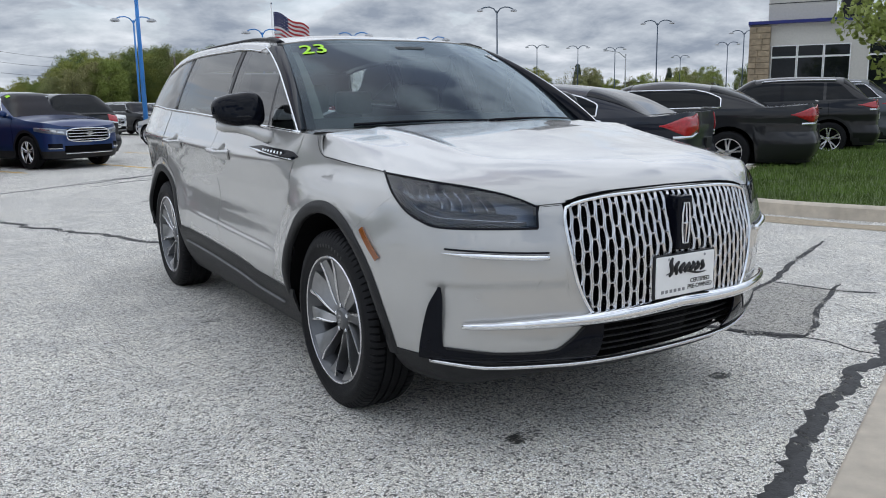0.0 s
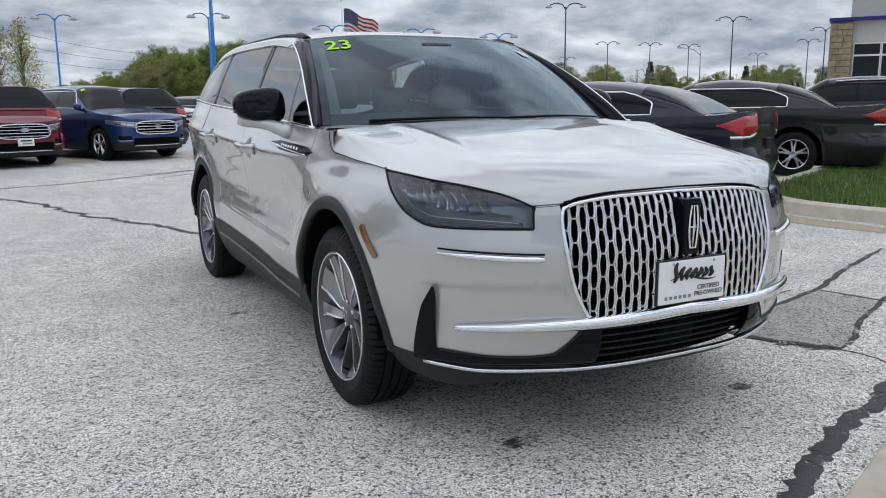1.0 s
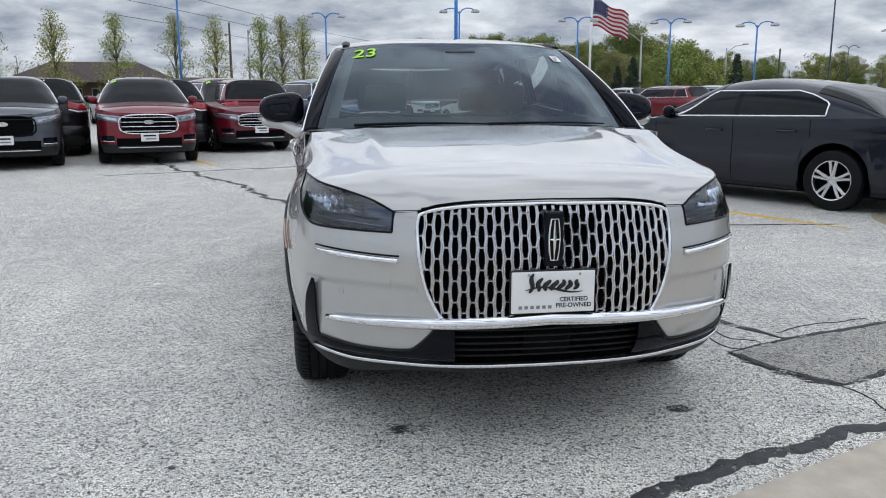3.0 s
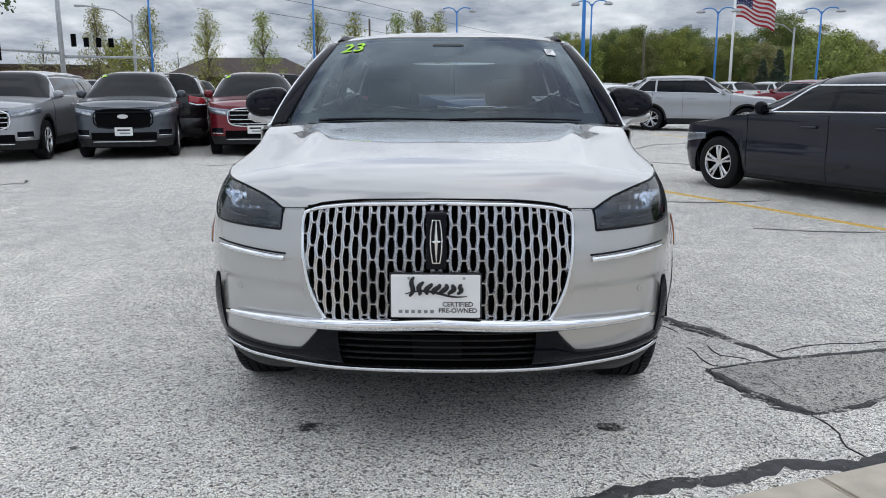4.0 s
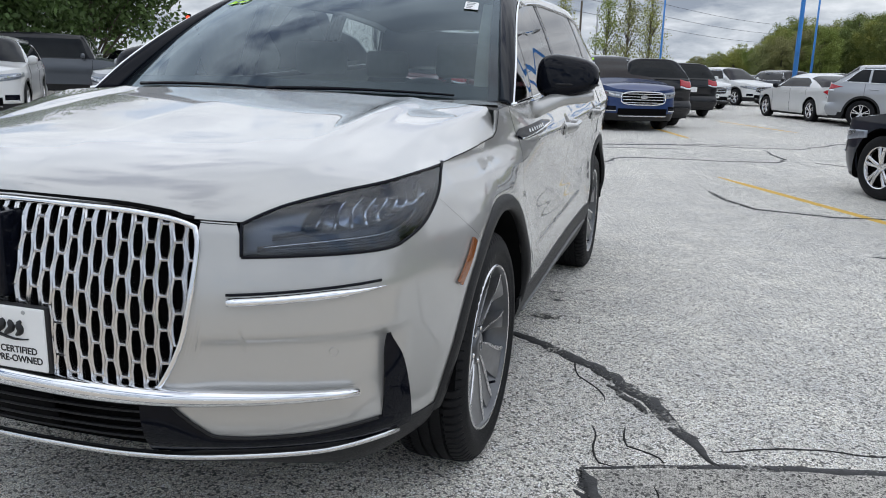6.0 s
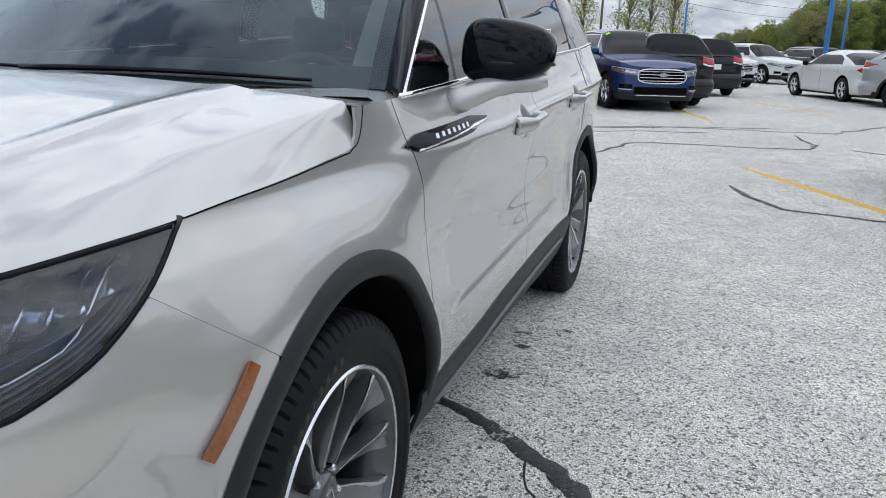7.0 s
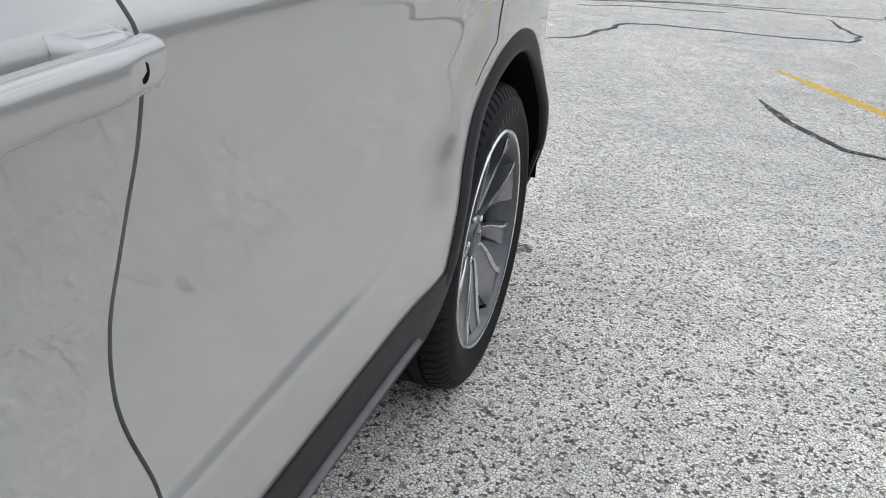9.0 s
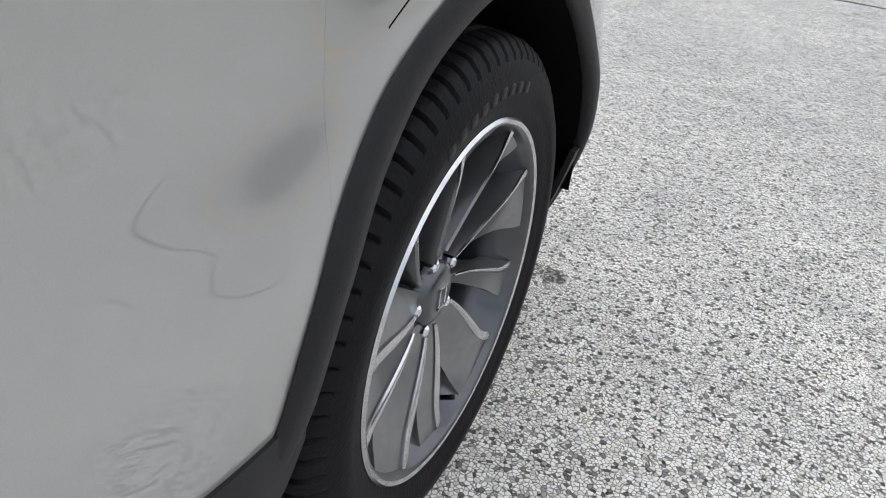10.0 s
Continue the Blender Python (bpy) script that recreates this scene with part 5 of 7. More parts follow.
        for k in range(9):
            a0 = 0.20 + 0.068 * k
            top_ = 0.84 - 0.10 * (k > 6)
            bm = grid(lambda a, b: lamp_pt(lerp(a0, a0 + 0.050, a) + 0.07 * b * b, lerp(0.40, top_, b) - 0.05 * math.sin(a * math.pi), -0.048 + 0.030 * a + 0.010 * math.sin(5 * b + k)), 5, 7, 0.003)
            part("reflector_facet", flip(bm, sd), LAMP_STEP, lamp, "bright faceted reflector", True)
        part("facet_shelf", flip(grid(lambda a, b: lamp_pt(lerp(0.10, 0.86, a), lerp(0.345, 0.385, b), -0.046 + 0.034 * (1 - b)), 24, 2, 0.003), sd), LAMP_SMOKE, lamp, "", True)
        part("light_guide", flip(tube([lamp_pt(lerp(0.05, 0.84, k / 24), 0.17 + 0.03 * math.sin(k / 24 * math.pi) + 0.5 * smooth01(k, 19, 24), -0.022) for k in range(25)], 0.006, 6, flat=0.5), sd), SATIN, lamp, "thin light guide", True)
        for k in range(3):
            part("lamp_rib", flip(tube([lamp_pt(lerp(0.05, 0.9 - 0.03 * k, i / 20), 0.07 + 0.035 * k, -0.012 - 0.006 * k) for i in range(21)], 0.003, 5), sd), LAMP_SMOKE, lamp, "", True)

        # brightwork of the nose
        st = [nose_pt(lerp(0.515, 0.80, k / 16), 0.703 + 0.018 * (k / 16) ** 1.5, 0.006) for k in range(17)]
        part("upper_chrome_strip", flip(tube(st, lambda t: 0.0125 * min(1, 3.2 * (1 - t) + 0.12), 8, flat=0.8), sd), CHROME, car, "", True)
        st = [nose_pt(lerp(0.513, 0.795, k / 16), 0.718 + 0.016 * (k / 16) ** 1.5, 0.002) for k in range(17)]
        part("strip_shadow_gap", flip(tube(st, 0.0035, 5), sd), BLACK_GLOSS, car, "", True)
        sens = lathe([(0.0, 0.0115), (0.003, 0.0115), (0.003, 0.0095), (0.0015, 0.009), (0.002, 0.0)], 20)
        p = nose_pt(0.715, 0.575, -0.0135)
        bmesh.ops.transform(sens, matrix=Matrix.Translation(p) @ Matrix.Rotation(radians(-52), 4, "Z"), verts=sens.verts)
        part("parking_sensor", flip(sens, sd), PAINT, car, "", 40)
        # gloss black slot beside the arch, running on below the bumper panel
        slot_f, slot_b = curve((0.343, -0.690), (0.40, -0.690), (0.485, -0.694), (0.56, -0.697), (0.606, -0.694)), curve((0.343, -0.593), (0.40, -0.611), (0.474, -0.634), (0.545, -0.656), (0.606, -0.688))

        def slot(a, b):
            z = lerp(0.343, 0.606, b)
            return side_pt(lerp(slot_f(z), slot_b(z), a), z, 0.004 + 0.006 * a)
        part("air_curtain_slot", flip(grid(slot, 10, 24, 0.006), sd), BLACK_GLOSS, car, "gloss black vertical air slot", 40)

        def band(a, b):
            u = lerp(UX(0.33), U(-0.66), a)
            return shell(u, lerp(0.335, front_low(u) + 0.003, b), 0.002 + 0.007 * math.sin(math.pi * b))
        part("bumper_trim", flip(grid(band, 60, 8, 0.006), sd), BLACK_GLOSS, car, "gloss black bumper trim", 40)
        edge = [shell(lerp(UX(0.40), U(-0.70), k / 40), front_low(lerp(UX(0.40), U(-0.70), k / 40)), 0.003) for k in range(41)]
        part("trim_bead", flip(tube(edge, 0.004, 6), sd), PLASTIC, car, "", True)
        # amber side marker
        def mk(a, b):
            y, z = lerp(-0.440, -0.338, a), lerp(0.672, 0.768, a)
            return side_pt(y + 0.016 * (b - 0.5), z - 0.013 * (b - 0.5), 0.004)
        part("side_marker", flip(grid(mk, 8, 3, 0.006), sd), AMBER, car, "amber side marker reflector", 40)

        # glasshouse
        def ribbon(fn, n, m, t=0.008):
            return flip(grid(fn, n, m, t), sd)

        def win_z(y, b):
            return lerp(BELT(y) + 0.008, ROOF_E(y) - 0.035, b)

        def pane(y0, y1):
            def fn(a, b):
                yg = lerp(y0(1.3), y1(1.3), a)
                z = win_z(yg, b)
                y = lerp(y0(z), y1(z), a)
                z = win_z(y, b)
                return (glass_x(y, z) - 0.004, y, z)
            return fn
        for nm, y0, y1, par in (("front_quarter_window", lambda z: PIL_F(z) + 0.03, lambda z: max(0.74 + 0.12 * (z - 1.1), PIL_F(z) + 0.031), car),
                                ("front_door_window", lambda z: max(0.765 + 0.12 * (z - 1.1), PIL_F(z) + 0.03), lambda z: 1.44, fdoor),
                                ("rear_door_window", lambda z: 1.52, lambda z: 2.46 - 0.25 * (z - 1.15), rdoor),
                                ("rear_quarter_window", lambda z: 2.53 - 0.25 * (z - 1.15), lambda z: REAR_Y(z) - 0.06, car)):
            part(nm, flip(grid(pane(y0, y1), 16, 10), sd), SIDE_GLASS, par, "dark tinted window glass", True)
        part("window_divider", flip(grid(pane(lambda z: max(0.74 + 0.12 * (z - 1.1), PIL_F(z) + 0.02), lambda z: max(0.765 + 0.12 * (z - 1.1), PIL_F(z) + 0.03)), 2, 12, 0.01), sd), BLACK_GLOSS, fdoor)
        part("centre_pillar", flip(grid(pane(lambda z: 1.435, lambda z: 1.525), 3, 12, 0.03), sd), BLACK_GLOSS, car, "", True)
        part("rear_pillar_trim", flip(grid(pane(lambda z: 2.455 - 0.25 * (z - 1.15), lambda z: 2.535 - 0.25 * (z - 1.15)), 3, 12, 0.03), sd), BLACK_GLOSS, car, "", True)

        def header(a, b):
            y = lerp(1.10, 3.16, a)
            z = lerp(ROOF_E(y) - 0.042, ROOF_E(y), b)
            return (glass_x(y, z), y, z)
        part("roof_side_rail", flip(grid(header, 60, 3, 0.02), sd), PAINT, car, "", True)

        def pillar(a, b):
            z = lerp(1.084, 1.515, b)
            f = Vector((glass_x(PIL_F(z), z), PIL_F(z), z))
            k = (z - 1.098) / (roof_pt(0.905, 0).z - 1.098)
            w = screen_pt(1.0, min(max(k, 0), 1), 0.001)
            p = w.lerp(f, a)
            return p + Vector((0.5, -0.6, 0.3)) * 0.018 * math.sin(math.pi * a)
        part("windscreen_pillar", flip(grid(pillar, 8, 24, 0.012), sd), BLACK_GLOSS, car, "gloss black windscreen pillar", True)
        belt_line = [(glass_x(y, BELT(y)) + 0.004, y, BELT(y) + 0.006) for y in np.linspace(0.34, 3.30, 50)]
        part("belt_chrome", flip(tube(belt_line, 0.0058, 6, flat=1.2), sd), CHROME, car, "", True)
        fr = [(glass_x(PIL_F(z), z) + 0.003, PIL_F(z) + 0.004, z) for z in np.linspace(1.085, 1.495, 24)]
        fr += [(glass_x(y, ROOF_E(y) - 0.038) + 0.004, y, ROOF_E(y) - 0.038) for y in np.linspace(1.2, 3.10, 36)]
        fr += [(glass_x(REAR_Y(z), z) + 0.002, REAR_Y(z) - 0.03, z) for z in np.linspace(1.43, 1.22, 8)]
        part("window_chrome", flip(tube(fr, 0.0040, 6), sd), CHROME, car, "", True)

        def rearq(a, b):
            z = lerp(BELT(3.3), ROOF_E(3.2), b)
            y0 = REAR_Y(z) - 0.05
            p0 = Vector((glass_x(y0, z), y0, z))
            p1 = Vector((0, 3.60 - 0.62 * (z - 1.2), z))
            p = p0.lerp(p1, a)
            p.y += 0.10 * math.sin(math.pi * a) ** 0.7
            return p
        part("tail_pillar", flip(grid(rearq, 16, 10, 0.02), sd), PAINT, car, "", True)

        # flush roof rail with dark end cap
        rail = [roof_pt(0.90, (y - 1.1) / 2.24) + Vector((0, 0, 0.006 * smooth01(y, 1.15, 1.3))) for y in np.linspace(1.13, 3.1, 44)]
        part("roof_rail", flip(tube(rail, 0.019, 8, flat=0.55), sd), BLACK_GLOSS, car, "flush gloss black roof rail", True)
        part("rail_end_cap", flip(tube(rail[:6], lambda t: 0.012 + 0.012 * math.sin(math.pi * t), 8, flat=0.7), sd), PLASTIC, car, "", True)

        # door mirror: gloss black shell on a painted arm
        def mir(a, b):
            t, q = a * math.tau, b * math.pi
            cx = lambda v, n: math.copysign(abs(v) ** n, v)
            sx, sy, sz = cx(math.cos(t), 0.72) * math.sin(q) ** 0.65, cx(math.sin(t), 0.8) * math.sin(q) ** 0.65, cx(math.cos(q), 0.7)
            x = 0.968 + 0.118 * sx
            z = 1.188 + sz * (0.078 - 0.016 * sx)
            y = 0.80 + (0.075 if sy < 0 else 0.05) * sy + 0.10 * (x - 0.968) + 0.02 * sz
            return (x, y, z)
        bm = grid(mir, 32, 20, close_u=True)
        bmesh.ops.remove_doubles(bm, verts=bm.verts, dist=1e-5)
        mirror = part("door_mirror", flip(bm, sd), BLACK_GLOSS, car, "gloss black door mirror", 60)
        part("mirror_band", flip(tube([(0.968 + 0.114 * math.cos(t), 0.80 + (0.079 if math.sin(t) < 0 else 0.05) * math.sin(t) + 0.012 * math.cos(t), 1.158) for t in np.linspace(0, math.tau, 33)], 0.005, 6), sd), PLASTIC, mirror, "", True)
        arm = [(0.845, 0.66, 1.058), (0.875, 0.685, 1.066), (0.905, 0.715, 1.083), (0.94, 0.75, 1.10), (0.985, 0.785, 1.110), (1.04, 0.80, 1.114), (1.07, 0.805, 1.12)]
        part("mirror_arm", flip(tube(arm, lambda t: lerp(0.046, 0.033, t) if t < 0.85 else 0.024, 12, flat=0.75), sd), PAINT, mirror, "painted mirror arm", True)
        part("mirror_glass", flip(box(0.885, 1.06, 0.852, 0.858, 1.13, 1.245, 0.002), sd), CHROME, mirror)

        # fender and door name bar
        def bar(a, b):
            y = lerp(0.328, 0.878, a)
            h = 0.0195 * min(1, (1 - a) * 3.2 + 0.08) * (0.12 + 0.88 * smooth01(a, -0.01, 0.11))
            z = 0.989 + 0.026 * a + h * (b - 0.5) * 2
            return side_pt(y, z, 0.005 + 0.002 * math.sin(b * math.pi))
        nb = part("name_bar", flip(grid(bar, 40, 4, 0.006), sd), BLACK_GLOSS, car, "gloss black name bar", 50)
        st = [side_pt(lerp(0.372, 0.868, k / 24), 0.977 + 0.034 * k / 24, 0.010) for k in range(25)]
        part("bar_chrome", flip(tube(st, lambda t: 0.0035 + 0.007 * smooth01(t, 0.62, 0.75) * (1 - t) * 3, 6, flat=0.8), sd), CHROME, nb, "", True)
        for k in range(7):
            y = 0.468 + 0.034 * k
            z = 0.993 + 0.026 * (y - 0.328) / 0.55
            bm = grid(lambda a, b: side_pt(y + 0.016 * a, z + 0.011 * (b - 0.5), 0.0095), 2, 2, 0.003)
            part("raised_block", flip(bm, sd), CHROME, nb)

        # door handles
        for dr, y0, y1, z0 in ((fdoor, 1.165, 1.475, 0.963), (rdoor, 2.10, 2.43, 0.988)):
            def strap(a, b):
                """A flat front plate that narrows into a curved grip."""
                t = min(max((a - 0.04) / 0.92, 0.0), 1.0)
                cap_ = min(1.0, a / 0.04, (1 - a) / 0.04)
                h = lerp(0.0265, 0.0175, smooth01(t, 0.10, 0.45)) * (0.25 + 0.75 * cap_ ** 0.5)
                out = lerp(0.004, 0.036, smooth01(t, 0.0, 0.42)) - 0.012 * smooth01(t, 0.80, 1.0)
                th = lerp(0.010, 0.0105, t) * (0.2 + 0.8 * cap_ ** 0.5)
                q = b * math.tau
                cs, sn = math.cos(q), math.sin(q)
                dz, dn = h * math.copysign(abs(sn) ** 0.62, sn), th * math.copysign(abs(cs) ** 0.62, cs)
                return side_pt(lerp(y0, y1, t), z0 + 0.010 * smooth01(t, 0.2, 0.9) + dz, out + dn)
            bm = grid(strap, 36, 20)
            bmesh.ops.remove_doubles(bm, verts=bm.verts, dist=1e-5)
            bmesh.ops.recalc_face_normals(bm, faces=bm.faces)
            hd = part("door_handle", flip(bm, sd), PAINT, dr, "painted door handle", 60)
            gk = [side_pt(y0 + 0.045, z0 + 0.028, 0.001), side_pt(y0 + 0.006, z0 + 0.020, 0.001), side_pt(y0 - 0.001, z0 + 0.008, 0.001), side_pt(y0 - 0.001, z0 - 0.020, 0.001), side_pt(y0 + 0.008, z0 - 0.027, 0.001), side_pt(y0 + 0.055, z0 - 0.025, 0.001)]
            part("gasket", flip(tube(gk, 0.0017, 6), sd), DARK, hd)
            foot = grid(lambda a, b: side_pt(lerp(y1 - 0.062, y1 + 0.002, a), z0 + 0.010 + lerp(-0.020, 0.020, b), 0.022 * math.sin(math.pi * b) ** 0.3 * min(1, 8 * a, 8 * (1 - a))), 8, 8)
            part("handle_foot", flip(foot, sd), PAINT, hd, "", 60)
            if dr is fdoor and sd > 0:
                kc = lathe([(-0.004, 0.0075), (0.0015, 0.0075), (0.002, 0.006), (0.002, 0)], 16)
                q = side_pt(y1 - 0.032, z0 + 0.010, 0.0385)
                bmesh.ops.transform(kc, matrix=Matrix.Translation(q) @ Matrix.Rotation(radians(12), 4, "Z"), verts=kc.verts)
                part("key_lock", flip(kc, sd), DARK, hd)

    # hood
    def hood(a, b):
        s = 2 * a - 1
        q = abs(s)
        q = q * 0.95 / 0.8 if q < 0.8 else 0.95 + (q - 0.8) * 0.25
        p = hood_pt(q, b ** 1.35)
        return (math.copysign(p.x, s) if s else 0.0, p.y, p.z)
    part("hood", grid(hood, 100, 60, 0.008), PAINT, car, "", 75)
    part("roof", grid(lambda a, b: roof_pt(2 * a - 1, b), 40, 50, 0.015), PAINT, car, "", 40)
    for sd in (1, -1):
        seam = [nose_pt(x, LIP_Z(x) - 0.004, -0.001) for x in np.linspace(0.43, 0.53, 8)] + [side_pt(y, HOOD_Z(y) - 0.001, 0.0) for y in np.linspace(-0.84, 0.118, 40)] + [side_pt(0.1265 + 0.042 * math.sqrt(1 - k * k), 1.083 - 0.079 * k) for k in np.linspace(1, 0, 12)]
        part("hood_seam", flip(tube(seam, 0.0015, 5), sd), DARK, car)

        def corner(a, b):
            f = hood_pt(lerp(0.70, 0.953, a), 1.0)
            r = screen_pt(0.93, 0.0).lerp(side_pt(0.46, BELT(0.46)), a) + Vector((0, 0.02, 0))
            o = side_pt(lerp(0.172, 0.46, b), BELT(lerp(0.172, 0.46, b)))
            f1, r1 = hood_pt(0.953, 1.0), side_pt(0.46, BELT(0.46)) + Vector((0, 0.02, 0))
            return f.lerp(r, b) + (o - f1.lerp(r1, b)) * a * a + Vector((0, -0.004 * (1 - b), -0.003 * (1 - b)))
        part("cowl_corner", flip(grid(corner, 14, 10), sd), PAINT, car, "", True)

    # windscreen, frit, cowl, wipers
    ws = part("windscreen", grid(lambda a, b: screen_pt(2 * a - 1, b), 32, 24), WINDSCREEN, car, "raked windscreen reflecting the cloudy sky", True)
    ws.visible_shadow = False
    part("frit_band", grid(lambda a, b: screen_pt(2 * a - 1, 0.10 * b, -0.004), 32, 3), DASH, ws, "", True)
    part("frit_band", grid(lambda a, b: screen_pt(2 * a - 1, lerp(0.955, 1.0, b), -0.004), 32, 3), DARK, ws, "", True)
    for sd in (1, -1):
        part("frit_band", flip(grid(lambda a, b: screen_pt(lerp(0.955, 1.0, a), b, -0.004), 3, 24), sd), BLACK_GLOSS, ws, "", True)
    part("cowl_panel", grid(lambda a, b: Vector((0.82 * (2 * a - 1), lerp(0.13 + 0.12 * (2 * a - 1) ** 2, 0.22 + 0.24 * (2 * a - 1) ** 2, b), 1.092 - 0.02 * math.sin(math.pi * b))), 24, 4), PLASTIC, car, "", True)
    for x0, x1 in ((-0.62, 0.05), (0.02, 0.66)):
        arm = [screen_pt(lerp(x0, x1, k / 10) / 0.8, 0.012 + 0.012 * math.sin(k / 10 * math.pi), 0.010) for k in range(11)]
        part("wiper", tube(arm, lambda t: 0.008 - 0.004 * t, 6), BLACK_GLOSS, car, "", True)
    part("mirror_pod", box(-0.09, 0.09, 0.86, 0.96, 1.43, 1.50, 0.02), DASH, ws, "dark camera and mirror pod")
    num = text_mesh("23", 0.14, 0.0006, bold=0.0015)
    bmesh.ops.scale(num, vec=(1.10, 1.12, 1), verts=num.verts)
    rake = (screen_pt(-0.8, 0.95) - screen_pt(-0.8, 0.75)).length / 0.2
    for v in num.verts:
        v.co = screen_pt(-0.80 + v.co.x / 0.76, 0.865 + v.co.y / rake, 0.004 + v.co.z)
    part("year_sticker", num, LIME, ws, "lime green number 23 sticker")
    def on_screen(bm):
        for v in bm.verts:
            v.co = screen_pt(0.835 + v.co.x / 0.76, 0.80 + v.co.y / rake, 0.004 + v.co.z)
        return bm
    stk = part("paper_sticker", on_screen(box(-0.03, 0.03, -0.038, 0.038, 0, 0.001)), WHITE, ws, "small white paper sticker")
    part("print_lines", on_screen(merge(*[box(-0.022, 0.018 - 0.006 * k, 0.022 - 0.017 * k, 0.028 - 0.017 * k, 0.001, 0.0018) for k in range(4)])), GREY_INK, stk)

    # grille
    # the near-black backing sheet stands in for the shaded depth behind the mesh
    gr = part("grille", grid(lambda a, b: nose_pt((2 * a - 1) * 0.46, lerp(0.505, 0.885, b), -0.06), 24, 10), DARK, car, "chrome mesh grille over a core coloured near-black for shade", True)
    p, h, ahalf = 0.030, 0.0745, 0.0119

    def half_w(z):
        return GRILLE_HALF(z)
    mesh = bmesh.new()
    for i in range(-17, 18):
        for j in range(-1, 7):
            cx, cz = i * p, 0.491 + j * h + (h / 2 if i % 2 else 0)
            if abs(cx) > half_w(min(max(cz, 0.5), 0.89)) + 0.015 or cz < 0.485 or cz > 0.92:
                continue
            sz = 0.17 * h
            ox = lambda z: (p - ahalf) - ((p - ahalf) - ahalf) * (z / (h / 2))
            outer = [(ahalf, h / 2), (-ahalf, h / 2), (-ox(sz), sz), (-ox(sz), -sz), (-ahalf, -h / 2), (ahalf, -h / 2), (ox(sz), -sz), (ox(sz), sz)]
            e = 0.0044
            inner = [(ahalf - 0.0058, h / 2 - e), (-ahalf + 0.0058, h / 2 - e), (-ox(sz) + 0.0060, sz * 1.05), (-ox(sz) + 0.0060, -sz * 1.05), (-ahalf + 0.0058, -h / 2 + e), (ahalf - 0.0058, -h / 2 + e),
                     (ox(sz) - 0.0060, -sz * 1.05), (ox(sz) - 0.0060, sz * 1.05)]

            def put(q, off):
                z = min(max(cz + q[1], 0.506), LIP_Z(min(abs(cx + q[0]), 0.45)) - 0.006)
                hw = half_w(z)
                return mesh.verts.new(nose_pt(min(max(cx + q[0], -hw), hw), z, off))
            O = [put(q, -0.001) for q in outer]
            M1 = [put((lerp(a[0], b[0], 0.5), lerp(a[1], b[1], 0.5)), 0.0022) for a, b in zip(outer, inner)]
            I = [put(q, -0.0012) for q in inner]
            Bk = [put(q, -0.022) for q in inner]
            tip = [put((s * (p - ahalf), 0), 0.0) for s in (-1, 1)]
            for A, B in ((O, M1), (M1, I), (I, Bk)):
                for k in range(8):
                    mesh.faces.new([A[k], A[(k + 1) % 8], B[(k + 1) % 8], B[k]])
            mesh.faces.new([O[2], tip[0], O[3]])
            mesh.faces.new([O[6], tip[1], O[7]])
    bmesh.ops.recalc_face_normals(mesh, faces=mesh.faces)
    part("grille_mesh", mesh, SATIN, gr, "satin chrome lattice of tall cells", 35)
    rim = [nose_pt(x, LIP_Z(abs(x)) - 0.008, 0.004) for x in np.linspace(-0.436, 0.436, 40)]
    rim += [nose_pt(half_w(z) + 0.004, z, 0.004) for z in np.linspace(0.858, 0.512, 30)]
    rim += [nose_pt(x, 0.507, 0.004) for x in np.linspace(0.368, -0.368, 40)]
    rim += [nose_pt(-half_w(z) - 0.004, z, 0.004) for z in np.linspace(0.512, 0.858, 30)]
    rim.append(rim[0])
    part("grille_frame", tube(rim, 0.0065, 8), CHROME, gr, "", True)
    topgap = [nose_pt(x, LIP_Z(abs(x)) + 0.004, 0.0) for x in np.linspace(-0.45, 0.45, 40)]
    part("hood_lip_gap", tube(topgap, 0.005, 6), DARK, car)
    em = part("emblem_block", box(-0.033, 0.033, -1.004, -0.93, 0.688, 0.876, 0.008), BLACK_GLOSS, gr, "gloss black emblem block")
    ring = [(w, -1.007, z) for w, z in ((-0.0115, 0.712), (-0.0165, 0.745), (-0.0185, 0.782), (-0.0165, 0.82), (-0.0115, 0.852), (0.0115, 0.852), (0.0165, 0.82), (0.0185, 0.782), (0.0165, 0.745), (0.0115, 0.712), (-0.0115, 0.712))]
    star = merge(tube(ring, 0.0032, 6, up=(0, 1, 0)), tube([(0, -1.006, 0.714), (0, -1.008, 0.782), (0, -1.006, 0.85)], lambda t: 0.0016 + 0.0045 * (1 - abs(2 * t - 1)), 6), tube([(-0.018, -1.006, 0.782), (0, -1.008, 0.782), (0.018, -1.006, 0.782)], lambda t: 0.0012 + 0.0035 * (1 - abs(2 * t - 1)), 6))
    part("emblem", star, CHROME, em, "chrome emblem of plain bars")

    # lower chrome bar, intake, bright lip
    def bar_pts(off):
        out = []
        for x in np.linspace(-0.755, 0.755, 61):
            z = 0.506 - 0.027 * (abs(x) / 0.755) ** 0.9
            out.append(nose_pt(x, z, off))
        return out
    part("lower_chrome_bar", tube(bar_pts(0.012), lambda t: 0.010 + 0.0145 * (1 - abs(2 * t - 1) ** 2.2), 10, flat=1.0), CHROME, car, "", True)
    part("lower_intake", grid(lambda a, b: nose_pt((2 * a - 1) * 0.46, lerp(0.30, 0.495, b), -0.075), 20, 4), DARK, car, "dark lower air intake", True)
    for z in (0.355, 0.381, 0.407, 0.433, 0.458):
        part("intake_slat", tube([nose_pt(x, z, -0.03) for x in np.linspace(-0.41, 0.41, 24)], 0.0065, 6, flat=0.6), PLASTIC, car, "", True)
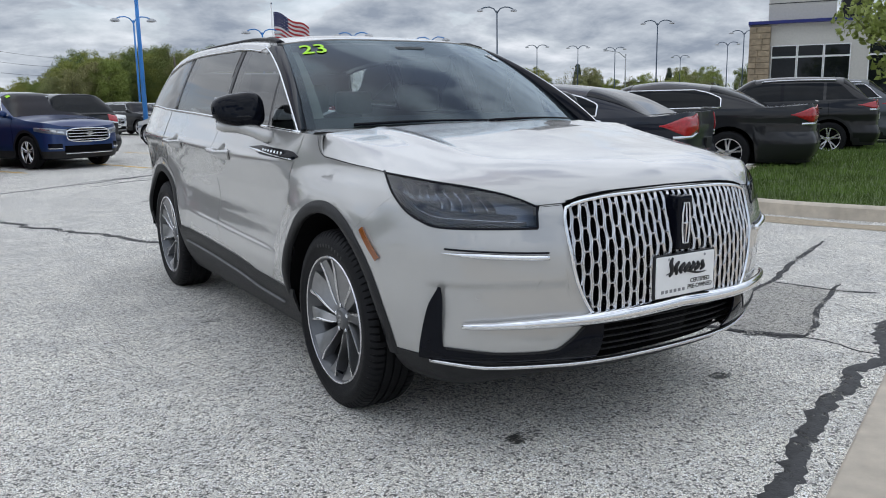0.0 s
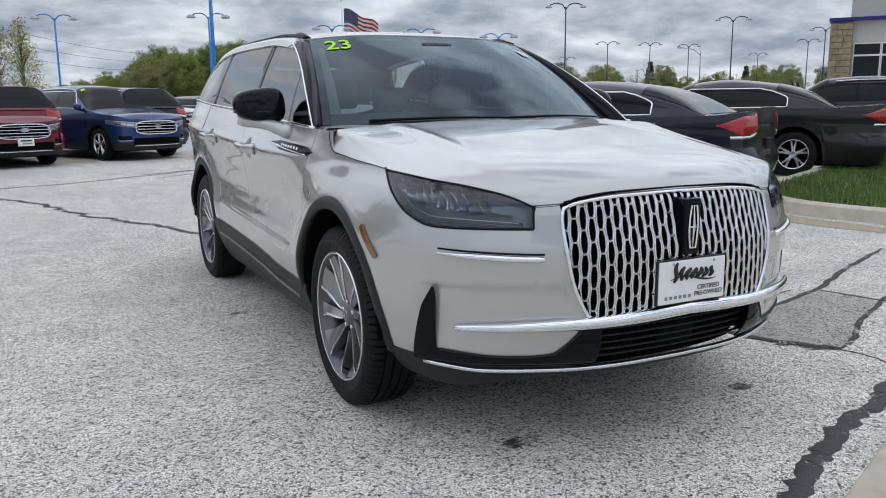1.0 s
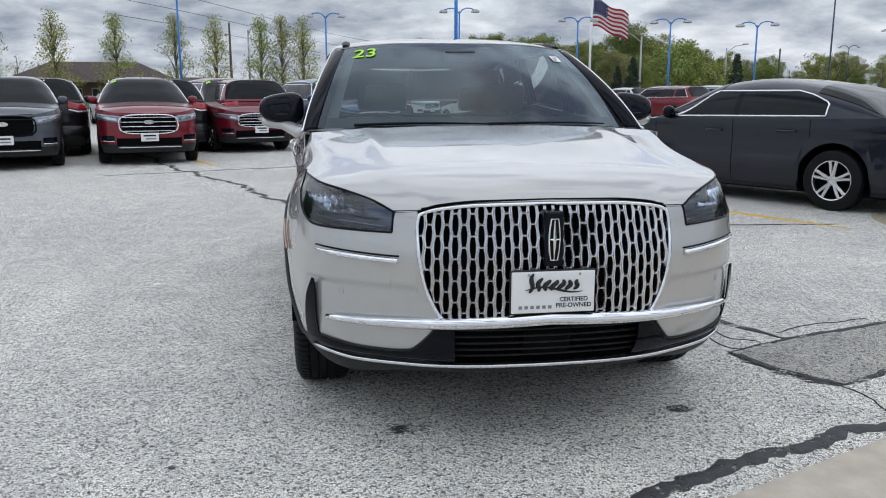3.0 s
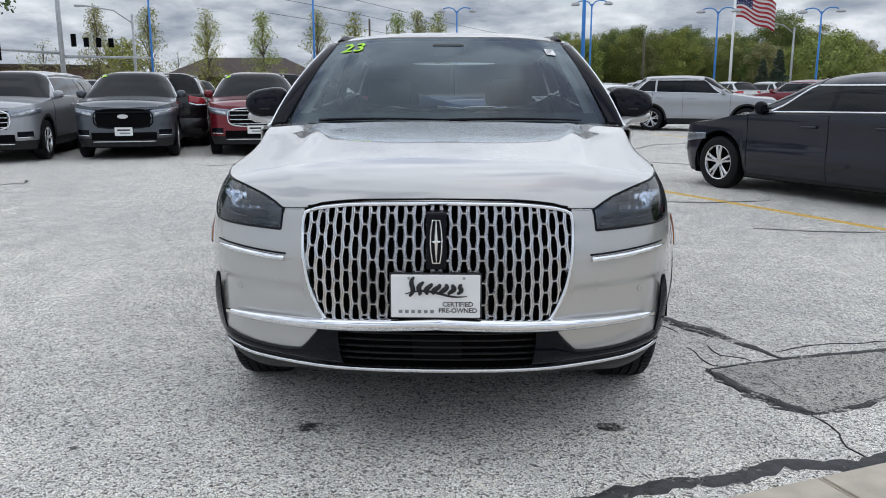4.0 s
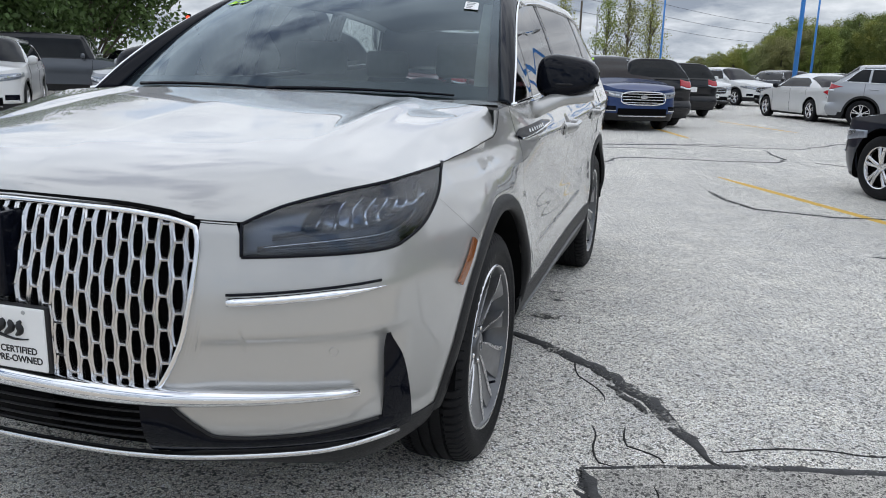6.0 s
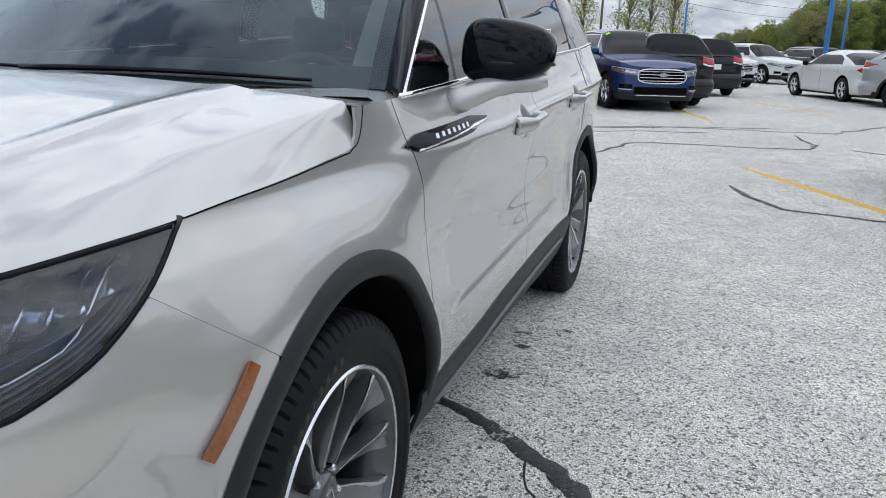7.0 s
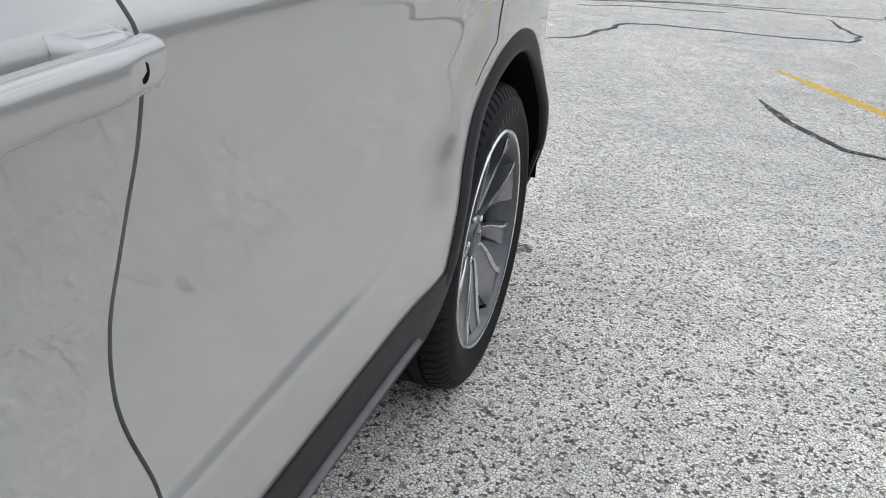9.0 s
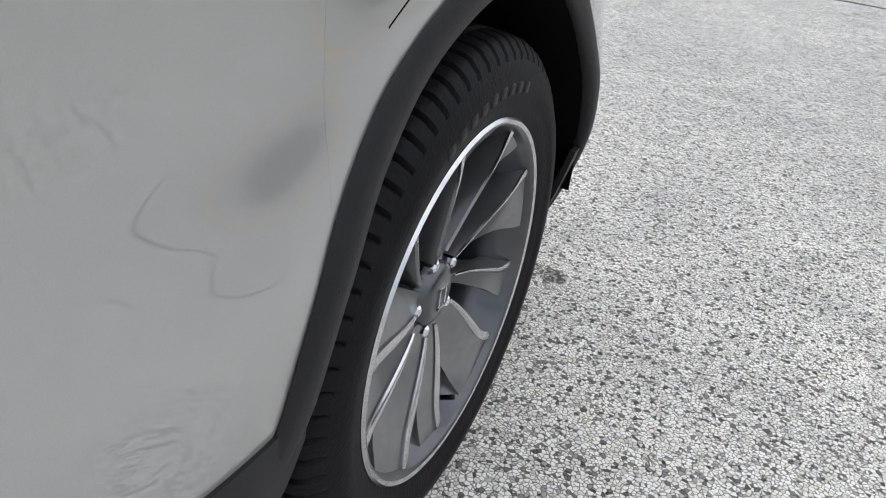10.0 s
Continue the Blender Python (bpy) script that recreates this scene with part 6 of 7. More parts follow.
    part("radar_cover", grid(lambda a, b: nose_pt((2 * a - 1) * 0.085, lerp(0.345, 0.45, b), -0.028), 6, 4, 0.006), DARK, car, "plain sensor cover", True)
    lip = []
    for x in np.linspace(-0.835, 0.835, 81):
        q = nose_pt(x, 0.322 + 0.016 * smooth01(abs(x), 0.68, 0.83), 0.010)
        lip.append(q)
    part("bright_lip", tube(lip, 0.0075, 8), SATIN, car, "satin bright lower lip", True)
    # dealer plate
    fr = part("plate_bracket", box(-0.12, 0.11, -1.0, -0.955, 0.54, 0.67, 0.006), BLACK_GLOSS, car, "black plate bracket")
    pl = part("dealer_plate", box(-0.152, 0.148, -1.012, -0.999, 0.527, 0.680, 0.006), INK, fr, "white dealer plate in a black frame")
    part("plate_face", box(-0.147, 0.143, -1.0165, -1.010, 0.532, 0.675, 0.004), WHITE, pl, "white plate face")
    front = lambda x, z: Matrix.Translation((x, -1.0172, z)) @ Matrix.Rotation(radians(90), 4, "X")
    part("lettering", text_mesh("CERTIFIED", 0.0215, 0.0004, bold=0.0004), INK, pl, loc=front(0.070, 0.577))
    part("lettering", text_mesh("PRE-OWNED", 0.0215, 0.0004, bold=0.0004), INK, pl, loc=front(0.070, 0.556))
    for k, (hh, up) in enumerate(((0.052, 0.004), (0.036, -0.002), (0.030, -0.004), (0.028, -0.004), (0.028, -0.004), (0.026, -0.004), (0.026, -0.004))):
        x0 = -0.078 + 0.026 * k
        bar_ = [(x0 - 0.008 + 0.016 * t + 0.006 * math.sin(t * 6.0 + k), -1.018, 0.632 + up + 1.25 * hh * (t - 0.5)) for t in np.linspace(0, 1, 8)]
        part("brand_bar", tube(bar_, lambda t: 0.0036 + 0.0048 * math.sin(math.pi * t) ** 0.7, 6, up=(0, 1, 0)), INK, pl, "dark plain script-like stroke", True)
    part("brand_bar", tube([(-0.10 + 0.2 * t, -1.018, 0.612 + 0.010 * math.sin(t * 5.5)) for t in np.linspace(0, 1, 16)], lambda t: 0.0012 + 0.003 * math.sin(math.pi * t), 6, up=(0, 1, 0)), INK, pl, "dark plain underline", True)
    for k in range(6):
        part("grey_bar", box(-0.122 + 0.0205 * k, -0.110 + 0.0205 * k, -1.0178, -1.0162, 0.547, 0.558), GREY_INK, pl)
    for x in (-0.088, 0.090):
        sc = lathe([(0, 0.005), (0.002, 0.004), (0.002, 0)], 12)
        bmesh.ops.transform(sc, matrix=Matrix.Translation((x, -1.0165, 0.664)) @ Matrix.Rotation(radians(-90), 4, "Z"), verts=sc.verts)
        part("plate_screw", sc, STEEL, pl)

    # underbody and cabin
    part("engine_bay", box(-0.45, 0.45, -0.66, 0.20, 0.32, 0.80), DARK, car)
    part("under_tray", box(-0.78, 0.78, 0.5, 2.2, 0.20, 0.50), DARK, car)
    part("rear_floor", box(-0.48, 0.48, 2.1, 3.5, 0.26, 0.75), DARK, car)
    part("dashboard", merge(box(-0.74, 0.74, 0.36, 0.78, 0.80, 1.06, 0.05, 3), box(-0.70, 0.70, 0.30, 0.5, 0.98, 1.065, 0.02)), DASH, car, "dark dashboard", True)
    part("parcel_bay", box(-0.74, 0.74, 3.0, 3.3, 0.5, 1.1, 0.03), DASH, car)
    for sd in (1, -1):
        trim = grid(lambda a, b: side_pt(lerp(0.5, 3.1, a), lerp(arch_z(lerp(0.5, 3.1, a), 0.5, 0.475), BELT(lerp(0.5, 3.1, a)) - 0.02, b), -0.07), 40, 6)
        part("door_trim", flip(trim, sd), CLOTH, car, "", True)
        part("pillar_trim", flip(grid(lambda a, b: screen_pt(lerp(0.89, 0.965, a), lerp(0.1, 0.93, b), -0.03), 3, 20), sd), CLOTH, car, "pale pillar lining", True)
    part("headliner", grid(lambda a, b: roof_pt((2 * a - 1) * 0.95, lerp(0.02, 0.95, b)) - Vector((0, 0, 0.035)), 16, 20), LINING, car, "", True)
    for x in (-0.37, 0.37):
        for y, hh in ((1.18, 1.12), (2.1, 1.10)):
            seat = part("seat", merge(box(x - 0.25, x + 0.25, y - 0.28, y + 0.22, 0.45, 0.66, 0.05, 3), box(x - 0.24, x + 0.24, y + 0.12, y + 0.27, 0.6, hh, 0.06, 3)), CLOTH, car, "pale leather seat", True)
            part("headrest", box(x - 0.13, x + 0.13, y + 0.20, y + 0.30, hh + 0.04, hh + 0.2, 0.04, 3), CLOTH, seat, "", True)
    wheel = bmesh.new()
    rp = [(0.37 + 0.185 * math.cos(t), 0.80 + 0.07 * math.sin(t), 0.98 + 0.17 * math.sin(t)) for t in np.linspace(0, math.tau, 33)]
    tube(rp, 0.016, 8, bm=wheel)
    part("steering_wheel", merge(wheel, box(0.31, 0.43, 0.77, 0.81, 0.93, 1.02, 0.02), box(0.19, 0.55, 0.785, 0.805, 0.97, 0.99, 0.005)), DASH, car, "dark steering wheel", True)
    return car


def lamp_pt(a, b, off):
    """The head lamp's opening: a runs from its inner end back along the fender, b from its lower to its upper edge."""
    u = lerp(UX(0.543), U(-0.372), a)
    y = float(np.interp(u, _uu, _ys))
    lo, hi = LAMP_LO(y) + 0.004, HOOD_Z(y) - 0.004
    return shell(u, lerp(lo, max(hi, lo + 0.002), b), off)


build_crossover()


# ---- the other parked cars ----
GLASS_DARK = material("car_glass_reflective", (0.006, 0.008, 0.010), 0.02, vary=0.2, vscale=3, spec=0.2)


def car_paint(name, c, metal=0.35):
    return material(name, c, 0.35, metal, coat=0.8, vary=0.04, vscale=600, var2=0.03, v2scale=2, spec=0.12 if max(c) < 0.05 else 0.4)


PAINTS = {
    "blue": car_paint("blue_paint", (0.006, 0.034, 0.13)), "red": car_paint("red_paint", (0.19, 0.005, 0.014)), "maroon": car_paint("maroon_paint", (0.15, 0.005, 0.018)),
    "grey": car_paint("grey_paint", (0.075, 0.085, 0.10)), "silver": car_paint("silver_paint", (0.40, 0.41, 0.43), 0.6), "white": car_paint("white_paint", (0.72, 0.72, 0.71), 0.05),
    "black": car_paint("black_paint", (0.012, 0.012, 0.014), 0.1), "charcoal": car_paint("charcoal_paint", (0.014, 0.017, 0.027), 0.2), "ink": car_paint("dark_slate_paint", (0.022, 0.0225, 0.025), 0.2)}


def make_wheel_meshes(R):
    """Plain tyre and ten-spoke wheel, shared by all cars of that tyre size; x points outward."""
    rim = R * 0.66
    t = bpy.data.meshes.new("tyre")
    b = lathe([(-0.10, rim), (-0.11, R * 0.85), (-0.095, R * 0.97), (-0.07, R), (0.07, R), (0.095, R * 0.97), (0.11, R * 0.85), (0.10, rim)], 40)
    b.to_mesh(t)
    b.free()
    t.materials.append(RUBBER)
    r = bpy.data.meshes.new("rim")
    b = lathe([(0.07, rim * 0.9), (0.098, rim * 0.95), (0.103, rim), (0.095, rim * 1.02), (-0.05, rim * 0.97)], 40)
    for k in range(10):
        a = (k // 2) * math.tau / 5 + (0.17 if k % 2 else -0.17)
        sp = tube([(0.075, -math.sin(a * 1.0) * 0.04, math.cos(a) * 0.04), (0.09, -math.sin(a) * rim * 0.5, math.cos(a) * rim * 0.5), (0.092, -math.sin(a) * rim * 0.95, math.cos(a) * rim * 0.95)], 0.019, 6, flat=0.8, up=(1, 0, 0))
        b = merge(b, sp)
    b = merge(b, lathe([(0.04, 0.06), (0.08, 0.055), (0.085, 0.0)], 20))
    b.to_mesh(r)
    b.free()
    r.materials.append(ALLOY)
    d = bpy.data.meshes.new("wheel_barrel")
    b = lathe([(0.03, rim * 0.93), (0.02, 0.0)], 24)
    b.to_mesh(d)
    b.free()
    d.materials.append(DARK)
    for me in (t, r):
        for f in me.polygons:
            f.use_smooth = True
        me.set_sharp_from_angle(angle=radians(40))
    return t, r, d


WHEEL_SETS = {R: make_wheel_meshes(R) for R in (0.335, 0.37)}


def make_car(name, label, paint, suv=True, fo=0.93, wb=2.85, ro=1.0, w=0.95, hood=(0.86, 1.0, 1.10), belt=(1.10, 1.17), roof=1.70, ys=(0.42, 1.30, 3.05, 3.62), deck=1.12, gc=0.24, R=0.37,
             grille="slats", rear="lamps", trim=True, sticker=False, rails=True, plate=True, category="car", group="", square=(0.48, 0.42), top_paint=None):
    """A parked car: origin on the ground under the front axle, nose towards -y. ys: windscreen base and top, roof end, rear glass base."""
    car = empty(name, label, category, group)
    tail = wb + ro
    pts = ((0, -fo), (0.5 * w, -fo + 0.035), (0.80 * w, -fo + 0.14), (0.94 * w, -fo + 0.36), (w, 0.1), (w, wb * 0.5), (w, wb), (0.96 * w, tail - 0.32), (0.86 * w, tail - 0.10), (0.5 * w, tail - 0.02), (0, tail))
    cum = [0.0]
    for p, q in zip(pts, pts[1:]):
        cum.append(cum[-1] + math.dist(p, q))
    fx, fy = curve(*[(s / cum[-1], p[0]) for s, p in zip(cum, pts)]), curve(*[(s / cum[-1], p[1]) for s, p in zip(cum, pts)])
    uu = np.linspace(0, 1, 301)
    xs, yy = np.array([fx(u) for u in uu]), np.array([fy(u) for u in uu])
    top = curve((-fo, hood[0]), (-fo + 0.25, lerp(hood[0], hood[1], 0.7)), (-0.2, hood[1]), (ys[0], belt[0]), (lerp(ys[0], ys[3], 0.6), lerp(belt[0], belt[1], 0.6)), (ys[3] - 0.05, belt[1]), (tail, deck if not suv else belt[1] - 0.02))
    DZ = curve((0.15, 0.10), (gc + 0.12, 0.03), (0.5, 0.004), (0.62, 0.012), (0.78, 0.012), (0.90, 0.0), (1.0, 0.012), (1.15, 0.05), (1.3, 0.08))

    def sk(u, z, off=0.0):
        x, y = float(np.interp(u, uu, xs)), float(np.interp(u, uu, yy))
        dx, dy = float(np.interp(u + 0.01, uu, xs) - np.interp(u - 0.01, uu, xs)), float(np.interp(u + 0.01, uu, yy) - np.interp(u - 0.01, uu, yy))
        k = math.hypot(dx, dy) or 1
        nx, ny = dy / k, -dx / k
        d = DZ(z) + 0.06 * max(-ny, 0) * max(0, (z - 0.72)) / 0.2 * 0.5
        return Vector((x + nx * (off - d), y + ny * (off - d), z))
    UY = lambda y: float(np.interp(y, yy, uu))
    UXf = lambda x: float(np.interp(x, xs[:100], uu[:100]))
    sp = lambda y, z, off=0.0: sk(UY(y), z, off)
    rr = R + 0.075

    def low(y, base):
        for ya in (0, wb):
            if abs(y - ya) < rr:
                base = max(base, R + math.sqrt(rr * rr - (y - ya) ** 2))
        return base
    us = np.concatenate([np.linspace(0, UY(-rr), 26), np.linspace(UY(-rr), UY(rr), 26)[1:], np.linspace(UY(rr), UY(wb - rr), 22)[1:], np.linspace(UY(wb - rr), UY(wb + rr), 26)[1:], np.linspace(UY(wb + rr), 1, 26)[1:]])
    clad = gc + 0.16 if suv else gc + 0.04
    for sd in (1, -1):
        n = len(us) - 1

        def side(a, b):
            u = us[min(int(round(a * n)), n)]
            y = float(np.interp(u, uu, yy))
            z = lerp(low(y, clad), top(y), b)
            return sk(u, z)
        body = part("body_side", flip(grid(side, n, 14), sd), paint, car, "", 50)

        def under(a, b):
            u = us[min(int(round(a * n)), n)]
            y = float(np.interp(u, uu, yy))
            lo, hi = low(y, gc), low(y, clad)
            return sk(u, lerp(lo, hi, b), 0.005)
        part("lower_cladding", flip(grid(under, n, 3), sd), PLASTIC, car, "", 50)
        for ya in (0, wb):
            if suv:
                def lip(a, b, ya=ya):
                    t = radians(lerp(-4, 184, a))
                    r = lerp(rr - 0.015, rr + 0.045, b)
                    return sp(ya + r * math.cos(t), max(R + r * math.sin(t), gc), 0.008)
                part("arch_lip", flip(grid(lip, 30, 2), sd), PLASTIC, car, "", True)
            part("wheel_liner", flip(grid(lambda a, b, ya=ya: (lerp(w - 0.03, 0.5, b), ya + rr * math.cos(radians(lerp(-20, 200, a))), R + rr * math.sin(radians(lerp(-20, 200, a)))), 20, 1), sd), DARK, car)
            part("inner_wall", flip(box(0.48, 0.5, ya - rr, ya + rr, gc, R + rr), sd), DARK, car)
            wheel = new("wheel")
            wheel.parent = car
            wheel.matrix_basis = pose(sd * (w - 0.125), ya, R, 0, 0, 0 if sd > 0 else 180)
            for nm, me in zip(("tyre", "rim", "wheel_barrel"), WHEEL_SETS[R]):
                o = new(nm, me)
                o.parent = wheel
    for sd in (1, -1):
        # rear bumper, proud of the tail panel
        part("rear_bumper", flip(grid(lambda a, b: sk(lerp(UY(wb + rr + 0.12), 1.0, a), lerp(gc + 0.06, 0.66, b), 0.004 + 0.045 * math.sin(math.pi * b) ** 0.6 * smooth01(a, 0.0, 0.35)), 24, 8), sd), paint, car, "", True)
    # hood and deck
    def cap(y0, y1, crown):
        def fn(a, b):
            y = lerp(y0, y1, b)
            e = sp(y, top(y))
            s = 2 * a - 1
            return (s * e.x, e.y, e.z + crown * (1 - abs(s) ** 2.2) * smooth01(b if y0 < 1 else 1 - b, -0.02, 0.25))
        return grid(fn, 20, 24)
    part("hood", cap(-fo + 0.003, ys[0] + 0.12, 0.055), paint, car, "", 50)
    if not suv:
        part("boot_lid", cap(ys[3] - 0.15, tail - 0.003, 0.02), paint, car, "", 50)
        part("spoiler", tube([(s * 0.62 * w, tail - 0.07 + 0.06 * abs(s) ** 2, deck + 0.045 - 0.02 * abs(s) ** 2) for s in np.linspace(-1, 1, 16)], 0.02, 6, flat=0.5), paint, car, "", True)

    # cabin
    zr = curve((ys[0] - 0.02, top(ys[0]) - 0.01), (lerp(ys[0], ys[1], 0.5), lerp(belt[0], roof - 0.05, 0.57)), (ys[1], roof - 0.045), (lerp(ys[1], ys[2], 0.4), roof), (ys[2], roof - (0.03 if suv else 0.07)),
               (lerp(ys[2], ys[3], 0.5), lerp(belt[1], roof - 0.05, 0.62)), (ys[3], top(ys[3]) - 0.01))

    def cab(y, q, off=0.0):
        """q from 0 at one belt over the roof to 1 at the other belt."""
        e = sp(y, top(y))
        h = max(zr(y) - top(y), 0.002)
        t = (q - 0.5) * math.pi
        s, c = math.sin(t), max(math.cos(t), 0.0)
        zz = c ** square[0]
        x = math.copysign(abs(s) ** square[1], s) * (e.x - 0.012) * (1 - 0.235 * zz * min(1, h / 0.5))
        return Vector((x + off * s, y, e.z + h * zz + off * c * 0.7))
    part("cabin", grid(lambda a, b: cab(lerp(ys[0], ys[3], b), a), 40, 60), top_paint or paint, car, "", 60)

    def cab_side(y, z, off=0.006):
        e = sp(y, top(y))
        h = max(zr(y) - top(y), 0.002)
        zz = min(max((z - e.z) / h, 0), 1)
        c = zz ** (1 / square[0])
        s = math.sqrt(max(0, 1 - c * c))
        return Vector((s ** square[1] * (e.x - 0.012) * (1 - 0.235 * zz * min(1, h / 0.5)) + off, y, z))
    yz = np.linspace(ys[0], ys[1] + 0.2, 60)
    front_y = lambda z: float(np.interp(z, [zr(v) for v in yz], yz))
    yzr = np.linspace(ys[3], ys[2] - 0.2, 60)
    rear_y = lambda z: float(np.interp(z, [zr(v) for v in yzr], yzr))
    mid = lerp(ys[0], ys[2], 0.50) + 0.12
    backq = mid + (0.85 if suv else 1.15)
    for sd in (1, -1):
        def pane(y0, y1):
            def fn(a, b):
                ztop = roof - 0.15
                zl = lerp(top(lerp(ys[0], ys[3], 0.3)) + 0.035, ztop, b)
                y = lerp(y0(zl), y1(zl), a)
                z = lerp(top(y) + 0.03, min(ztop, zr(y) - 0.095), b)
                return cab_side(y, max(z, top(y) + 0.01))
            return fn
        f0 = lambda z: front_y(z + 0.09) + 0.06
        r0 = lambda z: rear_y(z + 0.09) - (0.16 if suv else 0.12)
        panes = [("side_window", f0, lambda z: max(mid, f0(z) + 0.05)), ("side_window", lambda z: mid + 0.07, lambda z: min(backq, r0(z)))]
        if suv:
            panes.append(("side_window", lambda z: backq + 0.06, lambda z: max(r0(z), backq + 0.1)))
        for nm, y0, y1 in panes:
            part(nm, flip(grid(pane(y0, y1), 14, 8), sd), GLASS_DARK, car, "dark tinted side window", True)
        part("pillar", flip(grid(pane(lambda z: mid, lambda z: mid + 0.07), 2, 8, 0.004), sd), BLACK_GLOSS, car)
        last = panes[-1]
        if trim:
            loop = [pane(*panes[0][1:])(0, k / 12) for k in range(13)] + [pane(lambda z: f0(z), lambda z: last[2](z))(k / 20, 1.0) for k in range(21)]
            loop += [pane(*last[1:])(1, 1 - k / 10) for k in range(11)] + [pane(lambda z: f0(z), lambda z: last[2](z))(1 - k / 20, 0.0) for k in range(21)]
            part("window_trim", flip(tube(loop, 0.012, 5), sd), CHROME, car, "", True)
        for y in (ys[0] + 0.06, mid + 0.03, backq + (0.12 if suv else -0.15)):
            line = [sp(y, z, 0.001) for z in np.linspace(clad + 0.02 if y < wb - rr else R + rr + 0.05, top(y) - 0.01, 12)]
            part("door_seam", flip(tube(line, 0.004, 4), sd), DARK, car)
        for y in (mid - 0.22, backq - (0.12 if suv else 0.42)):
            part("door_handle", flip(tube([sp(y + d, top(y) - 0.14, 0.012 + 0.015 * (1 - (d / 0.11) ** 2)) for d in np.linspace(-0.11, 0.11, 7)], 0.014, 6), sd), paint, car, "", True)
        my = ys[0] + 0.28
        bm = bmesh.new()
        bmesh.ops.create_uvsphere(bm, u_segments=14, v_segments=9, radius=1.0)
        for v in bm.verts:
            v.co = Vector((w + 0.03 + 0.095 * v.co.x, my + 0.06 * v.co.y, top(my) + 0.08 + 0.08 * math.copysign(abs(v.co.z) ** 0.7, v.co.z)))
        part("door_mirror", flip(merge(bm, tube([(w - 0.08, my, top(my) + 0.01), (w + 0.04, my, top(my) + 0.03)], 0.03, 6)), sd), paint if suv else BLACK_GLOSS, car, "", True)
        # lamps
        hl = part("headlight", flip(grid(lambda a, b: sk(lerp(UXf(0.52 * w), UY(-fo + 0.62), a), lerp(hood[0] - 0.17 + 0.10 * a, hood[0] - 0.045 + 0.10 * a - 0.05 * a * a, b), 0.006), 14, 4, 0.01), sd), LAMP_DARK, car, "smoked headlight", True)
        part("reflector", flip(grid(lambda a, b: sk(lerp(UXf(0.60 * w), UY(-fo + 0.42), a), lerp(hood[0] - 0.13 + 0.09 * a, hood[0] - 0.085 + 0.09 * a, b), 0.012), 8, 2), sd), LAMP_WHITE, hl, "", True)
        part("fog_lamp_bezel", flip(grid(lambda a, b: sk(lerp(UXf(0.66 * w), UXf(0.90 * w), a), lerp(0.46, 0.56, b), 0.006), 6, 2), sd), BLACK_GLOSS, car, "", True)
        part("fog_lamp_chrome", flip(tube([sk(lerp(UXf(0.66 * w), UXf(0.90 * w), k / 8), 0.455, 0.014) for k in range(9)], 0.010, 5), sd), SATIN, car, "", True)
        tl = 0.17 if suv else 0.25
        zt = deck - 0.03 if not suv else belt[1] - 0.02
        u_in = float(np.interp(-0.55 * w, -xs[200:], uu[200:]))
        u_out = UY(tail - (0.46 if suv else 0.40))

        def tail_lamp(a, b):
            """A wedge that begins in a point on the flank and wraps round the corner."""
            grow = smooth01(a, 0.0, 0.55)
            lo = zt - tl * lerp(0.55, 1.0, grow) + 0.04 * smooth01(a, 0.7, 1.0)
            return sk(lerp(u_out, u_in, a), lerp(lo, lo + tl * (0.06 + 0.86 * grow), b), 0.010)
        part("tail_light", flip(grid(tail_lamp, 20, 5, 0.012), sd), RED_LAMP, car, "red tail light", True)
        part("clear_lens", flip(grid(lambda a, b: sk(lerp(UY(tail - 0.24), u_in, a), zt - tl - 0.035 + 0.04 * smooth01(a, 0.6, 1.0) + 0.035 * b, 0.011), 8, 1, 0.01), sd), LAMP_WHITE, car, "clear lower lamp strip", True)
        if rails and suv:
            part("roof_rail", flip(tube([cab(y, 0.22) * 1.0 + Vector((0, 0, 0.025)) for y in np.linspace(ys[1] + 0.15, ys[2] - 0.1, 14)], 0.018, 6), -sd), SATIN, car, "", True)
    def screen(a, b, lo, hi, y0, y1):
        return cab(lerp(y0, y1, b), lerp(lo, hi, a), 0.008)
    part("windscreen", grid(lambda a, b: screen(a, b, 0.10 + 0.07 * b, 0.90 - 0.07 * b, ys[0] + 0.03, ys[1] + 0.01), 24, 14), GLASS_DARK, car, "raked windscreen", True)
    part("rear_window", grid(lambda a, b: screen(a, b, 0.12 + 0.06 * b, 0.88 - 0.06 * b, ys[3] - (0.05 if not suv else 0.03), ys[2] + 0.04), 24, 12), GLASS_DARK, car, "tinted rear window", True)
    if sticker:
        part("price_sticker", grid(lambda a, b: screen(a, b, 0.27, 0.35, lerp(ys[0], ys[1], 0.80), lerp(ys[0], ys[1], 0.90)) + Vector((0, -0.008, 0.006)), 3, 3), LIME, car, "lime green windscreen sticker", True)
    # front end
    gw = 0.56 * w
    gz0, gz1 = (0.60, hood[0] - 0.03) if suv else (0.58, hood[0] - 0.10)
    fp = lambda x, z, off: Vector((x, sk(UXf(abs(x)), z, off).y, z))
    # near-black sheet on the skin in place of a shaded grille opening
    gr = part("grille", grid(lambda a, b: fp((2 * a - 1) * gw * (1 - 0.12 * (1 - b)), lerp(gz0, gz1, b), 0.004), 16, 6), DARK, car, "dark front grille", True)
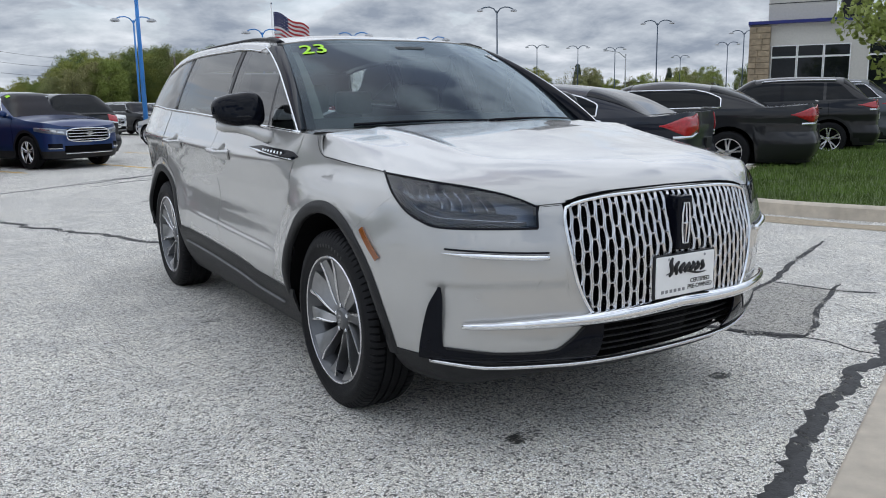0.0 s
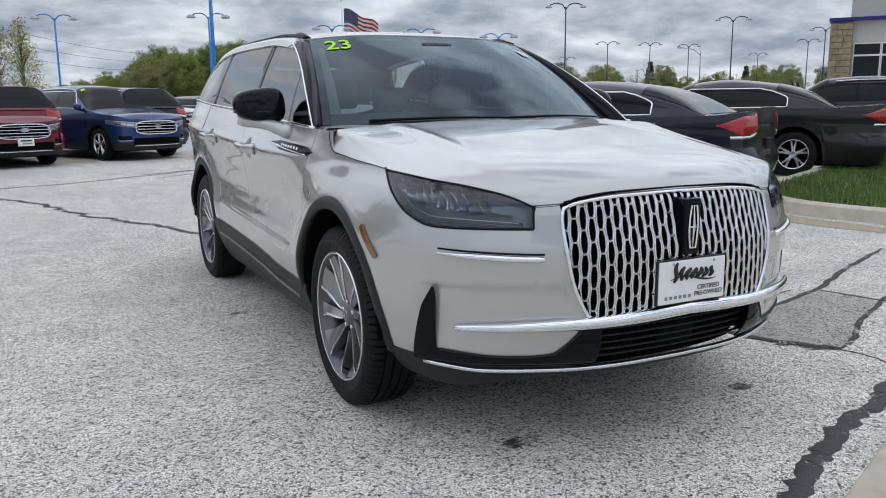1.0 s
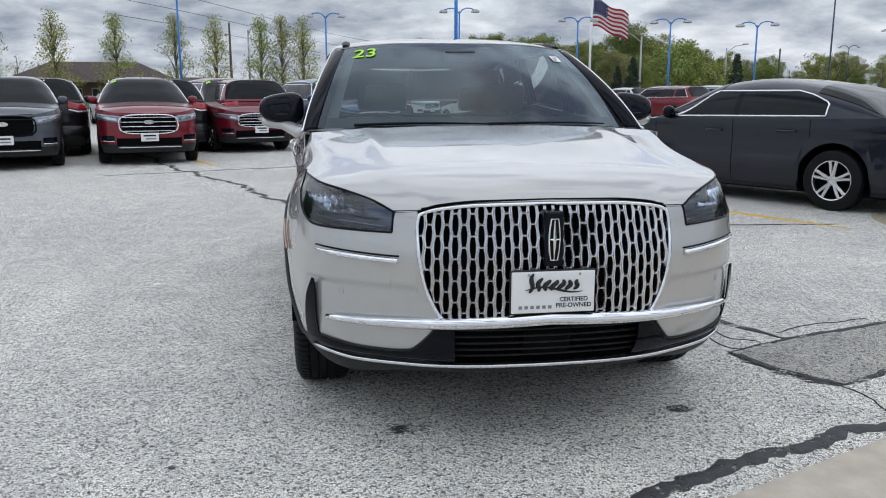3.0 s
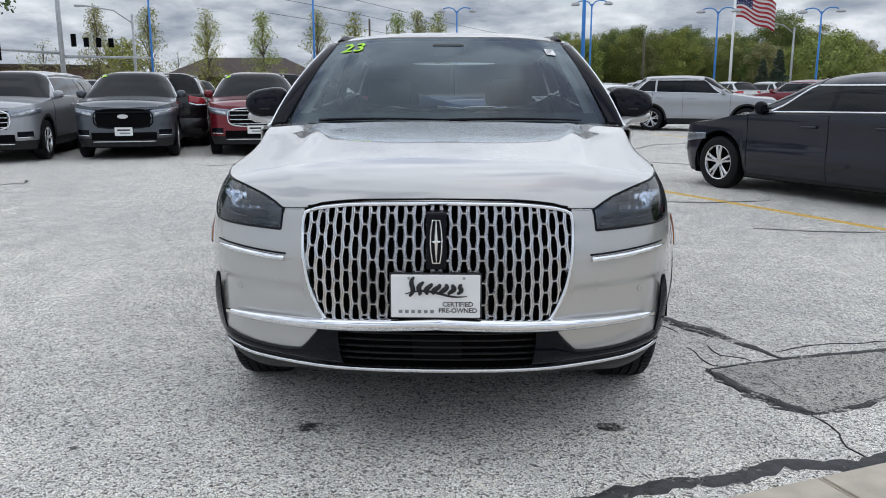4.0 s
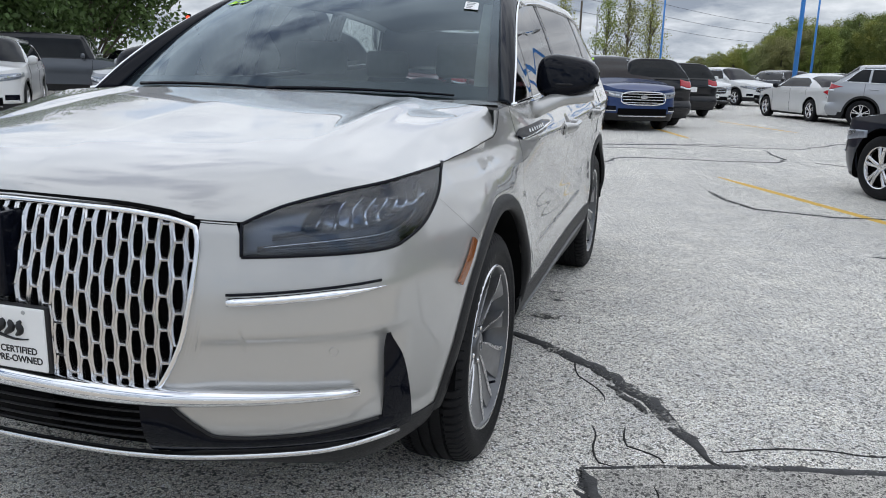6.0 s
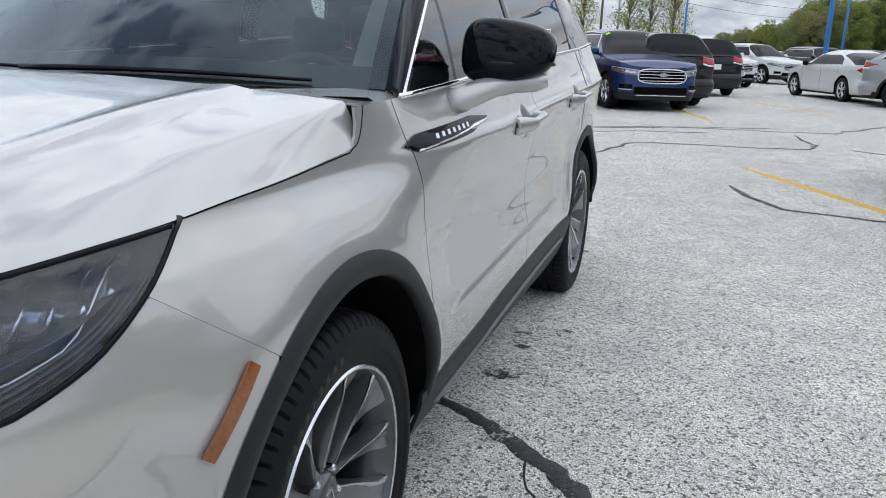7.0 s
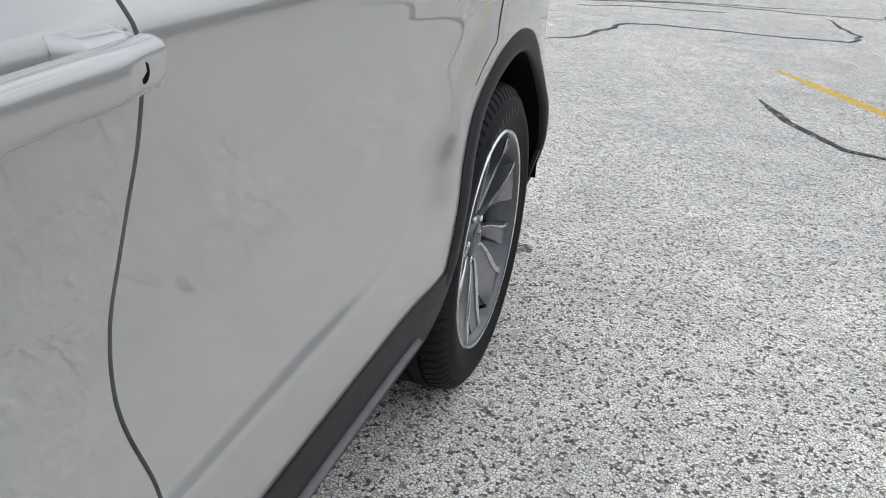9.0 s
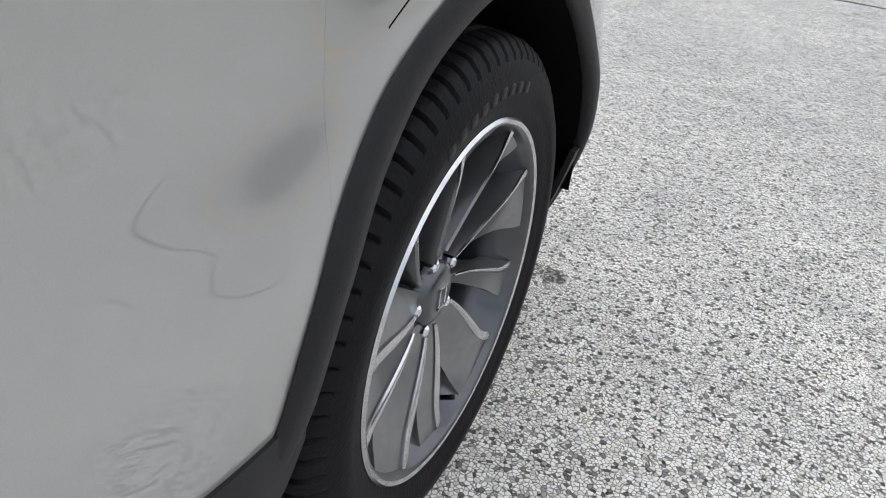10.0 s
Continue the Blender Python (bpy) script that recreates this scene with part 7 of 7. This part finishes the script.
    if grille == "slats":
        for k in range(4):
            z = lerp(gz0 + 0.04, gz1 - 0.04, k / 3)
            part("grille_bar", tube([fp(s * gw * 0.93, z, 0.016) for s in np.linspace(-1, 1, 15)], 0.014, 6, flat=0.7), CHROME if k % 3 else SATIN, gr, "", True)
    else:
        part("grille_bar", tube([fp(s * gw * 0.95, gz1 - 0.05, 0.016) for s in np.linspace(-1, 1, 15)], 0.016, 6), BLACK_GLOSS, gr, "", True)
    ring = [fp(gw * math.copysign(abs(math.cos(t)) ** 0.5, math.cos(t)), lerp(gz0, gz1, 0.5) + (gz1 - gz0) * 0.53 * math.copysign(abs(math.sin(t)) ** 0.6, math.sin(t)), 0.012) for t in np.linspace(0, math.tau, 41)]
    part("grille_surround", tube(ring, 0.014, 6), CHROME if grille == "slats" else BLACK_GLOSS, gr, "", True)
    oval = lathe([(0, 0.1), (0.012, 0.095), (0.014, 0.0)], 24)
    bmesh.ops.transform(oval, matrix=Matrix.Translation(fp(0, lerp(gz0, gz1, 0.62), 0.02)) @ Matrix.Rotation(radians(-90), 4, "Z") @ Matrix.Diagonal((1, 1, 0.42, 1)), verts=oval.verts)
    part("plain_badge", oval, SATIN, gr, "plain oval badge", 40)
    part("lower_intake", grid(lambda a, b: fp((2 * a - 1) * 0.62 * w, lerp(gc + 0.13, gc + 0.27, b), 0.008), 14, 3), DARK, car, "", True)
    part("skid_trim", tube([fp(s * 0.60 * w, gc + 0.10, 0.02) for s in np.linspace(-1, 1, 15)], 0.018, 6, flat=0.7), SATIN if suv else PLASTIC, car, "", True)
    if plate:
        y = fp(0, 0.52, 0).y
        pl = part("dealer_plate", box(-0.155, 0.155, y - 0.03, y + 0.02, 0.45, 0.605, 0.004), WHITE, car, "white dealer plate")
        part("plate_bar", box(-0.11, 0.11, y - 0.033, y - 0.029, 0.54, 0.57), INK, pl)
        part("plate_bar", box(-0.07, 0.11, y - 0.033, y - 0.029, 0.485, 0.51), GREY_INK, pl)
    # rear end
    yb = tail
    part("rear_bumper_trim", tube([(s * 0.8 * w, sk(1 - UXf(abs(s) * 0.8 * w) * 0.9, 0.5).y + 0.012, 0.48) for s in np.linspace(-1, 1, 15)], 0.03, 6, flat=0.7), PLASTIC, car, "", True)
    part("rear_plate", box(-0.155, 0.155, yb - 0.02, yb + 0.012, 0.60 if not suv else 0.78, 0.75 if not suv else 0.93, 0.004), WHITE if suv else PLASTIC, car, "small rear plate")
    part("underbody", box(-w + 0.2, w - 0.2, -fo + 0.3, tail - 0.3, gc - 0.03, gc + 0.15), DARK, car)
    part("radiator_core", box(-0.46, 0.46, -fo + 0.25, tail - 0.25, gc, 0.72), DARK, car)
    return car


def heading(dx, dy):
    """The turn that points a car's nose along (dx, dy)."""
    return math.degrees(math.atan2(dx, -dy))


SUV = dict(suv=True, fo=0.95, wb=2.85, ro=1.0, w=0.935, hood=(0.90, 1.04, 1.12), belt=(1.12, 1.20), roof=1.72)
BIG = dict(suv=True, fo=0.92, wb=3.02, ro=1.1, w=0.93, hood=(0.96, 1.06, 1.12), belt=(1.12, 1.16), roof=1.68, ys=(0.46, 1.28, 3.55, 3.98))
SEDAN = dict(suv=False, fo=0.87, wb=2.85, ro=1.06, w=0.89, hood=(0.70, 0.86, 0.96), belt=(0.96, 1.02), roof=1.46, ys=(0.40, 1.28, 2.50, 3.40), deck=1.07, gc=0.19, R=0.335, rails=False)


def place(car, x, y, deg, s=0.96):
    car.matrix_basis = pose(x, y, 0, 0, 0, deg)
    car.scale = (s, s, s)
    return car


blue_suv = place(make_car("suv", "blue midsize suv with a wide chrome slatted grille", PAINTS["blue"], sticker=True, plate=False, group="parked row", **SUV), 0.1, 16.3, 26)
maroon_suv = place(make_car("suv", "dark red midsize suv with chrome slatted grille and dealer plate", PAINTS["maroon"], sticker=True, group="parked row", **SUV), -2.45, 15.2, 24)
red_suv = place(make_car("suv", "bright red large suv with chrome grille bars", PAINTS["red"], sticker=True, group="parked row", **BIG), -4.05, 12.3, 14)
grey_suv = place(make_car("suv", "slate grey large suv with a dark mesh grille", PAINTS["grey"], sticker=True, grille="dark", group="parked row", **BIG), -6.25, 11.5, 16)
silver_suv = place(make_car("suv", "silver large suv with chrome grille bars", PAINTS["silver"], sticker=True, group="parked row", **BIG), -8.3, 10.6, 13)
white_suv = place(make_car("suv", "white large suv with chrome grille bars", PAINTS["white"], group="parked row", **BIG), -11.1, 9.3, 38)
sedan = place(make_car("sedan", "dark slate sedan with chrome window trim and red tail lights", PAINTS["charcoal"], trim=True, plate=False, group="dark sedans", **SEDAN), 4.12, 7.25, heading(-0.477, 0.879), 0.99)
place(make_car("sedan", "charcoal black sedan with red and clear tail lights", PAINTS["ink"], trim=True, plate=False, group="dark sedans", **dict(SEDAN, ro=1.28)), 7.7, 8.6, heading(-0.55, 0.83), 1.04)
place(make_car("suv", "black compact suv seen from its tail", PAINTS["black"], trim=False, group="tail to the grass", **SUV), 12.6, 9.7, heading(-0.55, 0.83))
place(make_car("suv", "grey compact suv with bright wheels", PAINTS["grey"], group="tail to the grass", **SUV), 15.6, 10.9, heading(-0.55, 0.83))
black_suv = place(make_car("suv", "black large suv with its tail to the lane", PAINTS["black"], group="second row", **BIG), 0.1, 26.4, heading(-0.35, 0.94))
white_sedan = place(make_car("sedan", "white sedan with a red light bar at its tail", PAINTS["white"], plate=False, trim=True, group="second row", **SEDAN), 4.6, 26.3, heading(-0.363, 0.93))
silver_cross = place(make_car("suv", "silver crossover with chrome window trim", PAINTS["silver"], group="second row", **SUV), 8.63, 20.9, 68)
white_cross = place(make_car("suv", "white crossover with a chrome grille", PAINTS["white"], group="second row", **SUV), 4.0, 36.0, 38)
off_roader = place(make_car("off_roader", "grey boxy off-road car with a black top and wide arches", PAINTS["grey"], trim=False, rails=False, plate=False, grille="dark", category="off-road car", square=(0.2, 0.22), top_paint=PAINTS["black"],
                            **dict(BIG, ro=0.62, wb=2.95, w=0.84, roof=1.86, belt=(1.18, 1.20), ys=(0.45, 0.78, 3.45, 3.56), hood=(1.08, 1.12, 1.18), gc=0.36)), -14.0, 16.8, heading(0.85, 0.5), 1.0)
for sd in (1, -1):
    for ya in (0, 2.95):
        part("fender_flare", flip(grid(lambda a, b: (lerp(0.78, 0.93, b), ya + 0.50 * math.cos(radians(lerp(8, 172, a))), 0.37 + 0.50 * math.sin(radians(lerp(8, 172, a)))), 18, 2, 0.03), sd), PLASTIC, off_roader, "black wide arch", True)

# more of the lot: cars behind the first row, and the far rows
for src, x, y, deg in ((black_suv, -7.4, 17.3, 196), (black_suv, -5.2, 18.0, 198), (red_suv, -3.4, 18.6, 199), (grey_suv, -9.8, 16.4, 195), (black_suv, -0.9, 20.6, 205),
                       (white_cross, 1.9, 30.5, 30), (grey_suv, -2.3, 27.5, 25), (red_suv, 13.4, 31.5, 205), (white_cross, 9.6, 30.4, 28), (silver_cross, 16.4, 33.4, 205), (black_suv, 6.6, 37.6, 25), (grey_suv, 11.2, 39.5, 26)):
    copy_thing(src, pose(x, y, 0, 0, 0, deg))
_r2 = random.Random(5)
for k in range(20):
    t = k / 19
    x, y = lerp(3.0, 48.0, t), lerp(48.0, 40.0, t) + _r2.uniform(-0.8, 0.8)
    copy_thing(_r2.choice([black_suv, white_cross, silver_cross, grey_suv, maroon_suv, white_sedan, blue_suv]), pose(x, y, 0, 0, 0, 24 + _r2.choice([0, 180]) + _r2.uniform(-3, 3)))
for k in range(12):
    t = k / 11
    copy_thing(_r2.choice([black_suv, white_cross, silver_cross, grey_suv, red_suv, white_sedan]), pose(lerp(-26, -4, t), lerp(27.0, 36.0, t) + _r2.uniform(-0.6, 0.6), 0, 0, 0, 24 + _r2.choice([0, 180])))
